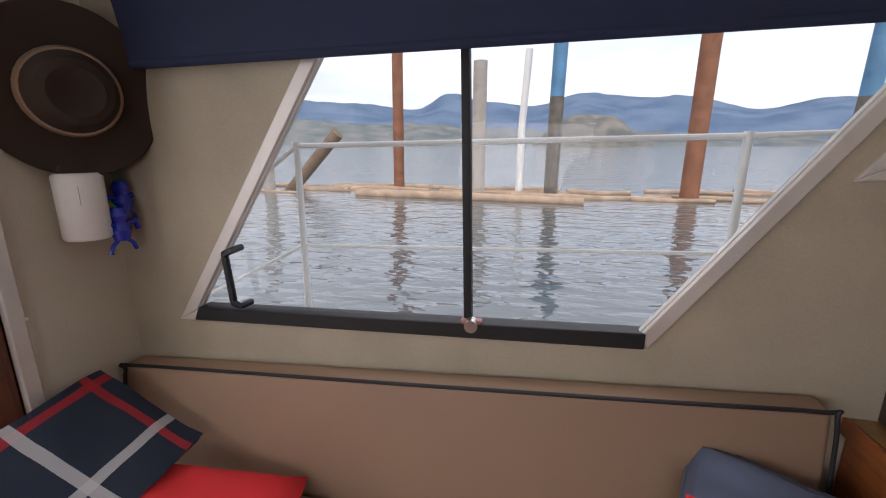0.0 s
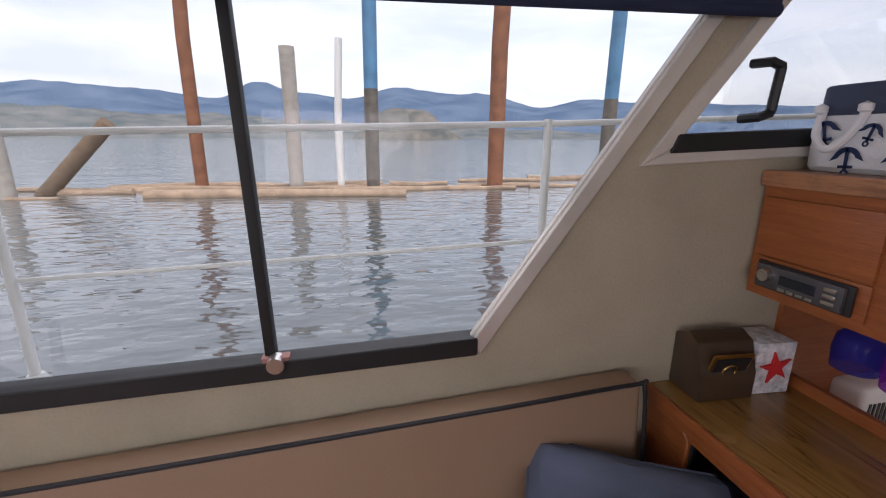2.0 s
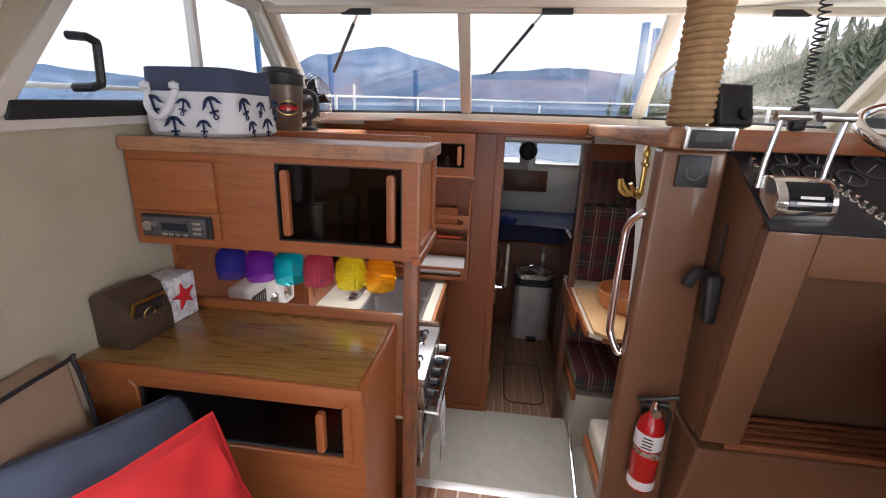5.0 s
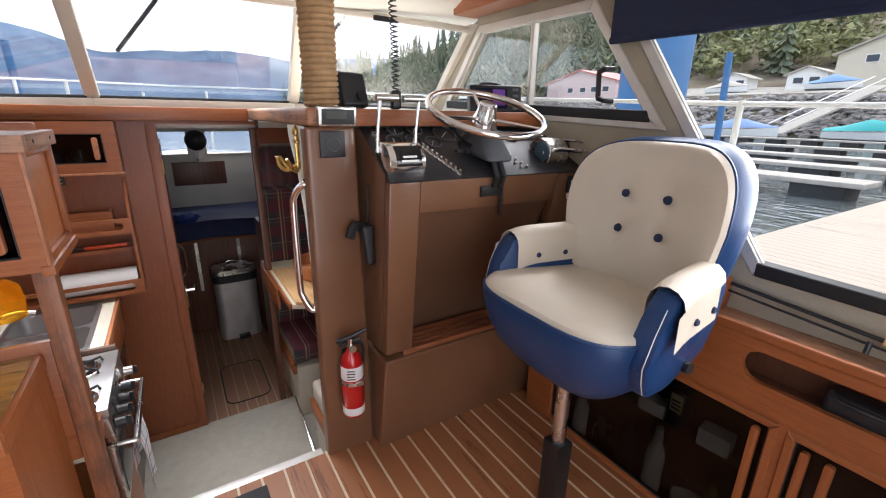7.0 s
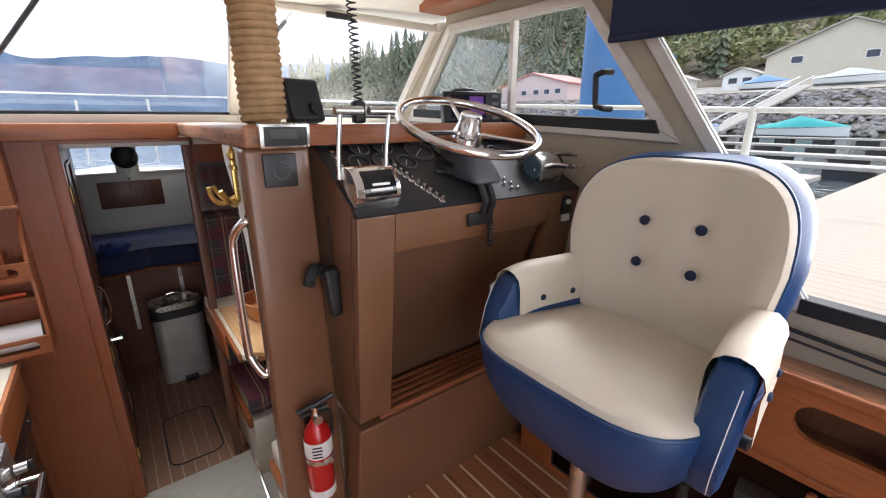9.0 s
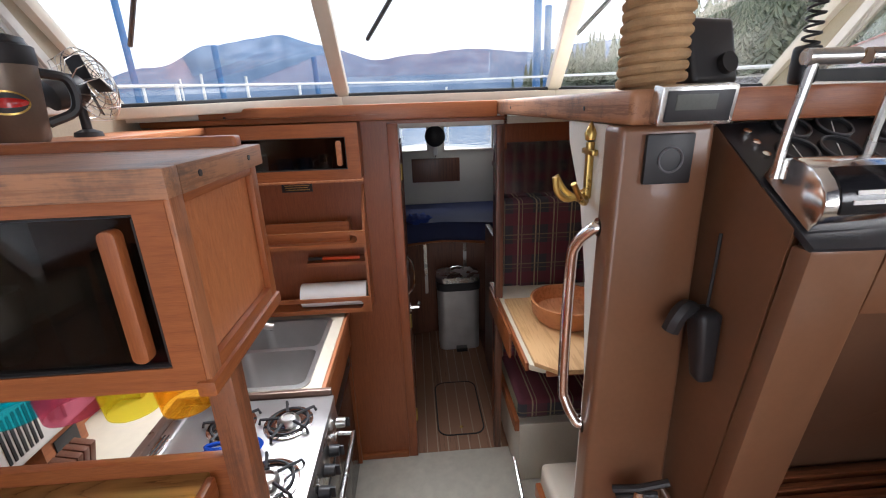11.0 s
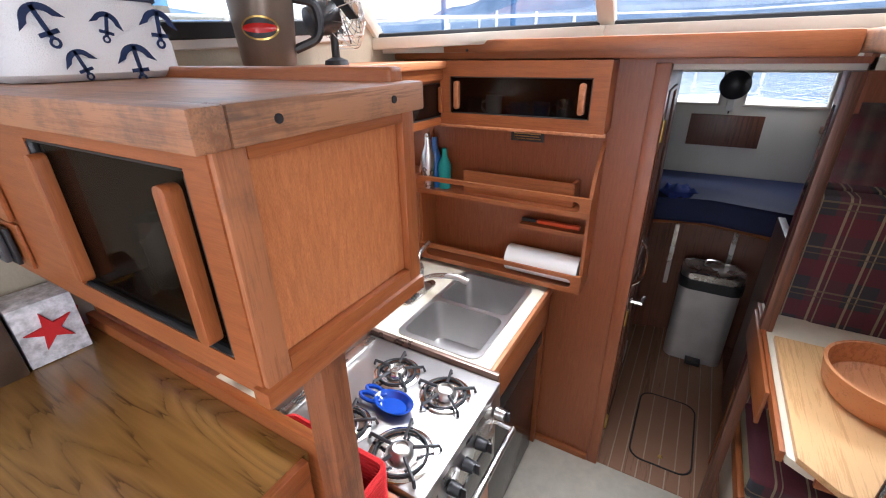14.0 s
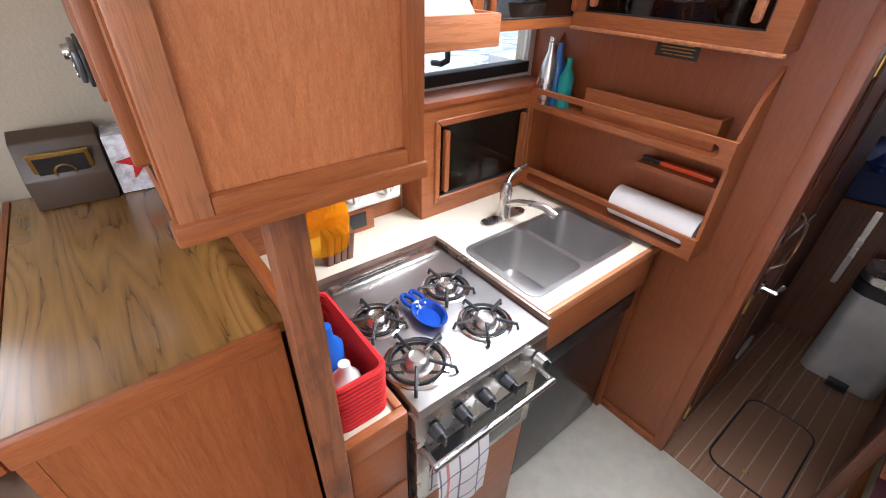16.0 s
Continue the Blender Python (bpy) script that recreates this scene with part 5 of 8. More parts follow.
for A, B in zip(R, R[1:]):
    for i in range(n):
        bm.faces.new([A[i], A[(i + 1) % n], B[(i + 1) % n], B[i]])
part("brim", bm, M_felt, ht)
bm = lathe(BM(), [(0.082, 0.0), (0.076, 0.03), (0.068, 0.060), (0.060, 0.080), (0.045, 0.088), (0.02, 0.074), (0, 0.070)], hb @ Matrix.Diagonal((1.14, 1.16, 1, 1)), 30)
part("crown", bm, M_felt, ht)
bm = lathe(BM(), [(0.086, 0.002), (0.0855, 0.008), (0.0810, 0.026), (0.0770, 0.026)], hb @ Matrix.Diagonal((1.14, 1.16, 1, 1)), 30)
part("hat_band", bm, plain("hat_leather", (0.33, 0.23, 0.14), 0.6), ht, "tan leather hat band")
cr = thing("canister", (-1.065, 0.845, 1.08), "white plastic canister fixed to the aft bulkhead", "canister")
part("body", lathe(BM(), [(0, 0), (0.046, 0), (0.050, 0.006), (0.050, 0.152), (0.044, 0.160), (0, 0.160)], pose(-1.066, 0.838, 1.084), 28), M_white, cr)
part("label", box(BM(), -1.031, -1.028, 0.805, 0.815, 1.17, 1.215), M_black, cr)
part("bracket", box(BM(), AFT + 0.001, -1.112, 0.82, 0.89, 1.10, 1.20, 0.003), M_white, cr)
M_toy = plain("blue_acrylic", (0.01, 0.03, 0.42), 0.15, coat=0.4)
for i, (y, z) in enumerate(((0.938, 1.172), (0.893, 1.108))):
    ty = thing("key_float", (-1.06, y, z), "glossy blue plastic key float on a green cord", "key float", "blue key floats by the door")
    x = -1.06 + 0.03 * i
    G = pose(x, y, z) @ Matrix.Scale(1.4, 4)
    part("body", lathe(BM(), [(0, -0.03), (0.012, -0.028), (0.018, -0.008), (0.011, 0.006), (0.016, 0.018), (0.010, 0.032), (0, 0.034)], G, 14), M_toy, ty)
    for s in (-1, 1):
        part("limb", tube(BM(), [G @ p for p in curve_pts([(0, s * 0.010, 0), (0, s * 0.030, 0.004), (0, s * 0.036, -0.012)])], 0.007, 8), M_toy, ty)
        part("limb", tube(BM(), [G @ p for p in curve_pts([(0, s * 0.006, -0.026), (0, s * 0.020, -0.036), (0, s * 0.026, -0.05)])], 0.005, 8), M_toy, ty)
    part("cord", tube(BM(), [(x, y, z + 0.045), (AFT + 0.003, y, z + 0.11)], 0.002, 5), plain("green_cord", (0.05, 0.5, 0.08), 0.7), ty)

# clock radio and starfish box on the woodgrain counter
rd = thing("clock_radio", (0.80, 0.90, 0.742), "dark wooden desk clock with a gilt square dial", "clock")
bm = BM()
m = pose(0.798, 0.916, 0.743, 0, 0, 86)
out = [(-0.045, 0.0), (0.050, 0.0), (0.050, 0.125), (0.010, 0.145), (-0.022, 0.130), (-0.045, 0.06)]
prism(bm, out, lambda u, v, w: m @ Vector((u, w, v)), -0.085, 0.05, 0.004)
part("case", bm, plain("dark_lacquer", (0.060, 0.038, 0.024), 0.4, vary=0.25, scale=12), rd)
fm = m @ pose(-0.0355, -0.018, 0.066, 0, -18, 0)
part("dial_frame", boxm(BM(), fm, 0.006, 0.095, 0.098, 0.002), M_brass, rd, "gilt dial frame")
part("dial", boxm(BM(), fm @ pose(-0.004, 0, 0), 0.003, 0.080, 0.083), M_black, rd)
part("dial_ring", tube(BM(), [fm @ Vector((-0.007, 0.016 * math.cos(a * math.pi / 10), 0.016 * math.sin(a * math.pi / 10) + 0.008)) for a in range(20)], 0.002, 6, True), M_brass, rd)
sb = thing("starfish_box", (0.90, 0.82, 0.742), "white patterned gift box with a red starfish", "box")
m = pose(0.936, 0.916, 0.743, 0, 0, 86)
part("box", boxm(BM(), m @ pose(0, 0, 0.062), 0.085, 0.095, 0.124, 0.002), plain("box_print", (0.62, 0.62, 0.65), 0.6, vary=0.55, scale=60), sb)
P = []
for i in range(10):
    r = 0.040 if i % 2 == 0 else 0.013
    P.append((r * math.sin(i * math.pi / 5 + 0.2), 0.066 + r * math.cos(i * math.pi / 5 + 0.2)))
part("starfish", prism(BM(), P, lambda u, v, w: m @ Vector((-0.0435 + w, u, v)), -0.006, 0.0, 0.001), M_redcloth, sb, "red starfish shape")
part("starfish", prism(BM(), P, lambda u, v, w: m @ Vector((u * 0.9, -0.0485 + w, v)), -0.004, 0.0, 0.001), M_redcloth, sb)

# storage bag with anchors on the overhead cabinet
bg = thing("storage_bag", (1.10, 0.84, 1.236), "white canvas storage bag with navy anchors and rope handles", "storage bag")
BX0, BX1, BY0, BY1, BZ = 0.985, 1.205, 0.705, 0.955, 1.2365


def bag_ring(bm, z, e, wob):
    pts = rounded(BX0 - e, BX1 + e, BY0 - e, BY1 + e * 0.3, 0.05, 5)
    return [bm.verts.new((u + wob * noise.noise((u * 9, v * 9, z * 14)), v + wob * noise.noise((u * 9, v * 9, z * 14 + 5)), z)) for u, v in pts]


def bag_side(bm, levels):
    R = [bag_ring(bm, BZ + z, e, 0.010) for z, e in levels]
    for A, B in zip(R, R[1:]):
        for i in range(len(A)):
            j = (i + 1) % len(A)
            bm.faces.new([A[i], A[j], B[j], B[i]])
    return R


bm = BM()
R = bag_side(bm, [(0.0, 0.000), (0.010, 0.010), (0.05, 0.009), (0.085, 0.004), (0.112, 0.0)])
bm.faces.new(R[0])
M_canvas = plain("white_canvas", (0.74, 0.74, 0.76), 0.9, vary=0.08, scale=8, bump=0.4, fine=500)
part("body", bm, M_canvas, bg)
bm = BM()
bag_side(bm, [(0.110, 0.002), (0.112, 0.004), (0.140, 0.004), (0.165, 0.0), (0.168, -0.004), (0.150, -0.008), (0.115, -0.006)])
part("cuff", bm, plain("denim_cuff", (0.050, 0.065, 0.115), 0.85, bump=0.4, fine=500), bg, "dark navy turned-down cuff")
M_ink = plain("navy_ink", (0.015, 0.03, 0.09), 0.9)


def anchor(m, k, parent):
    bm = BM()
    for a, b in (((0, -0.9), (0, 0.6)), ((-0.45, 0.35), (0.45, 0.35))):
        a, b = Vector(a), Vector(b)
        d = Vector((-(b - a).y, (b - a).x)).normalized() * 0.10
        prism(bm, [tuple(a + d), tuple(b + d), tuple(b - d), tuple(a - d)], lambda u, v, w: m @ Vector((u * k, v * k, w)), -0.001, 0.0012)
    arc = [(0.85 * math.cos(a), -0.15 + 0.85 * math.sin(a)) for a in [math.radians(200 + 14 * i) for i in range(11)]]
    arc2 = [(0.62 * math.cos(a), -0.05 + 0.62 * math.sin(a)) for a in [math.radians(340 - 14 * i) for i in range(11)]]
    prism(bm, arc + [(1.05, -0.05)] + arc2 + [(-1.05, -0.05)], lambda u, v, w: m @ Vector((u * k, v * k, w)), -0.001, 0.0012)
    tube(bm, [m @ Vector((0.2 * k * math.cos(a), k * (0.8 + 0.2 * math.sin(a)), 0)) for a in [i * math.pi / 6 for i in range(12)]], 0.07 * k, 5, True)
    part("printed_anchor", bm, M_ink, parent, "navy printed anchor")


for row, z in enumerate((0.022, 0.072)):
    for i in range(3):
        big = 0.028 if (i + row) % 2 else 0.021
        y = BY0 + 0.040 + 0.080 * i + (0.0 if row else 0.030)
        if y < BY1 - 0.02:
            anchor(Matrix.Translation((BX0 - 0.014, y, BZ + z)) @ Matrix.Rotation(math.radians(-90), 4, "Z") @ Matrix.Rotation(math.radians(90), 4, "X") @ pose(0, 0, 0, 0, 0, (180 if big < 0.03 else 0) + 20 * math.sin(3 * i + row)), big, bg)
        x = BX0 + 0.040 + 0.076 * i + (0.0 if row else 0.030)
        if x < BX1 - 0.02:
            anchor(Matrix.Translation((x, BY0 - 0.014, BZ + z)) @ Matrix.Rotation(math.radians(90), 4, "X") @ pose(0, 0, 0, 0, 0, (180 if big < 0.03 else 0) + 20 * math.sin(2 * i + row + 1)), big, bg)
part("rope_handle", tube(BM(), curve_pts([(BX0 - 0.004, 0.925, BZ + 0.115), (BX0 - 0.022, 0.915, BZ + 0.07), (BX0 - 0.028, 0.885, BZ + 0.045), (BX0 - 0.024, 0.855, BZ + 0.07), (BX0 - 0.004, 0.845, BZ + 0.118)], 8), 0.008, 8), M_canvas, bg, "twisted white rope handle")
for y in (0.925, 0.845):
    part("knot", lathe(BM(), [(0, -0.012), (0.012, -0.006), (0.012, 0.006), (0, 0.012)], pose(BX0 - 0.010, y, BZ + 0.122), 10), M_canvas, bg)
# insulated mug
mg = thing("travel_mug", (1.50, 0.83, SHZ), "large brown insulated mug with black lid and red oval badge", "mug")
part("body", lathe(BM(), [(0, 0), (0.056, 0), (0.062, 0.01), (0.074, 0.160), (0.074, 0.165)], pose(1.50, 0.83, SHZ + 0.0005), 32), plain("mug_brown", (0.17, 0.13, 0.10), 0.35, 0.4), mg)
part("lid", lathe(BM(), [(0.0745, 0.162), (0.077, 0.168), (0.077, 0.200), (0.066, 0.206), (0.064, 0.218), (0.05, 0.222), (0, 0.222)], pose(1.50, 0.83, SHZ), 32), M_black, mg, "black plastic lid")
part("handle", tube(BM(), curve_pts([(1.545, 0.775, SHZ + 0.15), (1.585, 0.745, SHZ + 0.135), (1.585, 0.745, SHZ + 0.07), (1.54, 0.782, SHZ + 0.04)]), 0.011, 8), M_black, mg)
bdg = Matrix.Translation((1.50, 0.83, SHZ + 0.085)) @ Matrix.Rotation(math.radians(222), 4, "Z")
for nm, ru, rv, off, mt in (("badge_rim", 0.040, 0.025, 0.0005, M_brass), ("badge", 0.036, 0.021, 0.0015, M_black), ("badge_band", 0.037, 0.010, 0.0025, M_red)):
    bm = BM()
    c0 = bm.verts.new(bdg @ Vector((0.0685 + off, 0, 0)))
    ring = [bm.verts.new(bdg @ Vector((math.sqrt(max(0, (0.0690 + off + 0.07 * rv * math.sin(a)) ** 2 - (ru * math.cos(a)) ** 2)), ru * math.cos(a), rv * math.sin(a)))) for a in [i * math.pi / 14 for i in range(28)]]
    for i in range(28):
        bm.faces.new([c0, ring[i], ring[(i + 1) % 28]])
    part(nm, bm, mt, mg)
# small fan
fn = thing("desk_fan", (1.74, 0.84, SHZ), "small black fan with a round wire guard on the shelf", "fan")
part("base", lathe(BM(), [(0, 0), (0.035, 0), (0.032, 0.012), (0.012, 0.02), (0.010, 0.11), (0, 0.11)], pose(1.74, 0.84, SHZ + 0.0005), 18), M_black, fn)
fm = Matrix.Translation((1.74, 0.835, SHZ + 0.125)) @ Matrix.Rotation(math.radians(-25), 4, "Z") @ Matrix.Rotation(math.radians(75), 4, "Y") @ Matrix.Scale(1.35, 4)
part("motor", lathe(BM(), [(0, -0.06), (0.028, -0.055), (0.032, -0.01), (0.026, 0.005), (0, 0.005)], fm, 18), M_black, fn)
for k in range(7):
    r = 0.018 + 0.0088 * k
    zz = 0.053 - 0.027 * (k / 6) ** 2
    part("guard_ring", tube(BM(), [fm @ Vector((r * math.cos(a), r * math.sin(a), zz)) for a in [i * math.pi / 14 for i in range(28)]], 0.0014, 4, True), M_steel, fn)
for k in range(14):
    a = k * math.pi / 7
    part("guard_wire", tube(BM(), [fm @ Vector((r * math.cos(a), r * math.sin(a), z)) for r, z in ((0.012, 0.053), (0.045, 0.048), (0.072, 0.026), (0.060, -0.01), (0.025, -0.02))], 0.0014, 4), M_steel, fn)
for k in range(4):
    part("blade", boxm(BM(), fm @ Matrix.Rotation(k * math.pi / 2, 4, "Z") @ pose(0.035, 0, 0.02, 25), 0.045, 0.032, 0.002, 0.0005), M_black, fn)

# ---- the helm ----
po = thing("helm_post", (1.2, -0.47, 0.0), "brown gelcoat pillar at the end of the helm console", "pillar")
part("shaft", hexa(BM(), [(1.150, -0.578, -0.011), (1.205, -0.578, -0.011), (1.205, -0.390, -0.011), (1.155, -0.390, -0.011), (1.142, -0.552, 1.246), (1.205, -0.552, 1.246), (1.205, -0.390, 1.246), (1.142, -0.390, 1.246)], 0.012, 3), M_brown, po)
part("lower_shaft", box(BM(), 1.214, 1.24, -0.578, -0.405, -0.46, -0.013), M_brown, po)
setting("wall_companionway", prism(BM(), [(1.2055, -0.455), (1.228, -0.455), (1.218, 0.72), (1.252, 0.94), (1.305, 1.09), (1.395, 1.20), (1.405, 1.246), (1.2055, 1.246)], AT_Y, -0.560, -0.398, 0.004), M_liner, "white carpeted panel beside the companionway")
bm = BM()
RXc, RYc, RR = 1.215, -0.470, 0.047
turns, seg = 31, 28
pts = [(RXc + (RR + 0.0015 * math.sin(i * 1.7)) * math.cos(2 * math.pi * i / seg), RYc + (RR + 0.0015 * math.sin(i * 1.7)) * math.sin(2 * math.pi * i / seg), 1.309 + 0.0172 * i / seg) for i in range(turns * seg)]
rc = thing("rope_column", (RXc, RYc, 1.3), "roof post wrapped in coiled manila rope", "post")
part("rope_wrap", tube(bm, pts, 0.0092, 8), M_rope, rc)
part("core", cyl(BM(), (RXc, RYc, 1.3005), (RXc, RYc, 1.84), 0.040, seg=20), M_rope, rc)
# fire extinguisher
fx = thing("fire_extinguisher", (1.10, -0.48, 0.19), "red fire extinguisher strapped to the helm pillar", "fire extinguisher")
EX, EY = 1.098, -0.482
part("cylinder", lathe(BM(), [(0, 0.186), (0.034, 0.186), (0.040, 0.195), (0.040, 0.40), (0.034, 0.43), (0.018, 0.45), (0.014, 0.46), (0, 0.46)], pose(EX, EY, 0), 28), M_red, fx)
lb = part("label", lathe(BM(), [(0.0402, 0.345), (0.0408, 0.346), (0.0408, 0.398), (0.0402, 0.399)], pose(EX, EY, 0), 28), M_paper, fx, "white printed instruction label")
for i in range(4):
    part("text_bar", boxm(BM(), pose(EX, EY, 0.355 + 0.011 * i, 0, 0, 155) @ pose(0.0412, 0, 0), 0.001, 0.03 - 0.004 * (i % 2), 0.004), M_black, lb)
part("lower_band", lathe(BM(), [(0.0402, 0.198), (0.0407, 0.199), (0.0407, 0.228), (0.0402, 0.229)], pose(EX, EY, 0), 28), M_paper, fx)
part("strap", lathe(BM(), [(0.0405, 0.325), (0.0425, 0.325), (0.0425, 0.340), (0.0405, 0.340)], pose(EX, EY, 0), 28), M_steel, fx)
part("buckle", boxm(BM(), pose(EX - 0.043, EY - 0.01, 0.333), 0.01, 0.03, 0.018, 0.003), M_steel, fx)
part("valve", lathe(BM(), [(0.012, 0.455), (0.014, 0.47), (0.010, 0.50), (0, 0.50)], pose(EX, EY, 0), 14), M_chrome, fx)
part("gauge", cyl(BM(), (EX - 0.012, EY, 0.465), (EX - 0.024, EY, 0.465), 0.013, seg=16), M_steel, fx)
part("lever", tube(BM(), [(EX + 0.02, EY + 0.045, 0.487), (EX, EY, 0.505), (EX - 0.01, EY - 0.055, 0.525)], 0.008, 8), M_black, fx)
part("lever", tube(BM(), [(EX + 0.02, EY + 0.035, 0.468), (EX, EY, 0.488), (EX - 0.01, EY - 0.035, 0.495)], 0.007, 8), M_black, fx)
part("hose", tube(BM(), curve_pts([(EX, EY - 0.01, 0.48), (EX, EY - 0.045, 0.46), (EX + 0.005, EY - 0.046, 0.38)]), 0.006, 8), M_black, fx)
part("bracket", box(BM(), EX + 0.038, 1.146, EY - 0.02, EY + 0.02, 0.25, 0.44, 0.003), M_black, fx)
fx.location.z += 0.022
# handrail
hr = thing("handrail", (1.18, -0.38, 0.62), "polished chrome grab rail beside the step", "handrail")
part("rail", tube(BM(), curve_pts([(1.196, -0.395, 1.062), (1.200, -0.382, 1.058), (1.218, -0.361, 1.025), (1.226, -0.355, 0.97), (1.226, -0.355, 0.71), (1.219, -0.361, 0.66), (1.203, -0.380, 0.618), (1.199, -0.395, 0.613)], 6), 0.0115, 12), M_chrome, hr)
for z in (1.062, 0.613):
    part("flange", cyl(BM(), (1.197, -0.3975, z), (1.197, -0.390, z), 0.018, seg=16), M_chrome, hr)
# brass anchor hook
hk = thing("coat_hook", (1.262, -0.36, 1.10), "brass anchor-shaped coat hook on the white panel", "hook")
part("shank", box(BM(), 1.254, 1.270, -0.398, -0.385, 1.085, 1.195, 0.004), M_brass, hk)
part("stock", box(BM(), 1.234, 1.290, -0.397, -0.385, 1.170, 1.182, 0.004), M_brass, hk)
part("tip", lathe(BM(), [(0, 0), (0.010, 0.006), (0.012, 0.018), (0, 0.042)], pose(1.262, -0.391, 1.192), 10), M_brass, hk)
for s in (-1, 1):
    part("fluke", tube(BM(), curve_pts([(1.262, -0.389, 1.088), (1.262 + s * 0.022, -0.379, 1.082), (1.262 + s * 0.042, -0.362, 1.095), (1.262 + s * 0.050, -0.345, 1.125)]), lambda q: 0.0075 - 0.002 * q, 8), M_brass, hk)
part("prong", tube(BM(), curve_pts([(1.262, -0.387, 1.10), (1.262, -0.355, 1.085), (1.262, -0.333, 1.10), (1.262, -0.327, 1.13)]), 0.0065, 8), M_brass, hk)
hk.location.z += 0.018
# plate, depth gauge and phone holder on the pillar
sp = solo("speaker_plate", box(BM(), 1.132, 1.1415, -0.513, -0.432, 1.150, 1.232, 0.004), M_black, "square black outlet plate on the helm pillar", "plate")
part("dial", tube(BM(), [(1.131, -0.474 + 0.02 * math.cos(a), 1.190 + 0.02 * math.sin(a)) for a in [i * math.pi / 10 for i in range(20)]], 0.002, 5, True), plain("grey_dial", (0.12, 0.12, 0.13), 0.5), sp)
dg = thing("depth_gauge", (1.11, -0.475, 1.25), "silver-framed digital depth gauge on the ledge end", "gauge")
gm = pose(1.100, -0.478, 1.276, 0, -8, 0)
part("case", boxm(BM(), gm, 0.028, 0.118, 0.058, 0.006), M_steel, dg)
part("face", boxm(BM(), gm @ pose(-0.0155, 0, 0), 0.003, 0.100, 0.044, 0.001), M_black, dg)
part("screen", boxm(BM(), gm @ pose(-0.0175, 0.006, 0.006), 0.001, 0.062, 0.022), plain("lcd", (0.10, 0.11, 0.10), 0.2), dg)
ph = thing("phone_holder", (1.12, -0.585, 0.87), "black plastic holder clipped to the console side", "holder")
part("cup", hexa(BM(), [(1.080, -0.5845, 0.785), (1.112, -0.5845, 0.785), (1.112, -0.552, 0.785), (1.080, -0.552, 0.785), (1.085, -0.5845, 0.925), (1.136, -0.5845, 0.925), (1.136, -0.540, 0.925), (1.085, -0.540, 0.925)], 0.012, 3), M_black, ph)
part("clip", tube(BM(), curve_pts([(1.125, -0.560, 0.905), (1.118, -0.535, 0.925), (1.110, -0.515, 0.915), (1.112, -0.505, 0.885)]), 0.016, 8), M_black, ph)
part("cable", tube(BM(), curve_pts([(1.128, -0.5815, 1.06), (1.125, -0.579, 1.0), (1.12, -0.574, 0.92)]), 0.003, 6), M_black, ph)
# console body
co = thing("helm_console", (1.1, -1.0, 0.0), "brown gelcoat helm console with toe recess and teak foot grating", "console")
D0, D1 = Vector((0.963, 0, 1.090)), Vector((1.190, 0, 1.238))
YL, YR = -0.585, STBD + 0.002
face = [(0.960, 1.083), (0.994, 1.083), (1.062, 0.455), (1.022, 0.455)]
SKEW = 0.057


def skewed(bm):
    """The console's front runs a little aft towards the hull side, most at its top."""
    for v in bm.verts:
        v.co.x += SKEW * (v.co.y + 0.585) * min(1, max(0, (v.co.z - 0.45) / 0.64))
    return bm


part("left_stile", skewed(prism(BM(), face, AT_Y, -0.690, YL, 0.006)), M_brown, co)
part("right_stile", skewed(prism(BM(), face, AT_Y, YR, -1.265, 0.006)), M_brown, co)
part("top_rail", skewed(hexa(BM(), [(0.9715, -1.2645, 0.978), (1.0, -1.2645, 0.978), (1.0, -0.6905, 0.978), (0.9715, -0.6905, 0.978), (0.9595, -1.2645, 1.083), (0.994, -1.2645, 1.083), (0.994, -0.6905, 1.083), (0.9595, -0.6905, 1.083)], 0.003)), M_brown, co)
part("toe_recess", skewed(hexa(BM(), [(1.20, -1.265, 0.43), (1.22, -1.265, 0.43), (1.22, -0.690, 0.43), (1.20, -0.690, 0.43), (0.992, -1.265, 0.99), (1.012, -1.265, 0.99), (1.012, -0.690, 0.99), (0.992, -0.690, 0.99)])), M_brown_shade, co, "brown recess panel, shade put into its colour")
part("side", prism(BM(), [(0.995, 1.105), (1.063, 0.45), (1.30, 0.45), (1.30, 1.236), (1.19, 1.236)], AT_Y, -0.600, YL), M_brown, co)
part("plinth", hexa(BM(), [(1.095, YR, -0.011), (1.30, YR, -0.011), (1.30, -0.583, -0.011), (1.095, -0.583, -0.011), (1.020, YR, 0.428), (1.30, YR, 0.428), (1.30, -0.583, 0.428), (1.020, -0.583, 0.428)], 0.010, 3), M_brown, co)
for i in range(5):
    x = 1.035 + 0.031 * i
    yl = -0.66 if i == 0 else -0.70
    part("grating_slat", box(BM(), x, x + 0.019, -1.255, yl, 0.4285, 0.448 + 0.0, 0.003), wood("grating_teak", (0.10, 0.03, 0.012), (0.30, 0.10, 0.04), "y") if i == 0 else bpy.data.materials["grating_teak"], co)
# the sloping instrument panel
SL = (D1 - D0)
slope = math.degrees(math.atan2(SL.z, SL.x))


def on_dash(s, y, h=0.0):
    """A pose on the instrument panel: s up the slope, z out of it."""
    p = D0 + SL * s
    p.x += SKEW * (y - YL) * (1 - s)
    return Matrix.Translation((p.x, y, p.z)) @ Matrix.Rotation(radians(-slope), 4, "Y") @ Matrix.Translation((0, 0, h))


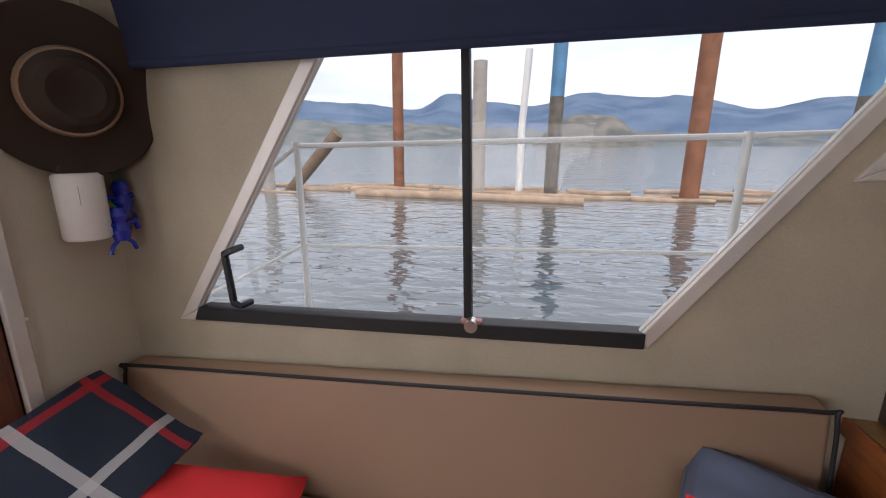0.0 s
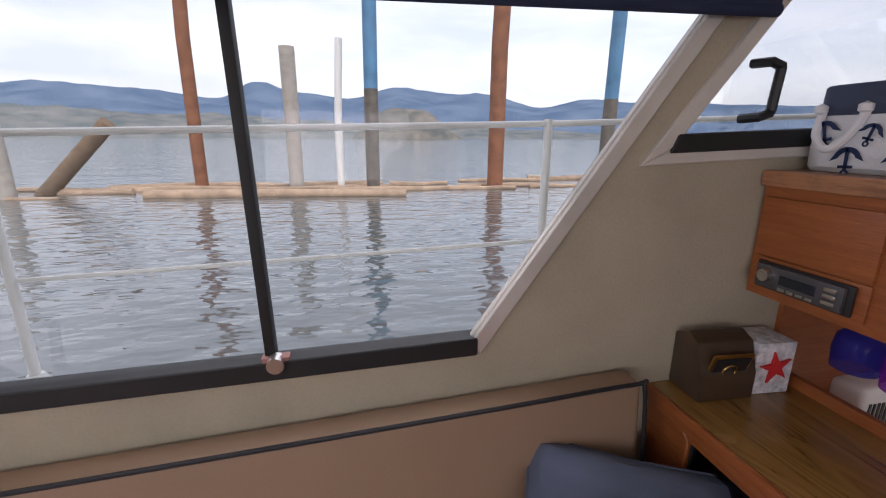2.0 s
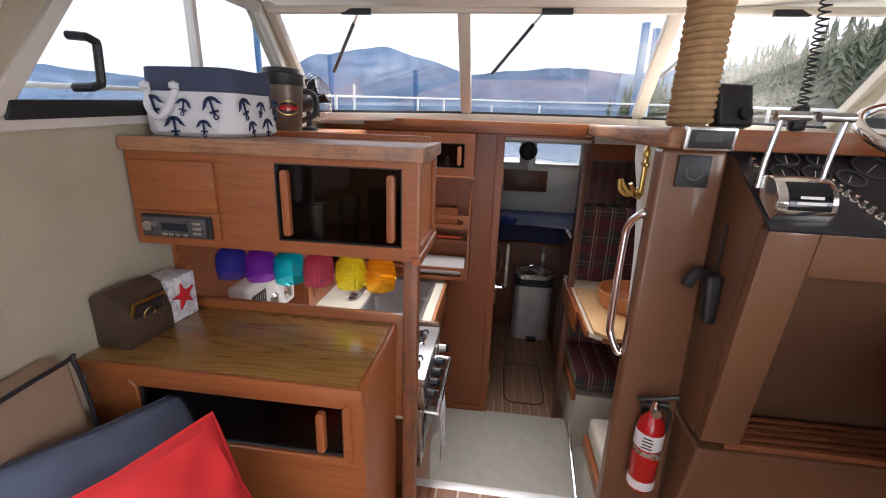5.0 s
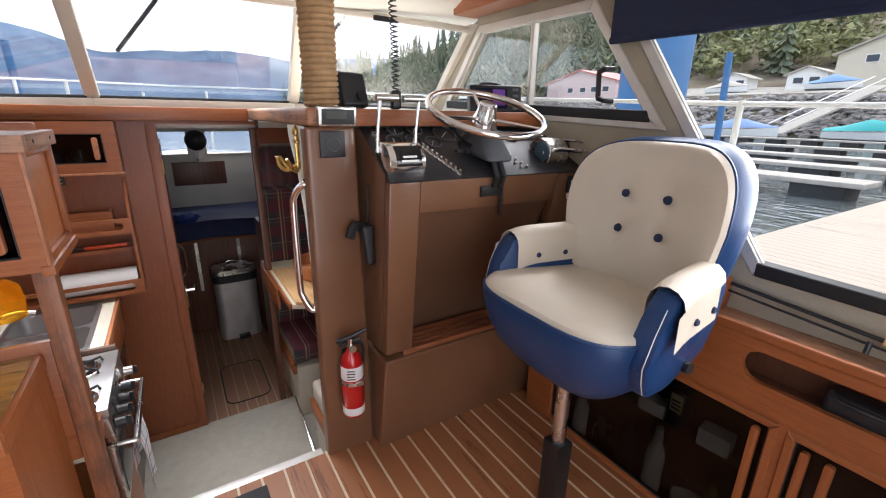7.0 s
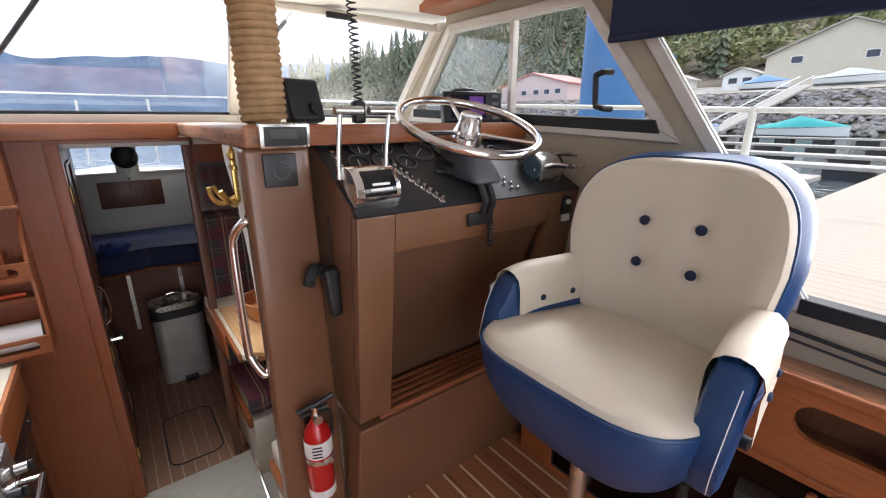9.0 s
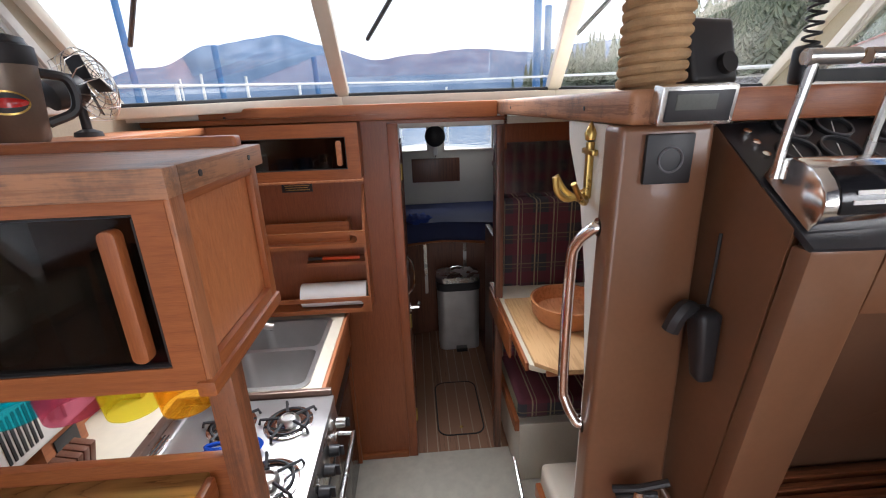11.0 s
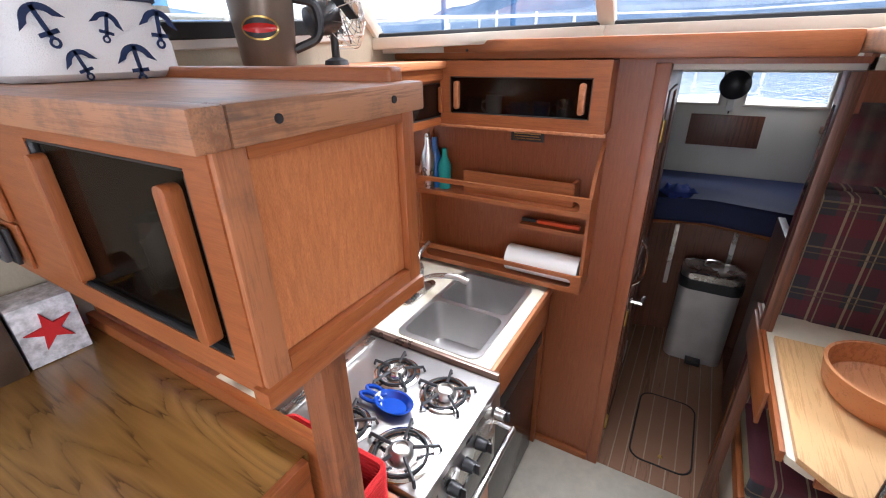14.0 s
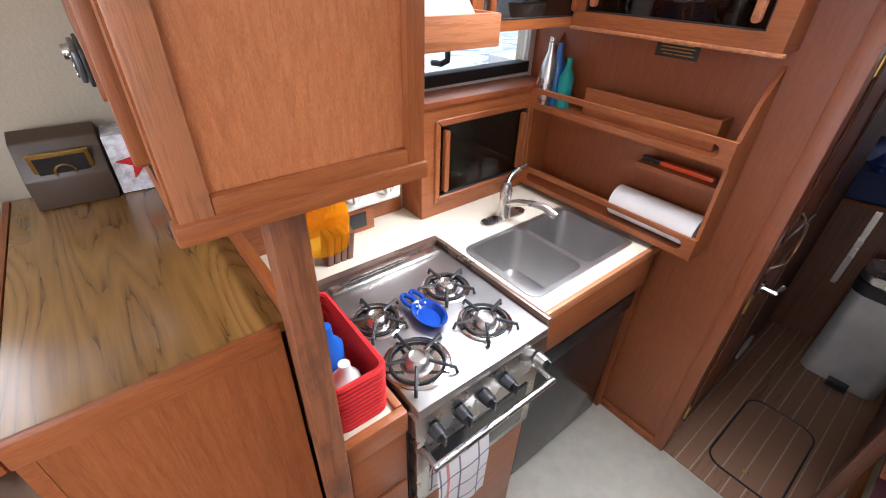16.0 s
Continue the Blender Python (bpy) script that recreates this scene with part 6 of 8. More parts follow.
ip = thing("instrument_panel", (1.1, -1.0, 1.1), "black helm panel with gauges and rows of switches", "instrument panel")
half = SL.length / 2
bm = BM()
hexa(bm, [tuple(on_dash(s, y, h).translation) for h in (-0.012, 0) for s, y in ((-0.02, YR + 0.002), (1.02, YR + 0.002), (1.02, YL - 0.001), (-0.02, YL - 0.001))], 0.003)
part("panel", bm, plain("panel_black", (0.022, 0.022, 0.025), 0.35, vary=0.25, scale=30), ip)
for s, y, r in ((0.92, -0.705, 0.028), (0.92, -0.780, 0.028), (0.70, -0.678, 0.030), (0.70, -0.750, 0.030), (0.66, -0.822, 0.030), (0.83, -0.893, 0.044), (0.83, -0.995, 0.044), (0.83, -1.12, 0.030), (0.75, -1.19, 0.028)):
    g = part("gauge", lathe(BM(), [(r * 1.08, 0.0005), (r * 1.08, 0.008), (r * 0.9, 0.009), (r * 0.88, 0.004), (0, 0.004)], on_dash(s, y), 24), M_black, ip, "round black gauge")
    part("bezel", tube(BM(), [on_dash(s, y, 0.009) @ Vector((r * math.cos(a), r * math.sin(a), 0)) for a in [i * math.pi / 12 for i in range(24)]], 0.0022, 6, True), plain("gauge_rim", (0.07, 0.07, 0.075), 0.3) if "gauge_rim" not in bpy.data.materials else bpy.data.materials["gauge_rim"], g)
    part("needle", boxm(BM(), on_dash(s, y, 0.005) @ pose(0, 0, 0, 0, 0, 40 + 200 * y), 0.0015, r * 1.1, 0.001), M_white, g)
for i in range(9):
    s, y = 0.58 - 0.066 * i, -0.770 - 0.0085 * i
    part("switch", lathe(BM(), [(0.009, 0.0005), (0.009, 0.005), (0.0055, 0.006), (0.0045, 0.018), (0, 0.019)], on_dash(s, y), 10), M_chrome, ip, "chrome toggle switch")
for i in range(6):
    for j in range(2):
        part("switch", lathe(BM(), [(0.006, 0.0005), (0.006, 0.005), (0.003, 0.012), (0, 0.012)], on_dash(0.50 - 0.08 * i, -1.055 - 0.026 * j - 0.010 * i), 8), M_chrome, ip)
for i in range(4):
    part("switch", lathe(BM(), [(0.007, 0.0005), (0.007, 0.008), (0, 0.009)], on_dash(0.90 - 0.11 * i, -0.622), 8), M_chrome, ip)
# engine controls
th = thing("throttle_control", (1.06, -0.72, 1.12), "chrome twin-lever engine control on the helm panel", "throttle")
m = on_dash(0.30, -0.652)
bm = prism(BM(), [(-0.058, 0.001)] + [(-0.058 * math.cos(a), 0.020 + 0.046 * math.sin(a)) for a in [i * math.pi / 10 for i in range(11)]] + [(0.058, 0.001)], lambda u, v, w: m @ Vector((u, w, v)), -0.062, 0.062, 0.004)
part("housing", bm, M_chrome, th)
part("name_plate", prism(BM(), [(0.060 * -math.cos(a), 0.020 + 0.048 * math.sin(a)) for a in [0.3 + i * 0.16 for i in range(9)]] + [(0.052 * -math.cos(a), 0.020 + 0.042 * math.sin(a)) for a in [0.3 + 0.16 * (8 - i) for i in range(9)]], lambda u, v, w: m @ Vector((u, w, v)), -0.048, 0.040), plain("gloss_plate", (0.010, 0.010, 0.012), 0.12), th, "glossy black plate with white lettering")
for i in range(2):
    a = 0.62 + 0.24 * i
    part("text_bar", boxm(BM(), m @ pose(-0.0605 * math.cos(a), -0.005, 0.0205 + 0.0485 * math.sin(a), 0, math.degrees(a) - 90, 0), 0.006, 0.060 - 0.012 * i, 0.001), M_paper, th)
for y, tp, gy in ((-0.586, (1.030, -0.592, 1.332), -0.022), (-0.719, (1.037, -0.730, 1.332), 0.022)):
    b = on_dash(0.42, y, 0.02).translation
    lv = part("lever", tube(BM(), curve_pts([b, (b.x + 0.3 * (tp[0] - b.x), b.y, b.z + 0.06), tp]), 0.0065, 8), M_steel, th, "steel control lever")
    part("grip", cyl(BM(), (tp[0], tp[1] + gy - 0.036, tp[2]), (tp[0], tp[1] + gy + 0.036, tp[2]), 0.0105, seg=14), M_steel, lv)
t2 = thing("trolling_control", (1.08, -1.24, 1.15), "grey side control with a chrome lever at the helm", "control")
m = on_dash(0.33, -1.285)
part("housing", prism(BM(), [(-0.06, 0.001)] + [(-0.06 * math.cos(a), 0.012 + 0.06 * math.sin(a)) for a in [i * math.pi / 10 for i in range(11)]] + [(0.06, 0.001)], lambda u, v, w: m @ Vector((u, w, v)), -0.05, 0.05, 0.006), M_steel, t2)
part("dial_plate", cyl(BM(), m @ Vector((-0.01, 0.0505, 0.03)), m @ Vector((-0.01, 0.056, 0.03)), 0.036, seg=20), plain("blue_grey_cast", (0.10, 0.17, 0.22), 0.35, 0.5), t2)
part("lever", tube(BM(), [m @ Vector((0.02, -0.04, 0.06)), m @ Vector((-0.03, -0.12, 0.085))], 0.006, 8), M_chrome, t2)
part("end_cap", cyl(BM(), m @ Vector((0, -0.051, 0.03)), m @ Vector((0, -0.075, 0.03)), 0.032, seg=18), M_black, t2)
part("lever", tube(BM(), [m @ Vector((-0.02, 0.052, 0.03)), m @ Vector((-0.05, 0.02, 0.07)), m @ Vector((-0.09, -0.09, 0.085))], 0.008, 8), M_chrome, t2)
# steering wheel and column
sw = thing("steering_wheel", (0.99, -0.965, 1.28), "polished steel steering wheel on a grey tilt column", "steering wheel")
wm = Matrix.Translation((1.014, -0.982, 1.296)) @ Matrix.Rotation(radians(-21), 4, "Y") @ Matrix.Rotation(radians(-2), 4, "X")
part("rim", tube(BM(), [wm @ Vector((0.204 * math.cos(a), 0.204 * math.sin(a), 0)) for a in [i * math.pi / 28 for i in range(56)]], 0.0125, 12, True), M_chrome, sw)
for k in range(3):
    a = radians(100 + 120 * k)
    part("spoke", tube(BM(), [wm @ Vector((0.03 * math.cos(a), 0.03 * math.sin(a), -0.02)), wm @ Vector((0.200 * math.cos(a), 0.200 * math.sin(a), 0))], 0.006, 8), M_chrome, sw)
part("hub", lathe(BM(), [(0.048, -0.045), (0.046, -0.03), (0.034, 0.0), (0.032, 0.028), (0.028, 0.032), (0, 0.030)], wm, 22), M_chrome, sw)
HQ = tuple(p + Vector((-0.006, 0.0, -0.012 if i < 4 else -0.030)) for i, p in enumerate((Vector((1.045, -0.950, 1.272)), Vector((1.065, -1.020, 1.272)), Vector((1.010, -1.028, 1.262)), Vector((0.995, -0.948, 1.262)), Vector((1.055, -0.925, 1.180)), Vector((1.060, -1.060, 1.175)), Vector((0.940, -1.066, 1.158)), Vector((0.935, -0.935, 1.160)))))
part("column_housing", hexa(BM(), [HQ[4], HQ[5], HQ[6], HQ[7], HQ[0], HQ[1], HQ[2], HQ[3]], 0.026, 5), plain("column_grey", (0.060, 0.066, 0.076), 0.42, vary=0.2), sw, "dark grey tilt column housing")
part("boot", lathe(BM(), [(0.058, -0.085), (0.060, -0.070), (0.050, -0.055), (0.052, -0.035), (0.040, -0.012), (0.046, 0.010), (0.030, 0.035), (0, 0.035)], Matrix.Translation((1.060, -0.962, 1.200)) @ Matrix.Rotation(radians(-33), 4, "Y"), 20), M_rubber, sw, "black rubber column boot")
part("tilt_latch", box(BM(), 1.045, 1.075, -0.925, -0.885, 1.158, 1.170, 0.004), M_black, sw)
br = thing("mic_bracket", (0.98, -0.94, 1.05), "black folding bracket under the helm panel", "bracket")
part("plate", box(BM(), 0.934, 0.9445, -1.010, -0.915, 1.018, 1.055, 0.003), M_black, br)
for y in (-0.985, -0.955):
    part("arm", tube(BM(), [(0.934, y - 0.01, 1.05), (0.920, y - 0.012, 1.085), (0.950, y - 0.014, 1.138)], 0.010, 8), M_black, br)
part("coil", tube(BM(), [(0.930 + 0.008 * math.cos(i * 0.8), -0.998 + 0.008 * math.sin(i * 0.8), 1.025 - 0.0011 * i) for i in range(70)], 0.0028, 5), M_black, br)
# chart plotter, compass-side sounder, radio mic lead
cp = thing("chart_plotter", (1.20, -1.06, 1.30), "black chart plotter with a purple screen behind the wheel", "chart plotter")
m = pose(1.34, -1.272, 1.352, 0, 10, -20)
part("case", boxm(BM(), m, 0.05, 0.235, 0.115, 0.010, 3), M_black, cp)
part("screen", boxm(BM(), m @ pose(-0.0262, 0.02, 0), 0.002, 0.14, 0.084), plain("dark_screen", (0.012, 0.012, 0.03), 0.12), cp, "dark chart screen")
part("chart_area", boxm(BM(), m @ pose(-0.0274, -0.012, 0.004), 0.001, 0.055, 0.066), plain("lit_purple", (0.16, 0.07, 0.34), 0.15), cp, "purple chart area")
for i in range(4):
    part("key", boxm(BM(), m @ pose(-0.0262, -0.088, 0.038 - 0.026 * i), 0.004, 0.026, 0.012, 0.002), plain("key_grey", (0.12, 0.12, 0.13), 0.5), cp)
part("stand", box(BM(), 1.32, 1.36, -1.32, -1.23, 1.2945, 1.312, 0.004), M_black, cp)
part("yoke", tube(BM(), curve_pts([m @ Vector((0.03, 0.10, -0.05)), m @ Vector((0.04, 0.09, 0.03)), m @ Vector((0.035, 0.05, 0.072)), m @ Vector((0.035, -0.03, 0.072)), m @ Vector((0.04, -0.09, 0.03))]), 0.006, 8), M_black, cp)
sd = thing("sounder", (1.23, -0.575, 1.30), "black wedge-shaped sounder on the dash", "sounder")
m = pose(1.255, -0.585, 1.358, 0, 16, 14)
part("case", boxm(BM(), m, 0.045, 0.105, 0.115, 0.012, 3), M_black, sd)
part("knob", cyl(BM(), m @ Vector((-0.022, -0.02, -0.025)), m @ Vector((-0.034, -0.02, -0.025)), 0.018, seg=16), M_rubber, sd)
part("foot", box(BM(), 1.235, 1.275, -0.62, -0.55, 1.3005, 1.308), M_black, sd)
rm = thing("radio_microphone", (1.19, -0.70, 1.3), "black radio microphone on a coiled lead from the roof", "microphone")
part("coiled_lead", tube(BM(), [(1.185 + 0.012 * math.cos(i * 0.62), -0.690 - 0.03 * (1 - i / 330) + 0.012 * math.sin(i * 0.62) - 0.03 * math.sin(math.pi * i / 330) * 0.3, 1.355 + 0.00147 * i) for i in range(330)], 0.0024, 5), M_black, rm)
part("body", box(BM(), 1.168, 1.200, -0.735, -0.700, 1.3005, 1.362, 0.010, 3), M_black, rm)
# notices at the console's outboard end
nt = thing("breaker_plate", (0.99, -1.34, 1.0), "small black breaker plate with white label", "plate")
part("plate", box(BM(), 0.920, 0.9285, -1.368, -1.318, 1.005, 1.070, 0.002), M_black, nt)
part("knob", cyl(BM(), (0.920, -1.343, 1.045), (0.910, -1.343, 1.045), 0.008, seg=12), M_white, nt)
part("label", box(BM(), 0.921, 0.9325, -1.362, -1.330, 0.978, 1.000), M_paper, nt)

# ---- helm seat ----
hs = thing("helm_chair", (0.49, -0.97, 0.0), "ivory and blue vinyl helm seat on a steel pedestal", "chair")
HM = pose(0.496, -0.970, 0, 0, 0, -1)


def ring_loft(bm, rings, cap=True, first=True):
    R = [[bm.verts.new(HM @ Vector(p)) for p in r] for r in rings]
    n = len(R[0])
    for A, B in zip(R, R[1:]):
        for i in range(n):
            bm.faces.new([A[i], A[(i + 1) % n], B[(i + 1) % n], B[i]])
    if cap:
        bm.faces.new(R[-1])
    if first:
        bm.faces.new(R[0])
    return bm


def seat_outline(k, n=40):
    """The seat's plan: round front, straighter sides and back."""
    out = []
    for i in range(n):
        a = 2 * math.pi * i / n
        c, s = math.cos(a), math.sin(a)
        x = 0.268 * math.copysign(abs(c) ** 0.50, c)
        y = (0.245 if s > 0 else 0.205) * math.copysign(abs(s) ** (0.62 if s > 0 else 0.5), s)
        out.append((x * k, y * k))
    return out


shell = []
for z, k in ((0.590, 0.40), (0.594, 0.52), (0.615, 0.68), (0.655, 0.82), (0.71, 0.93), (0.76, 0.98), (0.800, 1.0), (0.812, 0.985)):
    shell.append([(x, y + 0.02 * (1 - k), z + 0.022 * (y / 0.245 if y > 0 else 0) * 0.3) for x, y in seat_outline(k)])
part("seat_shell", ring_loft(BM(), shell), M_blue, hs, "deep blue vinyl seat bucket")
cush = []
for z, k in ((0.800, 0.985), (0.818, 0.985), (0.830, 0.955), (0.838, 0.86), (0.842, 0.6), (0.843, 0.2)):
    cush.append([(x, y, z - 0.022 * (0.245 - y) / 0.45 + 0.006 * noise.noise((x * 6, y * 6, z * 3))) for x, y in seat_outline(k)])
part("seat_cushion", ring_loft(BM(), cush), M_ivory, hs, "ivory vinyl seat cushion")
part("seat_piping", tube(BM(), [HM @ Vector((x, y, 0.816 - 0.022 * (0.245 - y) / 0.45)) for x, y in seat_outline(0.99)], 0.004, 6, True), M_blue, hs)


def back_outline(k, grow=0.0, n=96):
    """The backrest seen from the front: a shield, wide at the shoulders."""
    out = []
    for i in range(n):
        a = 2 * math.pi * i / n
        c, s = math.cos(a), math.sin(a)
        z = (0.200 if s > 0 else 0.255) * math.copysign(abs(s) ** 0.54, s)
        x = 0.248 * math.copysign(abs(c) ** 0.52, c) * (1 - 0.13 * max(0, -z / 0.255) - 0.10 * max(0, z / 0.215) ** 2)
        out.append((x * k * (1 + grow), z * k * (1 + grow)))
    return out


def back_y(x, z, d):
    return -0.205 - 0.16 * (z - 0.80) * 0.9 + 1.15 * x * x + d


for nm, mt, layers, lb in (("backrest_cushion", M_ivory, ((0.0, 1.0), (0.018, 1.0), (0.034, 0.965), (0.040, 0.90), (0.0435, 0.82), (0.0455, 0.74), (0.0465, 0.66), (0.047, 0.58), (0.0475, 0.50), (0.048, 0.42), (0.048, 0.34), (0.048, 0.26), (0.048, 0.18), (0.048, 0.08)), "ivory buttoned backrest cushion"), ("backrest_shell", M_blue, ((0.006, 1.0), (-0.02, 1.045), (-0.05, 1.06), (-0.085, 1.02), (-0.105, 0.90), (-0.112, 0.5), (-0.112, 0.15)), "blue vinyl backrest shell")):
    rings = []
    for d, k in layers:
        ring = []
        for x, z in back_outline(k):
            zz = 1.022 + z
            dent = 0.0
            for bx in (-0.066, 0.066):
                for bz in (1.072, 0.968):
                    dent += 0.010 * math.exp(-((x - bx) ** 2 + (zz - bz) ** 2) / 0.0007)
                dent += 0.004 * math.exp(-((x - bx - 0.006 * math.sin(zz * 30)) / 0.008) ** 2) * math.exp(-((zz - 0.99) / 0.09) ** 4)
            ring.append((x, back_y(x, zz, d) - (dent if mt is M_ivory and d > 0.03 else 0), zz))
        rings.append(ring)
    part(nm, ring_loft(BM(), rings, True, False), mt, hs, lb)
part("backrest_piping", tube(BM(), [HM @ Vector((x, back_y(x, 1.022 + z, 0.012), 1.022 + z)) for x, z in back_outline(1.004)], 0.004, 6, True), M_blue, hs)
for bx in (-0.066, 0.066):
    for bz in (1.072, 0.968):
        part("button", lathe(BM(), [(0.0125, 0), (0.0115, 0.005), (0.006, 0.0075), (0, 0.008)], HM @ Matrix.Translation((bx, back_y(bx, bz, 0.0445), bz)) @ Matrix.Rotation(radians(-80), 4, "X"), 14), M_navy, hs, "navy upholstery button")
arm = [(0.140, 0.735), (0.152, 0.775), (0.130, 0.85), (0.085, 0.920), (0.045, 0.936), (-0.17, 0.936), (-0.235, 0.89), (-0.25, 0.78), (-0.20, 0.68), (0.0, 0.655), (0.11, 0.68)]
for s in (-1, 1):
    bm = prism(BM(), arm, lambda u, v, w: HM @ Vector((s * (0.222 + 0.030 * (v - 0.6) / 0.35 + 0.16 * u) + w, u, v)), -0.034, 0.034, 0.026)
    a = part("armrest", bm, M_blue, hs, "blue padded armrest")
    prof = [(0.047, 0.822), (0.046, 0.866), (0.045, 0.905)] + [(0.044 * math.cos(q), 0.916 + 0.040 * math.sin(q)) for q in [math.pi * e / 6 for e in range(7)]] + [(-0.045, 0.905), (-0.047, 0.842)]
    g = lambda yy, i: HM @ Vector((s * (0.250 + 0.16 * yy + prof[i][0]), yy + (0.02 if i < 3 else 0), prof[i][1] - 0.25 * max(0, yy - 0.02)))
    bm = BM()
    grid = [[bm.verts.new(g(-0.15 + 0.225 * q / 6, i)) for i in range(12)] for q in range(7)]
    for q in range(6):
        for i in range(11):
            bm.faces.new([grid[q][i], grid[q + 1][i], grid[q + 1][i + 1], grid[q][i + 1]])
    bmesh.ops.solidify(bm, geom=list(bm.faces), thickness=-0.006 * s)
    fl = part("arm_cover", bm, M_ivory, a, "ivory vinyl arm cover with navy snaps")
    for yy in (-0.10, 0.0):
        for off, z in ((0.0475, 0.856), (-0.0475, 0.868)):
            part("snap", cyl(BM(), HM @ Vector((s * (0.250 + 0.16 * yy + off * 0.94), yy, z)), HM @ Vector((s * (0.250 + 0.16 * yy + off * 1.04), yy, z)), 0.0095, 0.007, 12), M_navy, fl)
    part("stitching", tube(BM(), [HM @ Vector((s * (0.222 + 0.030 * (v - 0.6) / 0.35 + 0.16 * u + 0.02), u + 0.004, v)) for u, v in ((0.108, 0.69), (0.132, 0.73), (0.148, 0.775), (0.128, 0.845), (0.10, 0.905))], 0.0012, 4), M_thread, a)
part("pedestal_tube", cyl(BM(), (0.545, -0.975, 0.20), (0.545, -0.975, 0.592), 0.023, seg=18), M_steel, hs)
part("pedestal_socket", box(BM(), 0.512, 0.578, -1.008, -0.942, 0.004, 0.275, 0.004), plain("dark_steel", (0.05, 0.05, 0.055), 0.4, 0.8), hs, "dark square steel socket")
part("mount_plate", box(BM(), 0.44, 0.62, -1.05, -0.90, 0.570, 0.589, 0.004), M_black, hs)
part("tilt_lever", tube(BM(), [(0.545, -0.975, 0.52), (0.50, -0.90, 0.56)], 0.008, 8), M_steel, hs)
part("adjuster_knob", cyl(BM(), (0.66, -0.93, 0.585), (0.70, -0.90, 0.585), 0.024, seg=14), M_black, hs)
part("adjuster_knob", cyl(BM(), (0.27, -1.04, 0.70), (0.225, -1.035, 0.70), 0.015, seg=14), M_black, hs)

# ---- starboard locker ----
lk = thing("side_locker", (-0.1, -1.34, 0.0), "teak side locker with oval cave and smoked sliding doors", "locker")
FY = -1.292
oval = rounded(-0.335, 0.212, 0.605, 0.695, 0.044, 8)
oval2 = rounded(-0.98, -0.45, 0.605, 0.695, 0.044, 8)
doors = [[(0.115, 0.03), (0.86, 0.03), (0.86, 0.498), (0.115, 0.498)], [(-0.46, 0.03), (0.055, 0.03), (0.055, 0.498), (-0.46, 0.498)]]
bm = holed(BM(), [(-1.118, -0.011), (1.015, -0.011), (1.015, 0.728), (-1.118, 0.728)], [oval, oval2, *doors], AT_Y, FY - 0.018, FY)
part("front", bm, M_teak_x, lk)
part("top", box(BM(), -1.118, 1.0, -1.3995, FY - 0.002, 0.729, 0.744), M_worn, lk, "worn brown shelf top")
part("top_edge", box(BM(), -1.118, 1.0, FY - 0.006, FY + 0.012, 0.7285, 0.757, 0.006, 3), M_teak_x, lk)
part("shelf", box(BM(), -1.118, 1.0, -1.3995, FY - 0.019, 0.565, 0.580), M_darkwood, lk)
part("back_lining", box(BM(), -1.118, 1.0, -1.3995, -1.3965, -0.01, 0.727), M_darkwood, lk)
for dd in doors:
    part("moulding", ring_strip(BM(), dd, 0.022, AT_Y, FY + 0.0005, FY + 0.007), M_teak_x, lk)
glazed(lk, AT_Y, 0.115, 0.86, 0.03, 0.498, FY, 0.1, -1, (0.142,), M_teak_z)
glazed(lk, AT_Y, -0.46, 0.055, 0.03, 0.498, FY, 0.1, -1, (0.030, -0.02), M_teak_z)
for x, h, r, mt, lb in ((0.22, 0.18, 0.030, plain("bottle_label", (0.30, 0.26, 0.05), 0.5), "dark bottle with a yellow label"), (0.42, 0.26, 0.032, M_white, "white spray bottle"), (0.53, 0.20, 0.036, M_black, "black bottle"), (0.64, 0.16, 0.036, M_steel, "metal can"), (0.75, 0.22, 0.030, M_white, "white bottle")):
    solo("bottle", lathe(BM(), [(0, 0), (r, 0), (r, h * 0.62), (r * 0.5, h * 0.75), (r * 0.4, h), (0, h)], pose(x, -1.352, -0.0105), 16), mt, lb + " inside the smoked locker", "bottle", "bottles in the side locker")
for x, w, h in ((0.25, 0.09, 0.06), (0.455, 0.09, 0.05)):
    solo("carton", boxm(BM(), pose(x, -1.352, 0.30 + h / 2, 0, 0, 8), w, 0.06, h, 0.003), M_paper if w < 0.1 else M_black, "printed carton inside the smoked locker", "carton", "cartons in the side locker")
solo("locker_shelf", box(BM(), 0.10, 0.88, -1.395, -1.32, 0.285, 0.2995), M_darkwood, "narrow dark shelf inside the locker", "shelf")
cm_ = thing("coffee_maker", (0.56, -1.352, 0.30), "dark coffee maker with yellow print behind the smoked door", "coffee maker")
part("body", box(BM(), 0.585, 0.72, -1.390, -1.330, 0.300, 0.480, 0.008), M_black, cm_)
for i in range(4):
    part("text_bar", box(BM(), 0.600, 0.690 - 0.012 * (i % 2), -1.3298, -1.3288, 0.395 + 0.018 * i, 0.401 + 0.018 * i), plain("yellow_print", (0.55, 0.45, 0.12), 0.7) if i == 0 else bpy.data.materials["yellow_print"], cm_)
lbx = thing("labelled_box", (0.37, -1.352, 0.30), "dark box with a pale printed label behind the smoked door", "box")
part("body", box(BM(), 0.345, 0.400, -1.390, -1.325, 0.300, 0.440, 0.004), M_black, lbx)
lbl = part("label", box(BM(), 0.352, 0.392, -1.3248, -1.3238, 0.360, 0.425), plain("label_cream", (0.60, 0.52, 0.33), 0.8), lbx, "cream label with dark bars")
for i in range(3):
    part("text_bar", box(BM(), 0.357, 0.387, -1.3236, -1.3230, 0.370 + 0.014 * i, 0.376 + 0.014 * i), M_black, lbl)
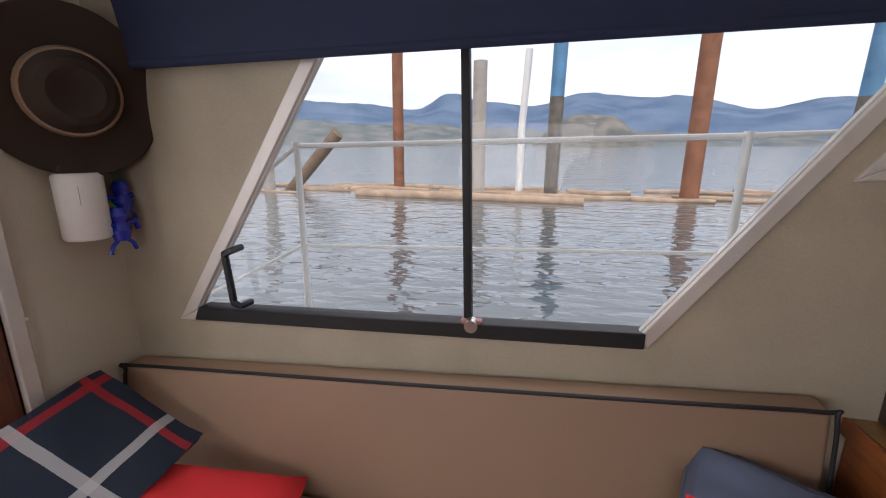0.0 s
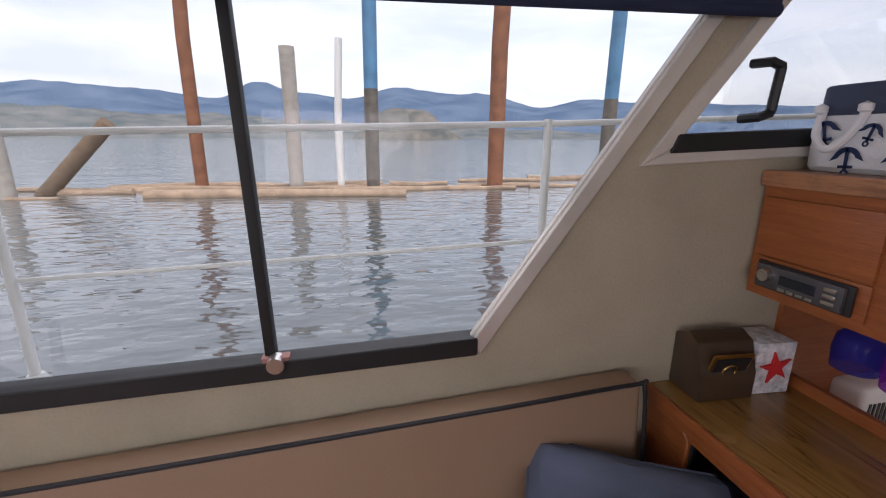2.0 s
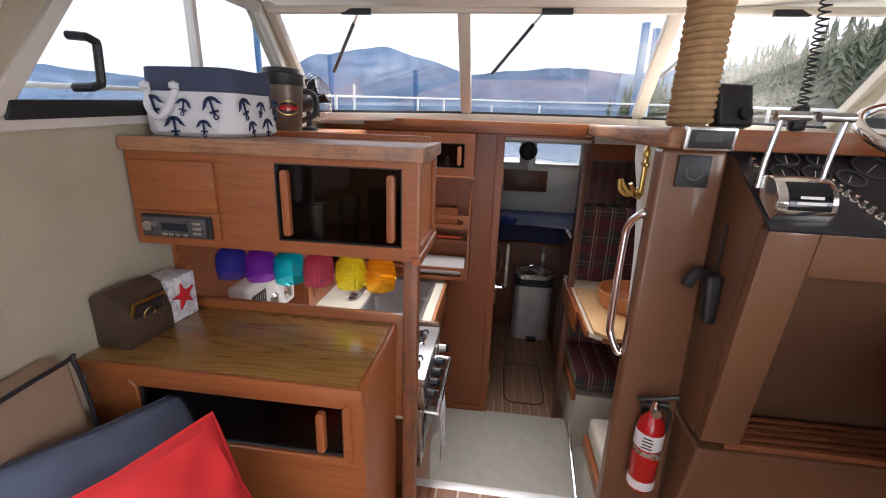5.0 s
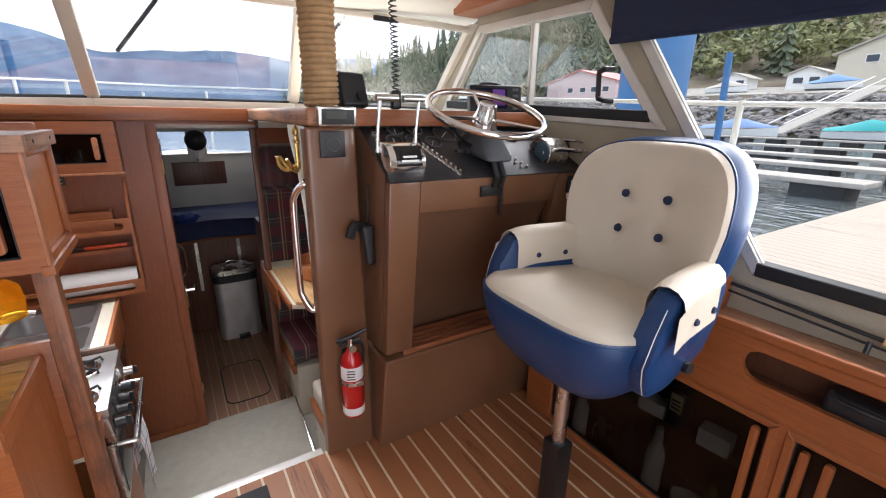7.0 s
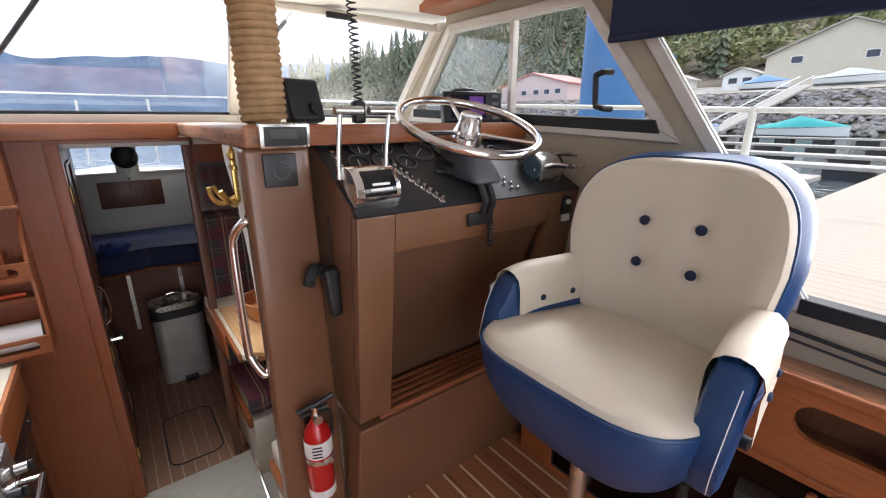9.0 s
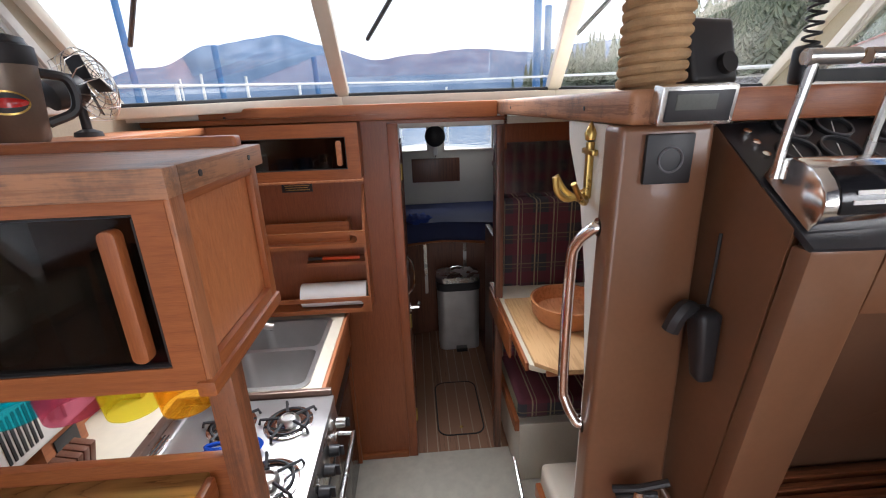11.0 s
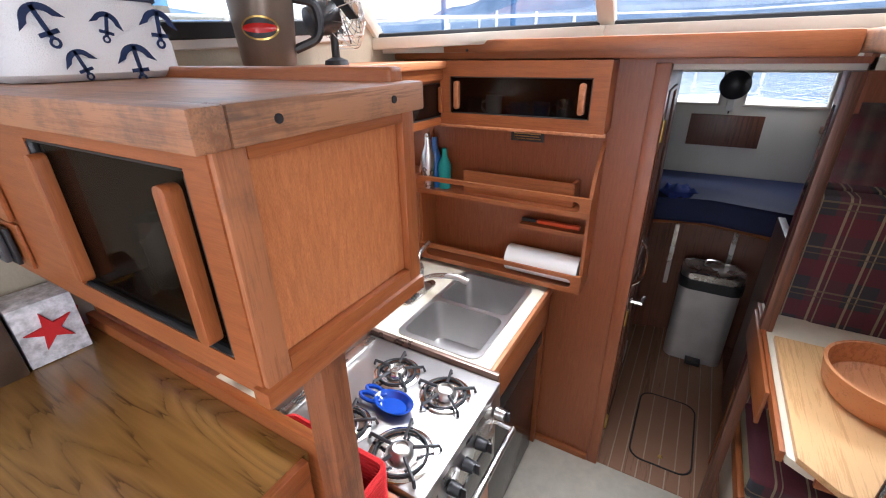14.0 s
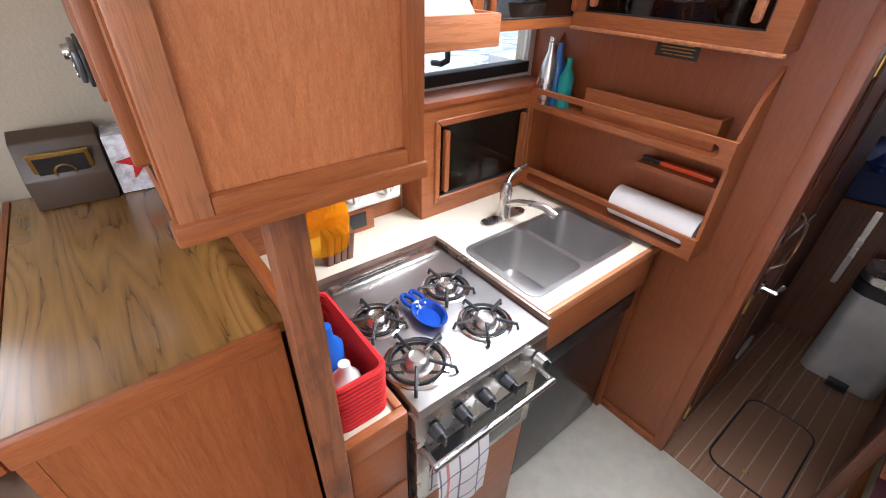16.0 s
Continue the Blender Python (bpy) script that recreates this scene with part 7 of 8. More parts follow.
solo("kettle", lathe(BM(), [(0, 0), (0.032, 0), (0.038, 0.02), (0.034, 0.06), (0.020, 0.075), (0.006, 0.085), (0, 0.086)], pose(0.545, -1.354, 0.300), 20), M_steel, "small polished steel kettle behind the smoked door", "kettle")
solo("white_tub", lathe(BM(), [(0, 0), (0.050, 0), (0.062, 0.07), (0.058, 0.07), (0.047, 0.008), (0, 0.008)], pose(0.28, -1.345, -0.0105) @ Matrix.Diagonal((1, 0.72, 1, 1)), 24), M_white, "white plastic tub on the locker floor", "tub")
bn = thing("binocular_case", (-0.06, -1.345, 0.581), "black binocular case lying in the oval cave", "case")
part("body", box(BM(), -0.18, 0.04, -1.385, -1.318, 0.5805, 0.650, 0.018, 3), M_black, bn)
part("strap", tube(BM(), curve_pts([(-0.17, -1.33, 0.65), (-0.10, -1.315, 0.642), (0.0, -1.315, 0.640), (0.03, -1.33, 0.65)]), 0.006, 6), M_black, bn)
rod = thing("fishing_rod", (0.0, -1.375, 0.79), "dark fishing rod with cork grip along the window", "fishing rod")
part("blank", tube(BM(), [(0.36, -1.382, 0.828), (-0.30, -1.378, 0.775)], 0.0055, 8), M_black, rod)
part("blank", tube(BM(), [(0.36, -1.372, 0.808), (-0.34, -1.366, 0.757)], 0.0035, 8), M_black, rod)
part("cork_grip", tube(BM(), [(-0.02, -1.378, 0.797), (-0.22, -1.374, 0.781)], 0.011, 10), M_maple, rod, "pale cork grip")
part("reel_foot", tube(BM(), [(0.0, -1.366, 0.79), (0.0, -1.355, 0.762)], 0.006, 8), M_black, rod)
wb = thing("rod_holder", (0.335, -1.355, 0.744), "rounded teak rod holder on the locker top", "rod holder")
part("block", prism(BM(), rounded(-1.395, -1.325, 0.7445, 0.850, 0.03, 4), AT_X, 0.318, 0.346, 0.004), M_teak_z, wb)
part("meter", box(BM(), 0.35, 0.42, -1.392, -1.335, 0.7445, 0.84, 0.006), M_black, wb, "black instrument box")


# ---- dinette under the dash ----
DX = 2.50
setting("wall_dinette", box(BM(), DX, DX + 0.03, STBD, -0.437, -0.46, 1.255), M_mahog, "mahogany bulkhead at the head of the dinette")
setting("wall_passage", box(BM(), 2.292, DX, -0.452, -0.437, 1.10, 1.255), M_mahog, "mahogany lintel beside the passage")
setting("wall_dinette_aft", box(BM(), 1.3005, 1.3055, STBD, -0.561, -0.455, 1.246), M_liner, "off-white lining behind the aft dinette seat")
mr = thing("wall_mirror", (DX, -0.65, 0.88), "frameless mirror on the dinette bulkhead", "mirror")
part("mirror_glass", box(BM(), DX - 0.006, DX - 0.001, -1.15, -0.432, 0.835, 1.110), plain("mirror_silver", (0.86, 0.86, 0.86), 0.03, 1.0, vary=0.01), mr)
for nm, x0, x1, bx0, bx1, lb in (("dinette_bench", 2.04, 2.498, 2.395, 2.492, "plaid forward dinette seat on a cream base"), ("dinette_bench", 1.305, 1.70, 1.306, 1.385, "plaid aft dinette seat on a cream base")):
    ds = thing(nm, ((x0 + x1) / 2, -0.9, -0.46), lb, "seat", "dinette seats")
    part("base", box(BM(), x0, x1, STBD + 0.004, -0.478, -0.459, -0.130, 0.006), M_cream, ds, "cream moulded seat base")
    part("edge_trim", box(BM(), x0, x1, -0.4775, -0.455, -0.165, -0.105, 0.005), M_teak_x, ds)
    part("seat_cushion", box(BM(), x0 + 0.004, x1 - 0.004, STBD + 0.006, -0.470, -0.104, 0.000, 0.025, 3), M_ivory if x0 < 2 else M_plaid, ds)
    part("back_cushion", box(BM(), bx0, bx1, STBD + 0.006, -0.428 if x0 > 2 else -0.565, 0.002, 0.850 if x0 > 2 else 1.02, 0.022, 3), M_plaid, ds, "dark red and green plaid back cushion")
dt = thing("dinette_table", (2.0, -0.85, -0.46), "white laminate dinette table with maple flap and wood edge", "table")
part("tabletop", prism(BM(), [(1.690, -1.25), (2.385, -1.25), (2.385, -0.55), (2.470, -0.445), (2.455, -0.420), (1.715, -0.420), (1.690, -0.460)], AT_Z, 0.395, 0.418, 0.003), M_counter, dt, "white laminate tabletop")
part("edge_strip", box(BM(), 1.72, 2.45, -0.4195, -0.406, 0.388, 0.422, 0.004), M_teak_x, dt)
part("edge_strip", box(BM(), 1.676, 1.6895, -1.25, -0.47, 0.388, 0.422, 0.004), M_teak_y, dt)
part("maple_flap", prism(BM(), [(1.640, -1.20), (2.215, -1.20), (2.215, -0.434), (1.70, -0.434), (1.640, -0.50)], AT_Z, 0.4185, 0.436, 0.003), M_maple, dt, "pale maple serving board")
part("drop_leaf", box(BM(), 1.93, 2.40, -0.4055, -0.395, 0.305, 0.418, 0.003), M_teak_x, dt)
part("pedestal", cyl(BM(), (1.93, -0.80, -0.459), (1.93, -0.80, 0.394), 0.035, seg=18), M_black, dt)
part("pedestal_foot", lathe(BM(), [(0, 0), (0.12, 0), (0.12, 0.012), (0.05, 0.04), (0, 0.04)], pose(1.93, -0.80, -0.459), 24), M_black, dt)
solo("wooden_bowl", lathe(BM(), [(0, 0), (0.118, 0), (0.140, 0.03), (0.150, 0.088), (0.141, 0.088), (0.130, 0.03), (0.10, 0.012), (0, 0.012)], pose(2.00, -0.650, 0.4365), 40), M_orangewood, "turned orange-brown wooden bowl on the table", "bowl")
tr = setting("seat_rail", tube(BM(), [(1.62, -0.452, -0.445), (2.03, -0.452, -0.30)], 0.008, 8), M_chrome, "slim chrome trim by the galley floor")

# ---- forward cabin ----
FX = 4.15
setting("wall_fore_port", box(BM(), 2.291, FX, 0.55, 0.58, -0.46, 1.24), M_liner, "off-white lined hull side of the forward cabin")
setting("wall_fore_starboard", box(BM(), 2.531, FX, -1.02, -0.99, -0.46, 1.24), M_liner, "off-white lined hull side of the forward cabin")
holes = [[(-0.165, 0.93), (0.12, 0.93), (0.12, 1.115), (-0.165, 1.115)], [(-0.72, 0.93), (-0.315, 0.93), (-0.315, 1.115), (-0.72, 1.115)]]
setting("wall_bow", holed(BM(), [(-1.02, -0.46), (0.58, -0.46), (0.58, 1.24), (-1.02, 1.24)], holes, AT_X, FX, FX + 0.03), M_liner, "off-white bow bulkhead with two small windows")
for i, hl in enumerate(holes):
    w = thing("window_%d" % (9 + i), (FX, hl[0][0], hl[0][1]), "small bright bow window", "window", "", "structure")
    part("window_frame", ring_strip(BM(), hl, 0.016, AT_X, FX - 0.008, FX + 0.004), M_cream, w)
    gl = part("pane", prism(BM(), hl, AT_X, FX + 0.012, FX + 0.016), M_glass, w)
    gl.visible_shadow = False
setting("ceiling_fore", box(BM(), 2.292, FX + 0.03, -1.02, 0.58, 1.205, 1.235), M_liner, "off-white lined forward cabin roof")
cf = thing("cabin_fan", (FX - 0.05, -0.235, 1.03), "round black cabin fan between the bow windows", "fan")
part("guard", lathe(BM(), [(0, -0.03), (0.05, -0.028), (0.085, 0.0), (0.085, 0.03), (0.05, 0.05), (0, 0.05)], pose(FX - 0.07, -0.235, 1.045, 0, 90, 0), 20), M_black, cf)
part("bracket", box(BM(), FX - 0.05, FX - 0.001, -0.255, -0.215, 0.89, 0.97, 0.005), M_white, cf)
solo("wall_panel", box(BM(), FX - 0.015, FX - 0.001, -0.44, -0.03, 0.66, 0.86, 0.004), M_darkwood, "dark wood locker flap on the bow bulkhead", "panel")
solo("wall_hook", tube(BM(), curve_pts([(FX - 0.002, -0.235, 0.885), (FX - 0.03, -0.235, 0.875), (FX - 0.035, -0.235, 0.90)]), 0.005, 8), M_steel, "small steel hook below the fan", "hook")
solo("side_shelf", box(BM(), 3.55, FX - 0.001, -0.989, -0.72, 0.78, 0.82, 0.006), M_darkwood, "dark wooden side shelf above the berth", "shelf")
bt = thing("v_berth", (3.8, -0.2, -0.46), "bow berth with navy mattress over dark wood lockers", "bed")
bm = prism(BM(), [(3.25, 0.549), (FX - 0.002, 0.549), (FX - 0.002, -0.989), (3.28, -0.989), (3.40, -0.62), (3.52, -0.235), (3.40, 0.16)], AT_Z, 0.335, 0.475, 0.03)
part("mattress", bm, plain("navy_mattress", (0.015, 0.024, 0.085), 0.7, vary=0.3, scale=5, bump=0.3, fine=300), bt)
part("locker", prism(BM(), [(3.30, 0.548), (FX - 0.003, 0.548), (FX - 0.003, -0.988), (3.40, -0.988), (3.50, -0.62), (3.57, -0.235), (3.46, 0.16)], AT_Z, -0.459, 0.300), M_darkwood, bt)
part("fiddle_rail", tube(BM(), curve_pts([(3.27, 0.54, 0.317), (3.42, 0.16, 0.317), (3.54, -0.235, 0.317), (3.42, -0.62, 0.317), (3.30, -0.985, 0.317)]), 0.017, 8), M_teak_y, bt)
for y in (-0.40, -0.10):
    part("rail_post", box(BM(), 3.50, 3.515, y - 0.012, y + 0.012, -0.1, 0.30), M_steel, bt)
solo("blue_cloth", pillow(BM(), pose(3.50, -0.06, 0.500, 0, 12, 20), 0.20, 0.16, 0.06, 12, 0.5, 0.06, 3), plain("royal_blue_cloth", (0.02, 0.05, 0.25), 0.85), "crumpled royal blue cloth on the mattress", "cloth")
bn = thing("pedal_bin", (3.35, -0.325, -0.46), "stainless pedal bin with black rim and bag", "bin")
part("body", prism(BM(), rounded(3.245, 3.455, -0.475, -0.175, 0.05, 5), AT_Z, -0.455, 0.022), plain("satin_steel", (0.62, 0.60, 0.57), 0.45, 0.7), bn)
part("rim", prism(BM(), rounded(3.236, 3.463, -0.484, -0.166, 0.055, 5), AT_Z, 0.023, 0.082, 0.008), M_black, bn, "black plastic rim with bag overhang")
part("lid", prism(BM(), rounded(3.242, 3.458, -0.478, -0.172, 0.05, 5), AT_Z, 0.083, 0.122, 0.012), M_steel, bn)
part("handle", tube(BM(), curve_pts([(3.40, -0.375, 0.122), (3.40, -0.36, 0.15), (3.40, -0.29, 0.15), (3.40, -0.275, 0.122)]), 0.006, 8), M_chrome, bn)
part("pedal", box(BM(), 3.195, 3.244, -0.375, -0.295, -0.450, -0.420, 0.006), M_black, bn)
solo("floor_vent", box(BM(), 2.98, 3.10, 0.02, 0.032, -0.42, -0.33, 0.003), M_white, "white vent panel low beside the passage door", "vent")
setting("passage_panel", box(BM(), 2.73, 3.42, 0.034, 0.06, -0.455, 1.2, 0.003), M_darkwood, "dark mahogany partition along the passage")
setting("passage_side", box(BM(), 2.532, 3.1, -0.52, -0.49, -0.455, 0.55, 0.003), M_darkwood, "dark mahogany partition along the passage")

# ---- planked floors ----
fl = bpy.data.objects["floor"]
PITCH = 0.080
mesh_cache = {}


def piece(name, sx, sy, sz, at, material, parent, bevel=0.0015):
    """A board that shares its mesh with all boards of the same size."""
    key = (name, round(sx, 3), round(sy, 3), round(sz, 3), material.name)
    if key not in mesh_cache:
        bm = boxm(BM(), Matrix(), sx, sy, sz, bevel, 1)
        bmesh.ops.recalc_face_normals(bm, faces=bm.faces)
        me = bpy.data.meshes.new(name)
        bm.to_mesh(me)
        bm.free()
        me.materials.append(material)
        mesh_cache[key] = me
    ob = new(name, mesh_cache[key])
    ob.location = at
    ob.parent = parent
    return ob


y = -1.345
k = 0
while y < 0.40:
    cut = (-0.55, 0.10, -0.25, 0.42)[k % 4]
    for x0, x1 in ((-1.116, cut), (cut, 1.185)):
        piece("plank", x1 - x0 - 0.001, PITCH - 0.009, 0.016, ((x0 + x1) / 2, y + PITCH / 2, -0.004), M_plank, fl)
    piece("holly_strip", 2.30, 0.0085, 0.0162, (0.035, y + PITCH, -0.0041), M_holly, fl, 0.0005)
    y += PITCH
    k += 1
fs = bpy.data.objects["fore_floor"]
y = -0.50
M_holly2 = wood("old_holly", (0.36, 0.26, 0.18), (0.52, 0.40, 0.28), "x", rough=0.5)
while y < 0.02:
    piece("plank", 1.30, 0.052, 0.011, (2.915, y + 0.028, -0.4665), M_solep, fs)
    piece("holly_strip", 1.30, 0.005, 0.0112, (2.915, y + 0.0565, -0.4666), M_holly2, fs, 0.0005)
    y += 0.057
ht = thing("floor_hatch", (2.61, -0.24, -0.461), "planked floor hatch with rounded dark seam and finger ring", "hatch")
lp = rounded(2.375, 2.850, -0.372, -0.112, 0.06, 6)
part("seam", tube(BM(), [(u, v, -0.4605) for u, v in lp], 0.0045, 6, True), M_black, ht)
part("cover", prism(BM(), rounded(2.379, 2.846, -0.368, -0.116, 0.057, 6), AT_Z, -0.4608, -0.4585), M_solep, ht)
for i in range(3):
    part("inlay_strip", box(BM(), 2.382, 2.843, -0.310 + 0.065 * i, -0.305 + 0.065 * i, -0.4584, -0.4578), M_holly2, ht)
part("ring_pull", lathe(BM(), [(0.010, 0), (0.010, 0.003), (0.004, 0.004), (0, 0.002)], pose(2.43, -0.243, -0.4582), 14), M_brass, ht)


# ---- outside: hull, water, shore ----
WZ = -0.35
M_hull = plain("white_hull", (0.74, 0.75, 0.75), 0.3, vary=0.05, scale=2)
hullp = [(-3.2, 1.28), (2.2, 1.34), (3.6, 1.16), (4.9, 0.62), (5.75, YC)]
mirror_y = lambda p: (p[0], 2 * YC - p[1])
outline = hullp + [mirror_y(p) for p in hullp[-2::-1]]
setting("side_deck_port", prism(BM(), [(-3.2, 1.021), (2.34, 1.021), (2.34, 1.34), (-3.2, 1.30)], AT_Z, 0.66, 0.70), M_hull, "white side deck")
setting("side_deck_starboard", prism(BM(), [(-3.2, 2 * YC - 1.021), (2.34, 2 * YC - 1.021), (2.34, 2 * YC - 1.34), (-3.2, 2 * YC - 1.30)], AT_Z, 0.66, 0.70), M_hull, "white side deck")
setting("foredeck", prism(BM(), [(2.37, 0.97), (3.6, 0.80), (4.19, 0.62), (4.19, 2 * YC - 0.62), (3.6, 2 * YC - 0.80), (2.37, 2 * YC - 0.97)], AT_Z, 1.237, 1.262), M_hull, "white foredeck")
bm = BM()
top = [bm.verts.new((x, y, 0.66 if x < 2.3 else 0.86)) for x, y in outline]
low = [bm.verts.new((x * 0.97, YC + (y - YC) * 0.93, WZ - 0.1)) for x, y in outline]
for i in range(len(top) - 1):
    bm.faces.new([top[i], top[i + 1], low[i + 1], low[i]])
setting("hull", bm, M_hull, "white boat hull")
setting("bow_deck", prism(BM(), [(2.35, 1.30), (3.6, 1.12), (4.9, 0.58), (5.68, YC), (4.9, 2 * YC - 0.58), (3.6, 2 * YC - 1.12), (2.35, 2 * YC - 1.30), (2.35, 2 * YC - 1.05), (4.2, 2 * YC - 0.85), (4.2, 0.85), (2.35, 1.05)], AT_Z, 0.80, 0.84), M_hull, "white bow deck")
for s_, nm_ in ((1, "trunk_port"), (-1, "trunk_starboard")):
    yy_ = (lambda v: v) if s_ > 0 else (lambda v: 2 * YC - v)
    setting(nm_, hexa(BM(), [(2.36, yy_(1.02), 0.841), (4.2, yy_(0.84), 0.841), (4.2, yy_(0.80), 0.841), (2.36, yy_(0.98), 0.841), (2.36, yy_(0.98), 1.236), (4.2, yy_(0.66), 1.236), (4.2, yy_(0.62), 1.236), (2.36, yy_(0.94), 1.236)]), M_hull, "white cabin trunk side")
M_rail = plain("white_rail", (0.82, 0.82, 0.80), 0.3, vary=0.04)
for s, nm in ((1, "port"), (-1, "starboard")):
    ry = lambda v: v if s > 0 else 2 * YC - v
    r = thing("deck_rail", (-0.75, ry(1.30), 0.7), "white painted deck rail with two bars", "railing", "deck rails")
    base = [(-1.45, 1.28, 0.72), (-1.15, 1.29, 1.02), (-0.75, 1.30, 1.305), (0.555, 1.30, 1.337), (2.3, 1.33, 1.40), (3.6, 1.14, 1.46), (4.9, 0.60, 1.52), (5.75, YC, 1.55)]
    part("top_bar", tube(BM(), [(x, ry(y), z) for x, y, z in (base if s > 0 else [(-3.0, 1.28, 1.27)] + base[2:])], 0.0085, 8), M_rail, r)
    if s > 0:
        part("lower_bar", tube(BM(), [(x, ry(y), z) for x, y, z in ((-1.24, 1.29, 0.72), (-0.75, 1.30, 0.975), (0.555, 1.30, 1.015), (2.3, 1.33, 1.09), (3.6, 1.14, 1.33))], 0.0065, 8), M_rail, r)
    for x, y, z, z0 in ((-0.75 if s > 0 else -1.9, 1.30, 1.305 if s > 0 else 1.278, 0.701), (0.555, 1.30, 1.337, 0.701), (1.75, 1.32, 1.38, 0.701), (3.0, 1.20, 1.43, 0.9), (4.3, 0.86, 1.49, 1.1)):
        p = part("stanchion", cyl(BM(), (x, ry(y), z0), (x - 0.0, ry(y), z + 0.012), 0.0115, seg=10), M_rail, r)
        part("foot", lathe(BM(), [(0.032, 0), (0.032, 0.012), (0.018, 0.035), (0, 0.035)], pose(x, ry(y), z0 - 0.001), 12), M_rail, p)

# water
m, n, l, b = base_mat("lake_water")
b.inputs["Base Color"].default_value = (0.10, 0.115, 0.118, 1)
b.inputs["Roughness"].default_value = 0.02
b.inputs["IOR"].default_value = 1.6
b.inputs["Specular IOR Level"].default_value = 0.9
tc, mp = n.new("ShaderNodeTexCoord"), n.new("ShaderNodeMapping")
mp.inputs["Scale"].default_value = (0.8, 1.6, 1)
a1, a2 = n.new("ShaderNodeTexNoise"), n.new("ShaderNodeTexNoise")
a1.inputs["Scale"].default_value, a1.inputs["Detail"].default_value = 2.3, 2
a2.inputs["Scale"].default_value, a2.inputs["Detail"].default_value = 0.35, 2
l.new(tc.outputs["Object"], mp.inputs[0]), l.new(mp.outputs[0], a1.inputs["Vector"]), l.new(mp.outputs[0], a2.inputs["Vector"])
ad = n.new("ShaderNodeMath")
ad.operation = "ADD"
l.new(a1.outputs[0], ad.inputs[0]), l.new(a2.outputs[0], ad.inputs[1])
bp = n.new("ShaderNodeBump")
bp.inputs["Strength"].default_value, bp.inputs["Distance"].default_value = 0.55, 0.085
l.new(ad.outputs[0], bp.inputs["Height"]), l.new(bp.outputs[0], b.inputs["Normal"])
M_water = m
bm = BM()
for x0, x1, y0, y1 in ((-2500, -2.9, -2500, 2500), (4.6, 2500, -2500, 2500), (-2.9, 4.6, -2500, -1.42), (-2.9, 4.6, 0.99, 2500)):
    faces_of(bm, [(x0, y0, WZ), (x1, y0, WZ), (x1, y1, WZ), (x0, y1, WZ)], [(0, 1, 2, 3)])
setting("water", bm, M_water, "rippled grey lake water reaching the far shore")

# far hills: ridges with folds, by bearing from +y towards +x and slope above eye level
RIDGE = [(-75, 0.09), (-50, 0.10), (-36, 0.075), (-29, 0.087), (-22, 0.084), (-15, 0.074), (-10.5, 0.105), (-5, 0.088), (0, 0.080), (6, 0.104), (12, 0.092), (17, 0.090), (24, 0.064), (29, 0.078), (35, 0.07), (45, 0.06), (56, 0.055), (62, 0.085), (68, 0.122), (75, 0.142), (80, 0.125), (86, 0.098), (92, 0.106), (97, 0.114), (104, 0.10), (112, 0.11), (125, 0.12)]


def ridge_slope(a):
    for (a0, s0), (a1, s1) in zip(RIDGE, RIDGE[1:]):
        if a0 <= a <= a1:
            t = (a - a0) / (a1 - a0)
            t = t * t * (3 - 2 * t)
            return s0 + (s1 - s0) * t
    return 0.1


def hill_mat(name, lo, hi, scale, snow=0.0):
    m, n, l, b = base_mat(name)
    tc, nz = n.new("ShaderNodeTexCoord"), n.new("ShaderNodeTexNoise")
    nz.inputs["Scale"].default_value, nz.inputs["Detail"].default_value = scale, 8
    l.new(tc.outputs["Object"], nz.inputs["Vector"])
    r = ramp(n, [(0.35, lo), (0.65, hi)])
    l.new(nz.outputs[0], r.inputs[0]), l.new(r.outputs[0], b.inputs["Base Color"])
    b.inputs["Roughness"].default_value, b.inputs["Specular IOR Level"].default_value = 1.0, 0.0
    return m


# the blue is distance haze mixed into the hills' base colour
M_far = hill_mat("haze_tinted_hills", (0.10, 0.15, 0.235), (0.16, 0.215, 0.30), 0.012)
bm = BM()
rows = []
for i in range(0, 401):
    a = -75 + 0.5 * i
    s = ridge_slope(a)
    col = []
    for j in range(13):
        q = j / 12
        d = 900 + 500 * q + 60 * noise.noise((a * 0.15, q * 3, 2.0))
        z = WZ + (s * 1400 + 1.6) * (q ** 0.85) * (1 + (0.10 * noise.noise((a * 0.3, q * 2.5, 0.0)) + 0.05 * noise.noise((a * 0.9, q * 5, 4.0))) * (1.0 if j < 12 else 0.35))
        col.append(bm.verts.new((d * math.sin(radians(a)), d * math.cos(radians(a)), z)))
    rows.append(col)
for A, B in zip(rows, rows[1:]):
    for j in range(12):
        bm.faces.new([A[j], B[j], B[j + 1], A[j + 1]])
tagged(solo("backdrop_hills", bm, M_far, "wooded hills across the lake, haze put into their blue colour", "hills"), kind="structure")
# lower wooded shore in front of the port hills
bm = BM()
rows = []
for i in range(0, 221):
    a = -75 + 0.5 * i
    s = max(0.004, 0.052 - 0.00062 * abs(a + 32) + 0.010 * noise.noise((a * 0.11, 1.0, 7.0)) + 0.003 * noise.noise((a * 0.7, 3.0, 7.0)))
    col = []
    for j in range(7):
        q = j / 6
        d = 700 + 120 * q
        col.append(bm.verts.new((d * math.sin(radians(a)), d * math.cos(radians(a)), WZ + s * 820 * q ** 0.8 * (1 + 0.10 * noise.noise((a * 0.6, q * 4, 1.0))))))
    rows.append(col)
for A, B in zip(rows, rows[1:]):
    for j in range(6):
        bm.faces.new([A[j], B[j], B[j + 1], A[j + 1]])
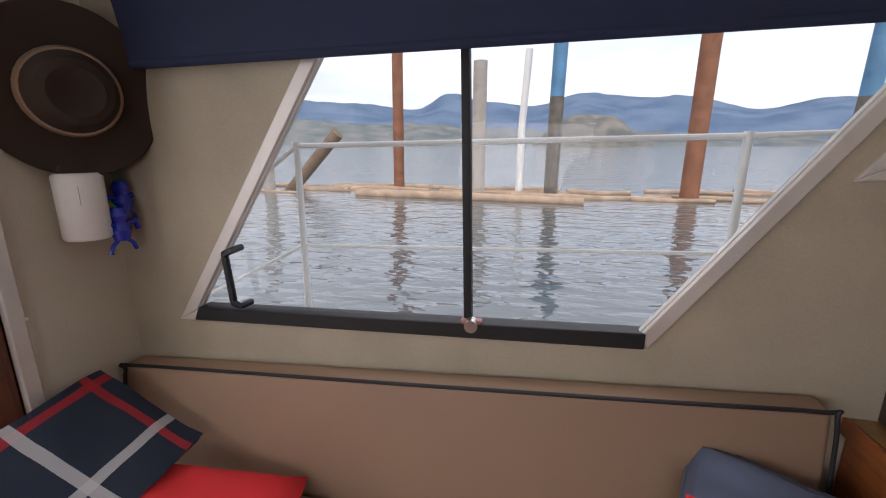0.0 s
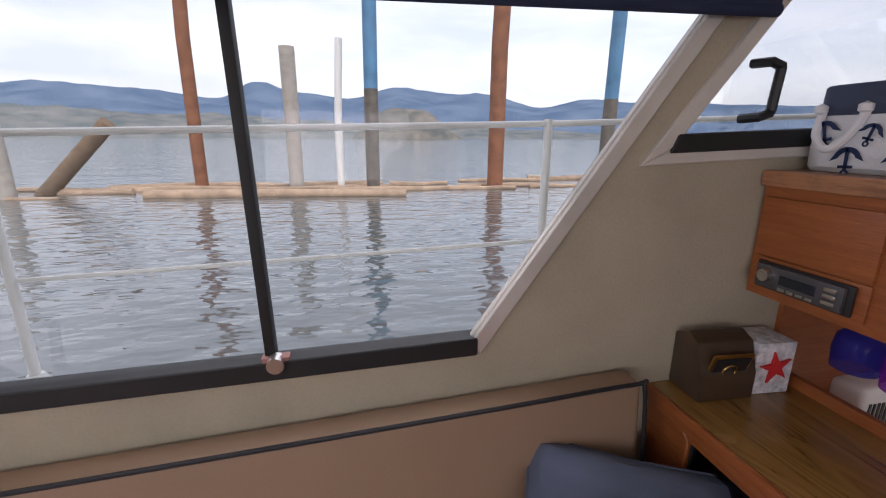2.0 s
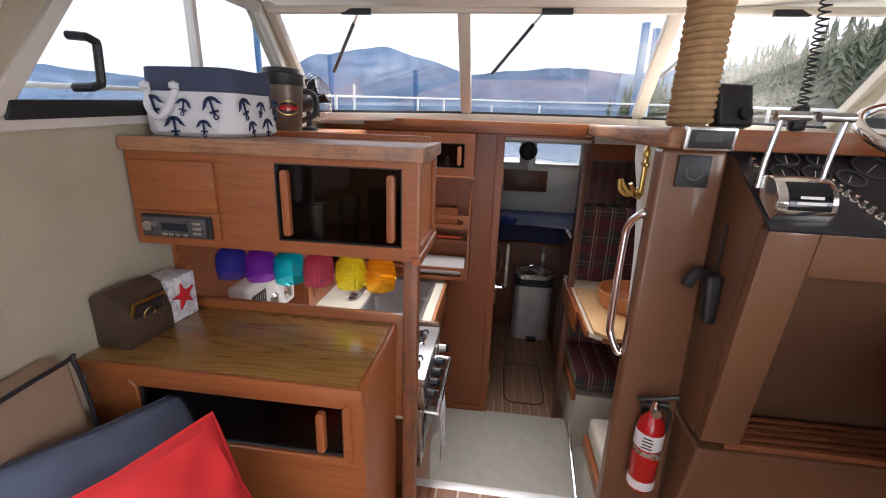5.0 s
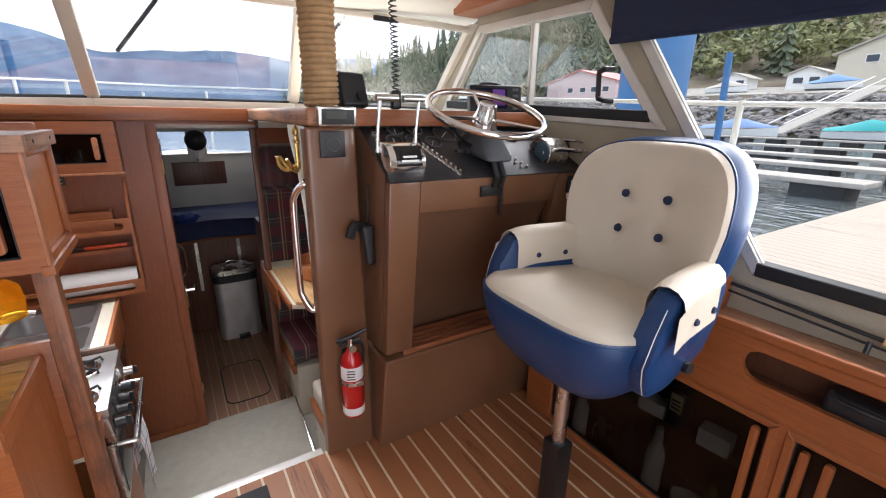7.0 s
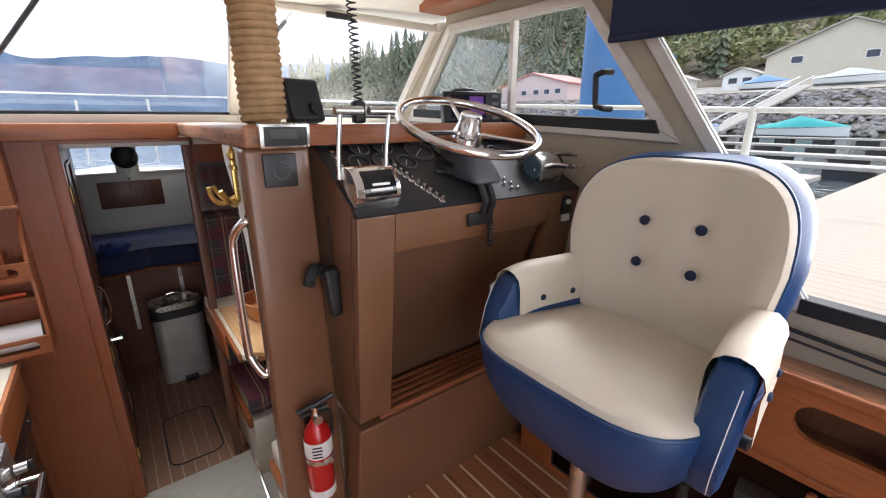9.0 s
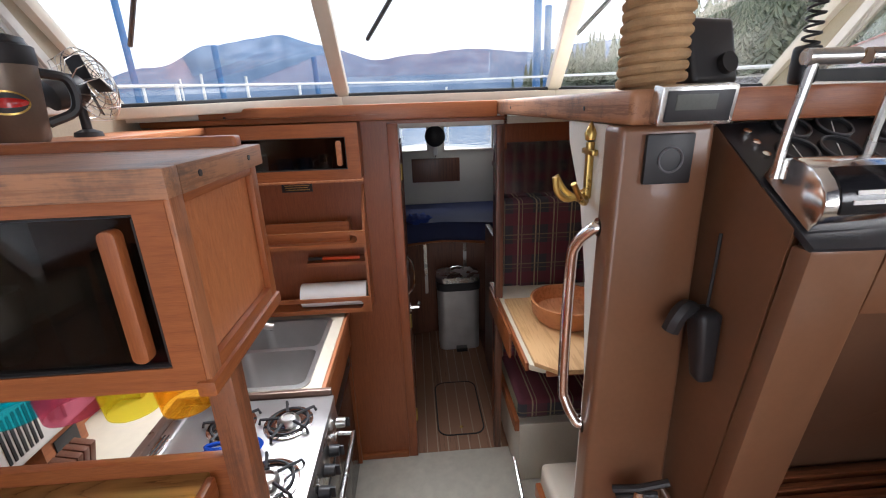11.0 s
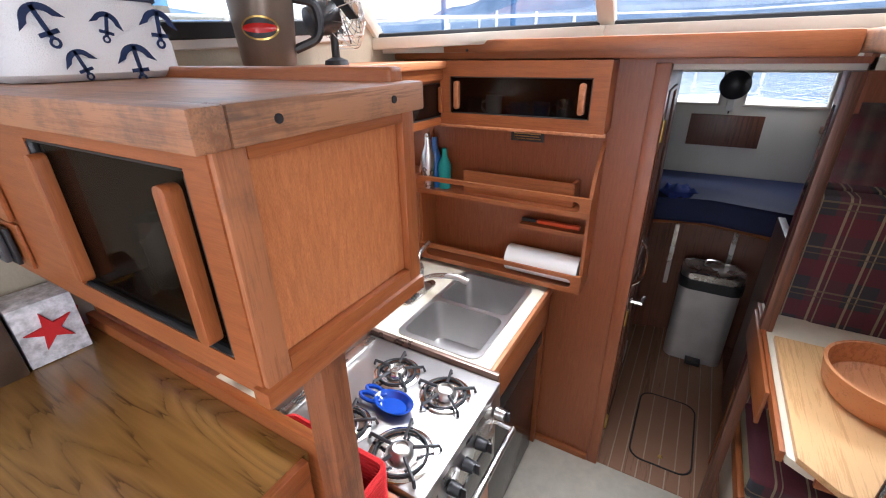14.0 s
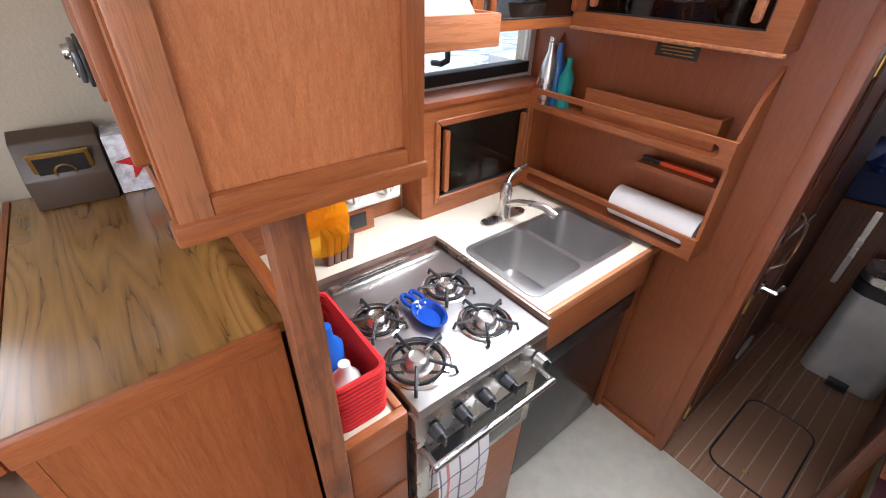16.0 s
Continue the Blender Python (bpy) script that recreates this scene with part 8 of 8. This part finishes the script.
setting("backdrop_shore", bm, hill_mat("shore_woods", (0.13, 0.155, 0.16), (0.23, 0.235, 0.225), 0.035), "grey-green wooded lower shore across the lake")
# the bare islet off the port side
bm = BM()
rows = []
for i in range(41):
    u = i / 40
    row = []
    for j in range(11):
        v = j / 10
        h = 30 * (math.sin(math.pi * u) ** 0.8) * math.sin(math.pi * v * 0.96) ** 0.7 * (0.85 + 0.3 * noise.noise((u * 5, v * 3, 1.0)))
        row.append(bm.verts.new((-4 + 96 * u, 330 + 70 * v, WZ - 4.0 + h)))
    rows.append(row)
for A, B in zip(rows, rows[1:]):
    for j in range(10):
        bm.faces.new([A[j], B[j], B[j + 1], A[j + 1]])
setting("backdrop_islet", bm, hill_mat("islet_scrub", (0.12, 0.13, 0.125), (0.25, 0.23, 0.20), 0.09), "bare grey-brown islet in the lake", 1)

# pilings and log boom on the port side
M_rust = plain("rusted_steel", (0.26, 0.115, 0.065), 0.8, vary=0.4, scale=3, bump=0.3, fine=40)
M_tealp = plain("teal_pile", (0.10, 0.24, 0.40), 0.7, vary=0.4, scale=2, bump=0.3, fine=40)
M_greyw = plain("weathered_timber", (0.40, 0.37, 0.33), 0.9, vary=0.25, scale=6, bump=0.4, fine=60)
M_brownw = plain("brown_timber", (0.20, 0.14, 0.09), 0.9, vary=0.35, scale=6, bump=0.4, fine=60)
M_logw = plain("driftwood", (0.42, 0.31, 0.22), 0.9, vary=0.4, scale=3, bump=0.4, fine=50)
M_bluep = plain("blue_pile", (0.05, 0.16, 0.36), 0.5, vary=0.2, scale=2)
for x, y, r, h, mt, lb, lean in ((-4.75, 15.2, 0.19, 9, M_rust, "rusty steel mooring pile in the lake", 0.25), (0.62, 14.1, 0.21, 9, M_tealp, "steel pile, blue paint over bare metal", 0.15), (4.75, 14.3, 0.27, 9, M_rust, "rusty steel mooring pile in the lake", 0.2), (9.6, 15.5, 0.25, 9, M_tealp, "steel pile, blue paint over bare metal", 0.1), (-1.85, 15.3, 0.24, 4.35, M_greyw, "pale weathered timber pile", 0.0), (-0.40, 15.0, 0.12, 4.6, M_rail, "thin white painted marker pile", 0.15), (-9.0, 13.6, 0.2, 3.2, M_greyw, "pale weathered timber pile", 0.0)):
    if mt is M_tealp:
        pl = thing("mooring_pile", (x, y, WZ), lb, "pile", "piles in the lake")
        part("painted_top", tube(BM(), [(x + lean * 0.2, y, 2.7), (x + lean * 0.5, y, WZ + h * 0.7), (x + lean, y, WZ + h)], r, 14), mt, pl, "faded blue paint")
        part("bare_base", tube(BM(), [(x, y, WZ - 1), (x + lean * 0.1, y, 1.2), (x + lean * 0.2, y, 2.7)], r * 1.02, 14), plain("bare_pile", (0.15, 0.135, 0.115), 0.85, vary=0.45, scale=4, bump=0.4, fine=40), pl, "bare stained metal below the paint")
        continue
    solo("mooring_pile", tube(BM(), [(x, y, WZ - 1), (x + lean * 0.1, y, WZ + h * 0.5), (x + lean, y, WZ + h)], r, 14), mt, lb, "pile", "piles in the lake")
solo("leaning_pile", tube(BM(), [(-9.2, 14.6, WZ - 0.5), (-6.7, 14.4, 1.65)], 0.22, 12), M_brownw, "brown timber pile leaning over the water", "pile")
random.seed(4)
for i in range(26):
    x = -9 + 22 * (i / 26) + random.uniform(-0.6, 0.6)
    y = 13.4 + 0.12 * max(0, x) + random.choice((0.0, 0.9, 1.8, 2.6)) + random.uniform(-0.3, 0.3)
    L, r = random.uniform(1.6, 5.0), random.uniform(0.06, 0.14)
    a = radians(random.uniform(-8, 8))
    bm = BM()
    P = [(x + L * (k / 6 - 0.5) * math.cos(a), y + L * (k / 6 - 0.5) * math.sin(a) + 0.04 * math.sin(k * 1.3 + i), WZ + 0.03 + 0.02 * math.sin(k + i)) for k in range(7)]
    tube(bm, P, lambda q: r * (1 - 0.35 * q), 9)
    solo("floating_log", bm, M_logw, "bleached driftwood log floating in the boom", "log", "logs of the boom")
solo("floating_log", tube(BM(), [(-5.6, 13.3, WZ + 0.05), (-2, 13.0, WZ + 0.07), (1.5, 12.6, WZ + 0.05)], lambda q: 0.17 - 0.05 * q, 12), M_logw, "long bleached boom log floating in the lake", "log", "logs of the boom")

# piles and masts ahead
for dx, dy, r, h, mt in ((33, 18.6, 0.22, 9, M_bluep), (33, 12.9, 0.20, 5.6, M_bluep), (36, -10.0, 0.30, 8.5, M_bluep), (38, -11.4, 0.28, 8.5, M_bluep), (36, 7.0, 0.2, 5, M_bluep)):
    solo("mooring_pile", tube(BM(), [(dx, dy, WZ - 1), (dx, dy + 0.1, h)], r, 12), mt, "tall blue painted marina pile", "pile", "blue marina piles")
for dx, dy, h in ((30, 12.9, 3.6), (30, 10.2, 3.4), (34, 4.5, 2.8), (40, 1.0, 2.6), (38, -3.0, 2.7), (30, 16.5, 3.0), (42, 20, 4.2)):
    solo("white_mast", tube(BM(), [(dx, dy, WZ - 1), (dx, dy, h)], 0.09, 8), M_rail, "slim white mast beyond the bow", "mast", "white masts ahead")

# starboard: dock, floats, shore
M_board = wood("dock_board", (0.26, 0.215, 0.17), (0.44, 0.37, 0.30), "x", rough=0.8, rnd=True, coat=0)
M_float = plain("black_float", (0.02, 0.02, 0.02), 0.6)
dk = thing("dock", (0, 0, 0), "weathered grey-brown plank dock beside the boat", "dock")
part("frame", box(BM(), -11.9, 1.70, -16.2, -2.35, -0.12, 0.065), M_greyw, dk)
for x in (-9, -5, -1):
    part("float", box(BM(), x, x + 2.2, -16.0, -2.5, WZ - 0.2, -0.121), M_float, dk)
y = -2.36
while y > -16.1:
    piece("board", 8.9, 0.137, 0.035, (-2.72, y - 0.07, 0.083), M_board, dk, 0.003)
    y -= 0.1385
part("walkway_sheet", box(BM(), -7.1, 1.66, -3.30, -2.42, 0.1008, 0.108, 0.002), plain("pale_plywood", (0.62, 0.52, 0.40), 0.8, vary=0.12, scale=2, bump=0.2, fine=90), dk, "pale beige walkway sheet")
for y0, x0, x1 in ((-12.6, 2.6, 6.5), (-16.6, 1.9, 8.6), (-21.0, 0.5, 9.5), (-28.0, -6, 12), (-39.0, -6, 20)):
    fd = thing("finger_float", ((x0 + x1) / 2, y0, WZ), "grey finger float with black tubs", "float", "finger floats of the marina")
    part("deck", box(BM(), x0, x1, y0 - 0.55, y0 + 0.55, -0.06, 0.05, 0.02), M_greyw, fd)
    k = x0 + 0.3
    while k < x1 - 0.8:
        part("tub", box(BM(), k, k + 1.0, y0 - 0.5, y0 + 0.5, WZ - 0.1, -0.061), M_float, fd)
        k += 2.2
solo("mooring_pile", tube(BM(), [(3.45, -5.6, WZ - 1), (3.45, -5.6, 5.5)], 0.42, 20), M_bluep, "thick blue painted steel pile by the dock", "pile", "blue marina piles")
solo("mooring_pile", tube(BM(), [(14.4, -30, WZ - 1), (14.7, -30, 5.2)], 0.20, 12), M_bluep, "thin blue painted pile by the floats", "pile", "blue marina piles")
tm = thing("timber_post", (0.12, -3.62, 0.1), "raw timber post bolted to the dock edge", "post")
part("post", box(BM(), 0.08, 0.17, -3.67, -3.58, 0.1005, 0.80, 0.006), M_maple, tm)
part("brace", boxm(BM(), pose(0.05, -3.62, 0.40, 0, 20, 0), 0.05, 0.10, 0.55, 0.004), M_greyw, tm)
bm = BM()
random.seed(8)
for i in range(26):
    c = Vector((0.30 + random.gauss(0, 0.10), -3.4 + random.gauss(0, 0.10), 0.115 + random.random() * 0.07))
    tube(bm, [c + Vector((0.09 * math.cos(a), 0.09 * math.sin(a), 0.02 * math.sin(2 * a + i))) for a in [k * math.pi / 5 for k in range(10)]], 0.006, 4, True)
solo("green_net", bm, plain("net_green", (0.08, 0.36, 0.24), 0.8), "heap of green fishing net on the dock", "net")

# shore: stone bank, car park, wooded hill
def ground_z(x, y):
    d = -y
    k = max(0.0, min(1.0, (d - 92) / 150))
    return 4.3 + 0.09 * (min(d, 92) - 62) + 62 * k ** 1.1 + (1.2 * noise.noise((x * 0.03, y * 0.03, 0)) if d > 75 else 0.0) + (5 * noise.noise((x * 0.015, y * 0.015, 3)) * k)


M_land = hill_mat("hill_ground", (0.15, 0.125, 0.09), (0.31, 0.26, 0.20), 0.08)
M_yard = hill_mat("gravel_yard", (0.30, 0.28, 0.25), (0.42, 0.40, 0.36), 0.3)
for nm, y0, y1, mt, lb, ny in (("ground_yard", -61.5, -92, M_yard, "pale gravel yard above the bank", 8), ("ground_hill", -92, -300, M_land, "brown wooded hillside behind the marina", 30)):
    bm = BM()
    g = [[bm.verts.new((-180 + 12 * i, y0 + (y1 - y0) * j / ny, ground_z(-180 + 12 * i, y0 + (y1 - y0) * j / ny))) for j in range(ny + 1)] for i in range(46)]
    for A, B in zip(g, g[1:]):
        for j in range(ny):
            bm.faces.new([A[j], B[j], B[j + 1], A[j + 1]])
    setting(nm, bm, mt, lb)
bm = BM()
faces_of(bm, [(-180, -57.2, WZ - 0.5), (360, -57.2, WZ - 0.5), (360, -61.6, 4.3), (-180, -61.6, 4.3)], [(0, 1, 2, 3)])
setting("ground_bank", bm, M_land, "earth bank behind the stones")
M_stone = plain("bank_stone", (0.27, 0.25, 0.235), 0.9, vary=0.4, scale=1.2, bump=0.4, fine=12)
bm = BM()
random.seed(11)
ICO = [(0, 0, 1), (0.9, 0, 0.3), (0.28, 0.85, 0.3), (-0.72, 0.53, 0.3), (-0.72, -0.53, 0.3), (0.28, -0.85, 0.3), (0.72, 0.5, -0.45), (-0.28, 0.85, -0.45), (-0.9, 0, -0.45), (-0.28, -0.85, -0.45), (0.72, -0.5, -0.45)]
ICF = [(0, 1, 2), (0, 2, 3), (0, 3, 4), (0, 4, 5), (0, 5, 1), (1, 6, 2), (2, 6, 7), (2, 7, 3), (3, 7, 8), (3, 8, 4), (4, 8, 9), (4, 9, 5), (5, 9, 10), (5, 10, 1), (1, 10, 6)]
V, F = [], []
for i in range(4200):
    q = random.random()
    x = random.uniform(-30, 95)
    c = Vector((x, -57.3 - 4.2 * q, WZ + 0.1 + 4.3 * q))
    s = Vector((random.uniform(0.35, 0.9), random.uniform(0.3, 0.6), random.uniform(0.2, 0.42)))
    rz = Matrix.Rotation(random.uniform(0, 6.28), 3, "Z") @ Matrix.Rotation(random.uniform(-0.4, 0.4), 3, "X")
    o = len(V)
    V += [tuple(c + rz @ Vector((a * s.x * random.uniform(0.8, 1.2), b * s.y, d * s.z * random.uniform(0.8, 1.2)))) for a, b, d in ICO]
    F += [tuple(o + k for k in f) for f in ICF]
me = bpy.data.meshes.new("bank_stones")
me.from_pydata(V, [], F)
me.materials.append(M_stone)
tagged(new("bank_stones", me), "tumbled grey stones of the harbour bank", "stones", "", "stuff")

# trees on the hill: needles as drooping fans round a trunk, broad crowns as loose clumps of leaves
def conifer(V, F, x, y, z, h, w):
    n = max(5, int(h * 0.75))
    for i in range(n):
        q = i / n
        zz = z + h * (0.12 + 0.86 * q)
        rr = w * (1 - q) ** 0.85 + 0.12
        k = 7
        a0 = random.uniform(0, 6.28)
        for j in range(k):
            a = a0 + 6.283 * j / k + random.uniform(-0.25, 0.25)
            r = rr * random.uniform(0.65, 1.2)
            da = 3.3 / k * random.uniform(0.5, 0.8)
            o = len(V)
            V += [(x, y, zz + h * 0.05), (x + r * math.cos(a - da), y + r * math.sin(a - da), zz - h * 0.035 * random.uniform(0.4, 1.6)), (x + 1.15 * r * math.cos(a), y + 1.15 * r * math.sin(a), zz - h * 0.05 * random.uniform(0.4, 1.6)), (x + r * math.cos(a + da), y + r * math.sin(a + da), zz - h * 0.035 * random.uniform(0.4, 1.6))]
            F += [(o, o + 1, o + 2), (o, o + 2, o + 3)]
    o = len(V)
    V += [(x - 0.15, y, z), (x + 0.15, y, z), (x, y, z + h), (x, y - 0.15, z)]
    F += [(o, o + 1, o + 2), (o, o + 3, o + 2)]


def broadleaf(V, F, x, y, z, h, w):
    for i in range(150):
        a, b, r = random.uniform(0, 6.28), random.uniform(-1, 1), random.random() ** 0.4
        s = math.sqrt(1 - b * b) * r * w * (1 + 0.3 * math.sin(3 * a + x))
        c = Vector((x + s * math.cos(a), y + s * math.sin(a), z + h * 0.62 + b * r * h * 0.38))
        o = len(V)
        for k in range(3):
            V.append(tuple(c + Vector((random.gauss(0, 0.5), random.gauss(0, 0.5), random.gauss(0, 0.4)))))
        F.append((o, o + 1, o + 2))
    o = len(V)
    V += [(x - 0.2, y, z), (x + 0.2, y, z), (x, y, z + h * 0.8)]
    F.append((o, o + 1, o + 2))


def leaf_mat(name, lo, hi):
    m, n, l, b = base_mat(name)
    ge = n.new("ShaderNodeNewGeometry")
    r = ramp(n, [(0.0, lo), (1.0, hi)])
    l.new(ge.outputs["Random Per Island"], r.inputs[0]), l.new(r.outputs[0], b.inputs["Base Color"])
    b.inputs["Roughness"].default_value = 0.9
    return m


random.seed(21)
# needle greens are paled to carry the haze over the hill
for nm, fn, num, mt, lb in (("hill_conifers", conifer, 620, leaf_mat("hazed_needle_green", (0.080, 0.105, 0.070), (0.19, 0.215, 0.13)), "dark green conifers covering the hillside"), ("hill_broadleaf", broadleaf, 130, leaf_mat("spring_leaf", (0.16, 0.18, 0.08), (0.36, 0.36, 0.18)), "light green broadleaf trees on the slope")):
    V, F = [], []
    for i in range(num):
        y = -random.uniform(97, 235 if fn is conifer else 150)
        x = random.uniform(-70, 260)
        if fn is broadleaf and not 0 < x < 120:
            x = random.uniform(10, 90)
        if fn is conifer and x < 38 and y > -190 and random.random() < 0.85:
            continue
        fn(V, F, x, y, ground_z(x, y) - 0.5, random.uniform(7, 17) if fn is conifer else random.uniform(4, 8), random.uniform(1.6, 3.0) if fn is conifer else random.uniform(2, 3.6))
    if fn is conifer:
        for i in range(150):
            x = random.uniform(60, 220)
            y = -random.uniform(64, 96) - 0.05 * x
            conifer(V, F, x, y, 4.0, random.uniform(9, 19), random.uniform(1.8, 3.2))
        for i in range(190):
            x, y = random.uniform(95, 330), -random.uniform(70, 150)
            conifer(V, F, x, y, ground_z(x, y) - 0.5, random.uniform(12, 26), random.uniform(2.2, 3.8))
    me = bpy.data.meshes.new(nm)
    me.from_pydata(V, [], F)
    me.materials.append(mt)
    tagged(new(nm, me), lb, "trees", "", "stuff")

# buildings
M_siding = plain("cream_siding", (0.62, 0.56, 0.45), 0.7, vary=0.08, scale=1)
M_roofr = plain("red_roof", (0.50, 0.16, 0.13), 0.6, vary=0.15, scale=1)
M_pane = plain("dark_pane", (0.05, 0.06, 0.08), 0.2)


def shed(x0, x1, y0, y1, z0, eave, ridge, wall_m, roof_m, label, cols, wz):
    h = thing("building", ((x0 + x1) / 2, (y0 + y1) / 2, z0), label, "building", "marina buildings")
    xm = (x0 + x1) / 2
    w = part("wall", prism(BM(), [(x0, z0 - 1), (x1, z0 - 1), (x1, eave), (xm, ridge), (x0, eave)], AT_Y, y0, y1), wall_m, h)
    for s, xe in ((-1, x0), (1, x1)):
        bm = BM()
        hexa(bm, [(xm, y0 + 0.5, ridge + 0.02), (xe + s * 0.5, y0 + 0.5, eave - 0.15), (xe + s * 0.5, y1 - 0.5, eave - 0.15), (xm, y1 - 0.5, ridge + 0.02), (xm, y0 + 0.5, ridge + 0.22), (xe + s * 0.5, y0 + 0.5, eave + 0.05), (xe + s * 0.5, y1 - 0.5, eave + 0.05), (xm, y1 - 0.5, ridge + 0.22)])
        part("roof", bm, roof_m, h)
    for c in cols:
        fw = part("window", box(BM(), c - 0.7, c + 0.7, y0 - 0.02, y0 + 0.08, wz, wz + 1.0), M_rail, h)
        part("glazing", box(BM(), c - 0.6, c + 0.6, y0 + 0.081, y0 + 0.12, wz + 0.1, wz + 0.9), M_pane, fw)
    return h


shed(7.0, 24.0, -76, -92, 5.6, 9.6, 13.2, M_siding, M_greyw, "large cream gabled boat shed above the bank", (13.0, 20.5), 8.4)
shed(26.5, 31.5, -82, -88, 6.0, 7.9, 8.9, M_rail, M_greyw, "small white cottage above the bank", (28, 30), 6.6)
shed(50.0, 66.0, -66, -76, 4.5, 7.4, 9.4, plain("pink_siding", (0.66, 0.52, 0.50), 0.7), M_roofr, "pale building with a red roof on the shore", (52, 54.5, 57, 60), 5.6)
shed(38.0, 42.0, -84, -88, 6.0, 8.0, 8.8, M_rail, M_greyw, "white mobile home among the trees", (39, 41), 6.8)


def runabout(x, y, z, L, cover, label, yaw):
    bt = thing("runabout", (x, y, z), label, "boat", "runabouts by the bank")
    m = pose(x, y, z, 0, 0, yaw)
    rings = []
    for q, w, h in ((0, 0.40, 0.75), (0.25, 0.46, 0.75), (0.55, 0.46, 0.8), (0.8, 0.30, 0.9), (1.0, 0.02, 1.0)):
        u = (q - 0.5) * L
        rings.append([(u, -w * 2.2, h), (u, -w * 1.7, 0.2), (u, 0, 0), (u, w * 1.7, 0.2), (u, w * 2.2, h)])
    bm = BM()
    R = [[bm.verts.new(m @ Vector(p)) for p in r] for r in rings]
    for A, B in zip(R, R[1:]):
        for i in range(4):
            bm.faces.new([A[i], A[i + 1], B[i + 1], B[i]])
    bm.faces.new(R[0])
    part("hull", bm, M_hull, bt)
    bm = BM()
    R = []
    for q, w, h in ((0, 0.40, 0.25), (0.2, 0.45, 0.45), (0.45, 0.46, 0.95), (0.6, 0.42, 0.75), (0.85, 0.24, 0.28), (1.0, 0.03, 0.05)):
        u = (q - 0.5) * L
        R.append([bm.verts.new(m @ Vector((u, w * 2.15 * k, 0.80 + 0.2 * q + h * (1 - abs(k) ** 2)))) for k in (-1, -0.6, 0, 0.6, 1)])
    for A, B in zip(R, R[1:]):
        for i in range(4):
            bm.faces.new([A[i], A[i + 1], B[i + 1], B[i]])
    part("cover", bm, cover, bt, "fitted canvas boat cover")


runabout(21.0, -47.0, WZ + 0.02, 6.5, plain("blue_cover", (0.22, 0.32, 0.52), 0.8), "small runabout under a pale blue cover", 185)
runabout(12.0, -50.0, WZ + 0.02, 6.5, plain("teal_cover", (0.05, 0.36, 0.36), 0.8), "small runabout under a teal cover", 182)
runabout(13.5, -71.0, 5.2, 7.0, plain("white_cover", (0.6, 0.62, 0.64), 0.7), "white cruiser parked ashore by the shed", 175)
runabout(21.5, -69.0, 4.9, 5.5, plain("sky_cover", (0.20, 0.33, 0.55), 0.8), "runabout under a blue tarpaulin ashore", 175)
runabout(34.0, -70.0, 4.9, 6.0, plain("beige_cover", (0.5, 0.46, 0.40), 0.8), "beige covered runabout parked ashore", 170)
gw = thing("gangway", (15, -58, 2), "grey metal gangway from bank to floats", "gangway")
part("deck", hexa(BM(), [(18.5, -50, -0.1), (19.8, -50, -0.1), (16.4, -63, 4.7), (15.1, -63, 4.7), (18.5, -50, 0.12), (19.8, -50, 0.12), (16.4, -63, 4.92), (15.1, -63, 4.92)]), M_greyw, gw)
for dx in (0, 1.3):
    part("rail", tube(BM(), [(18.5 + dx, -50, 1.0), (15.1 + dx, -63, 5.8)], 0.06, 6), M_rail, gw)
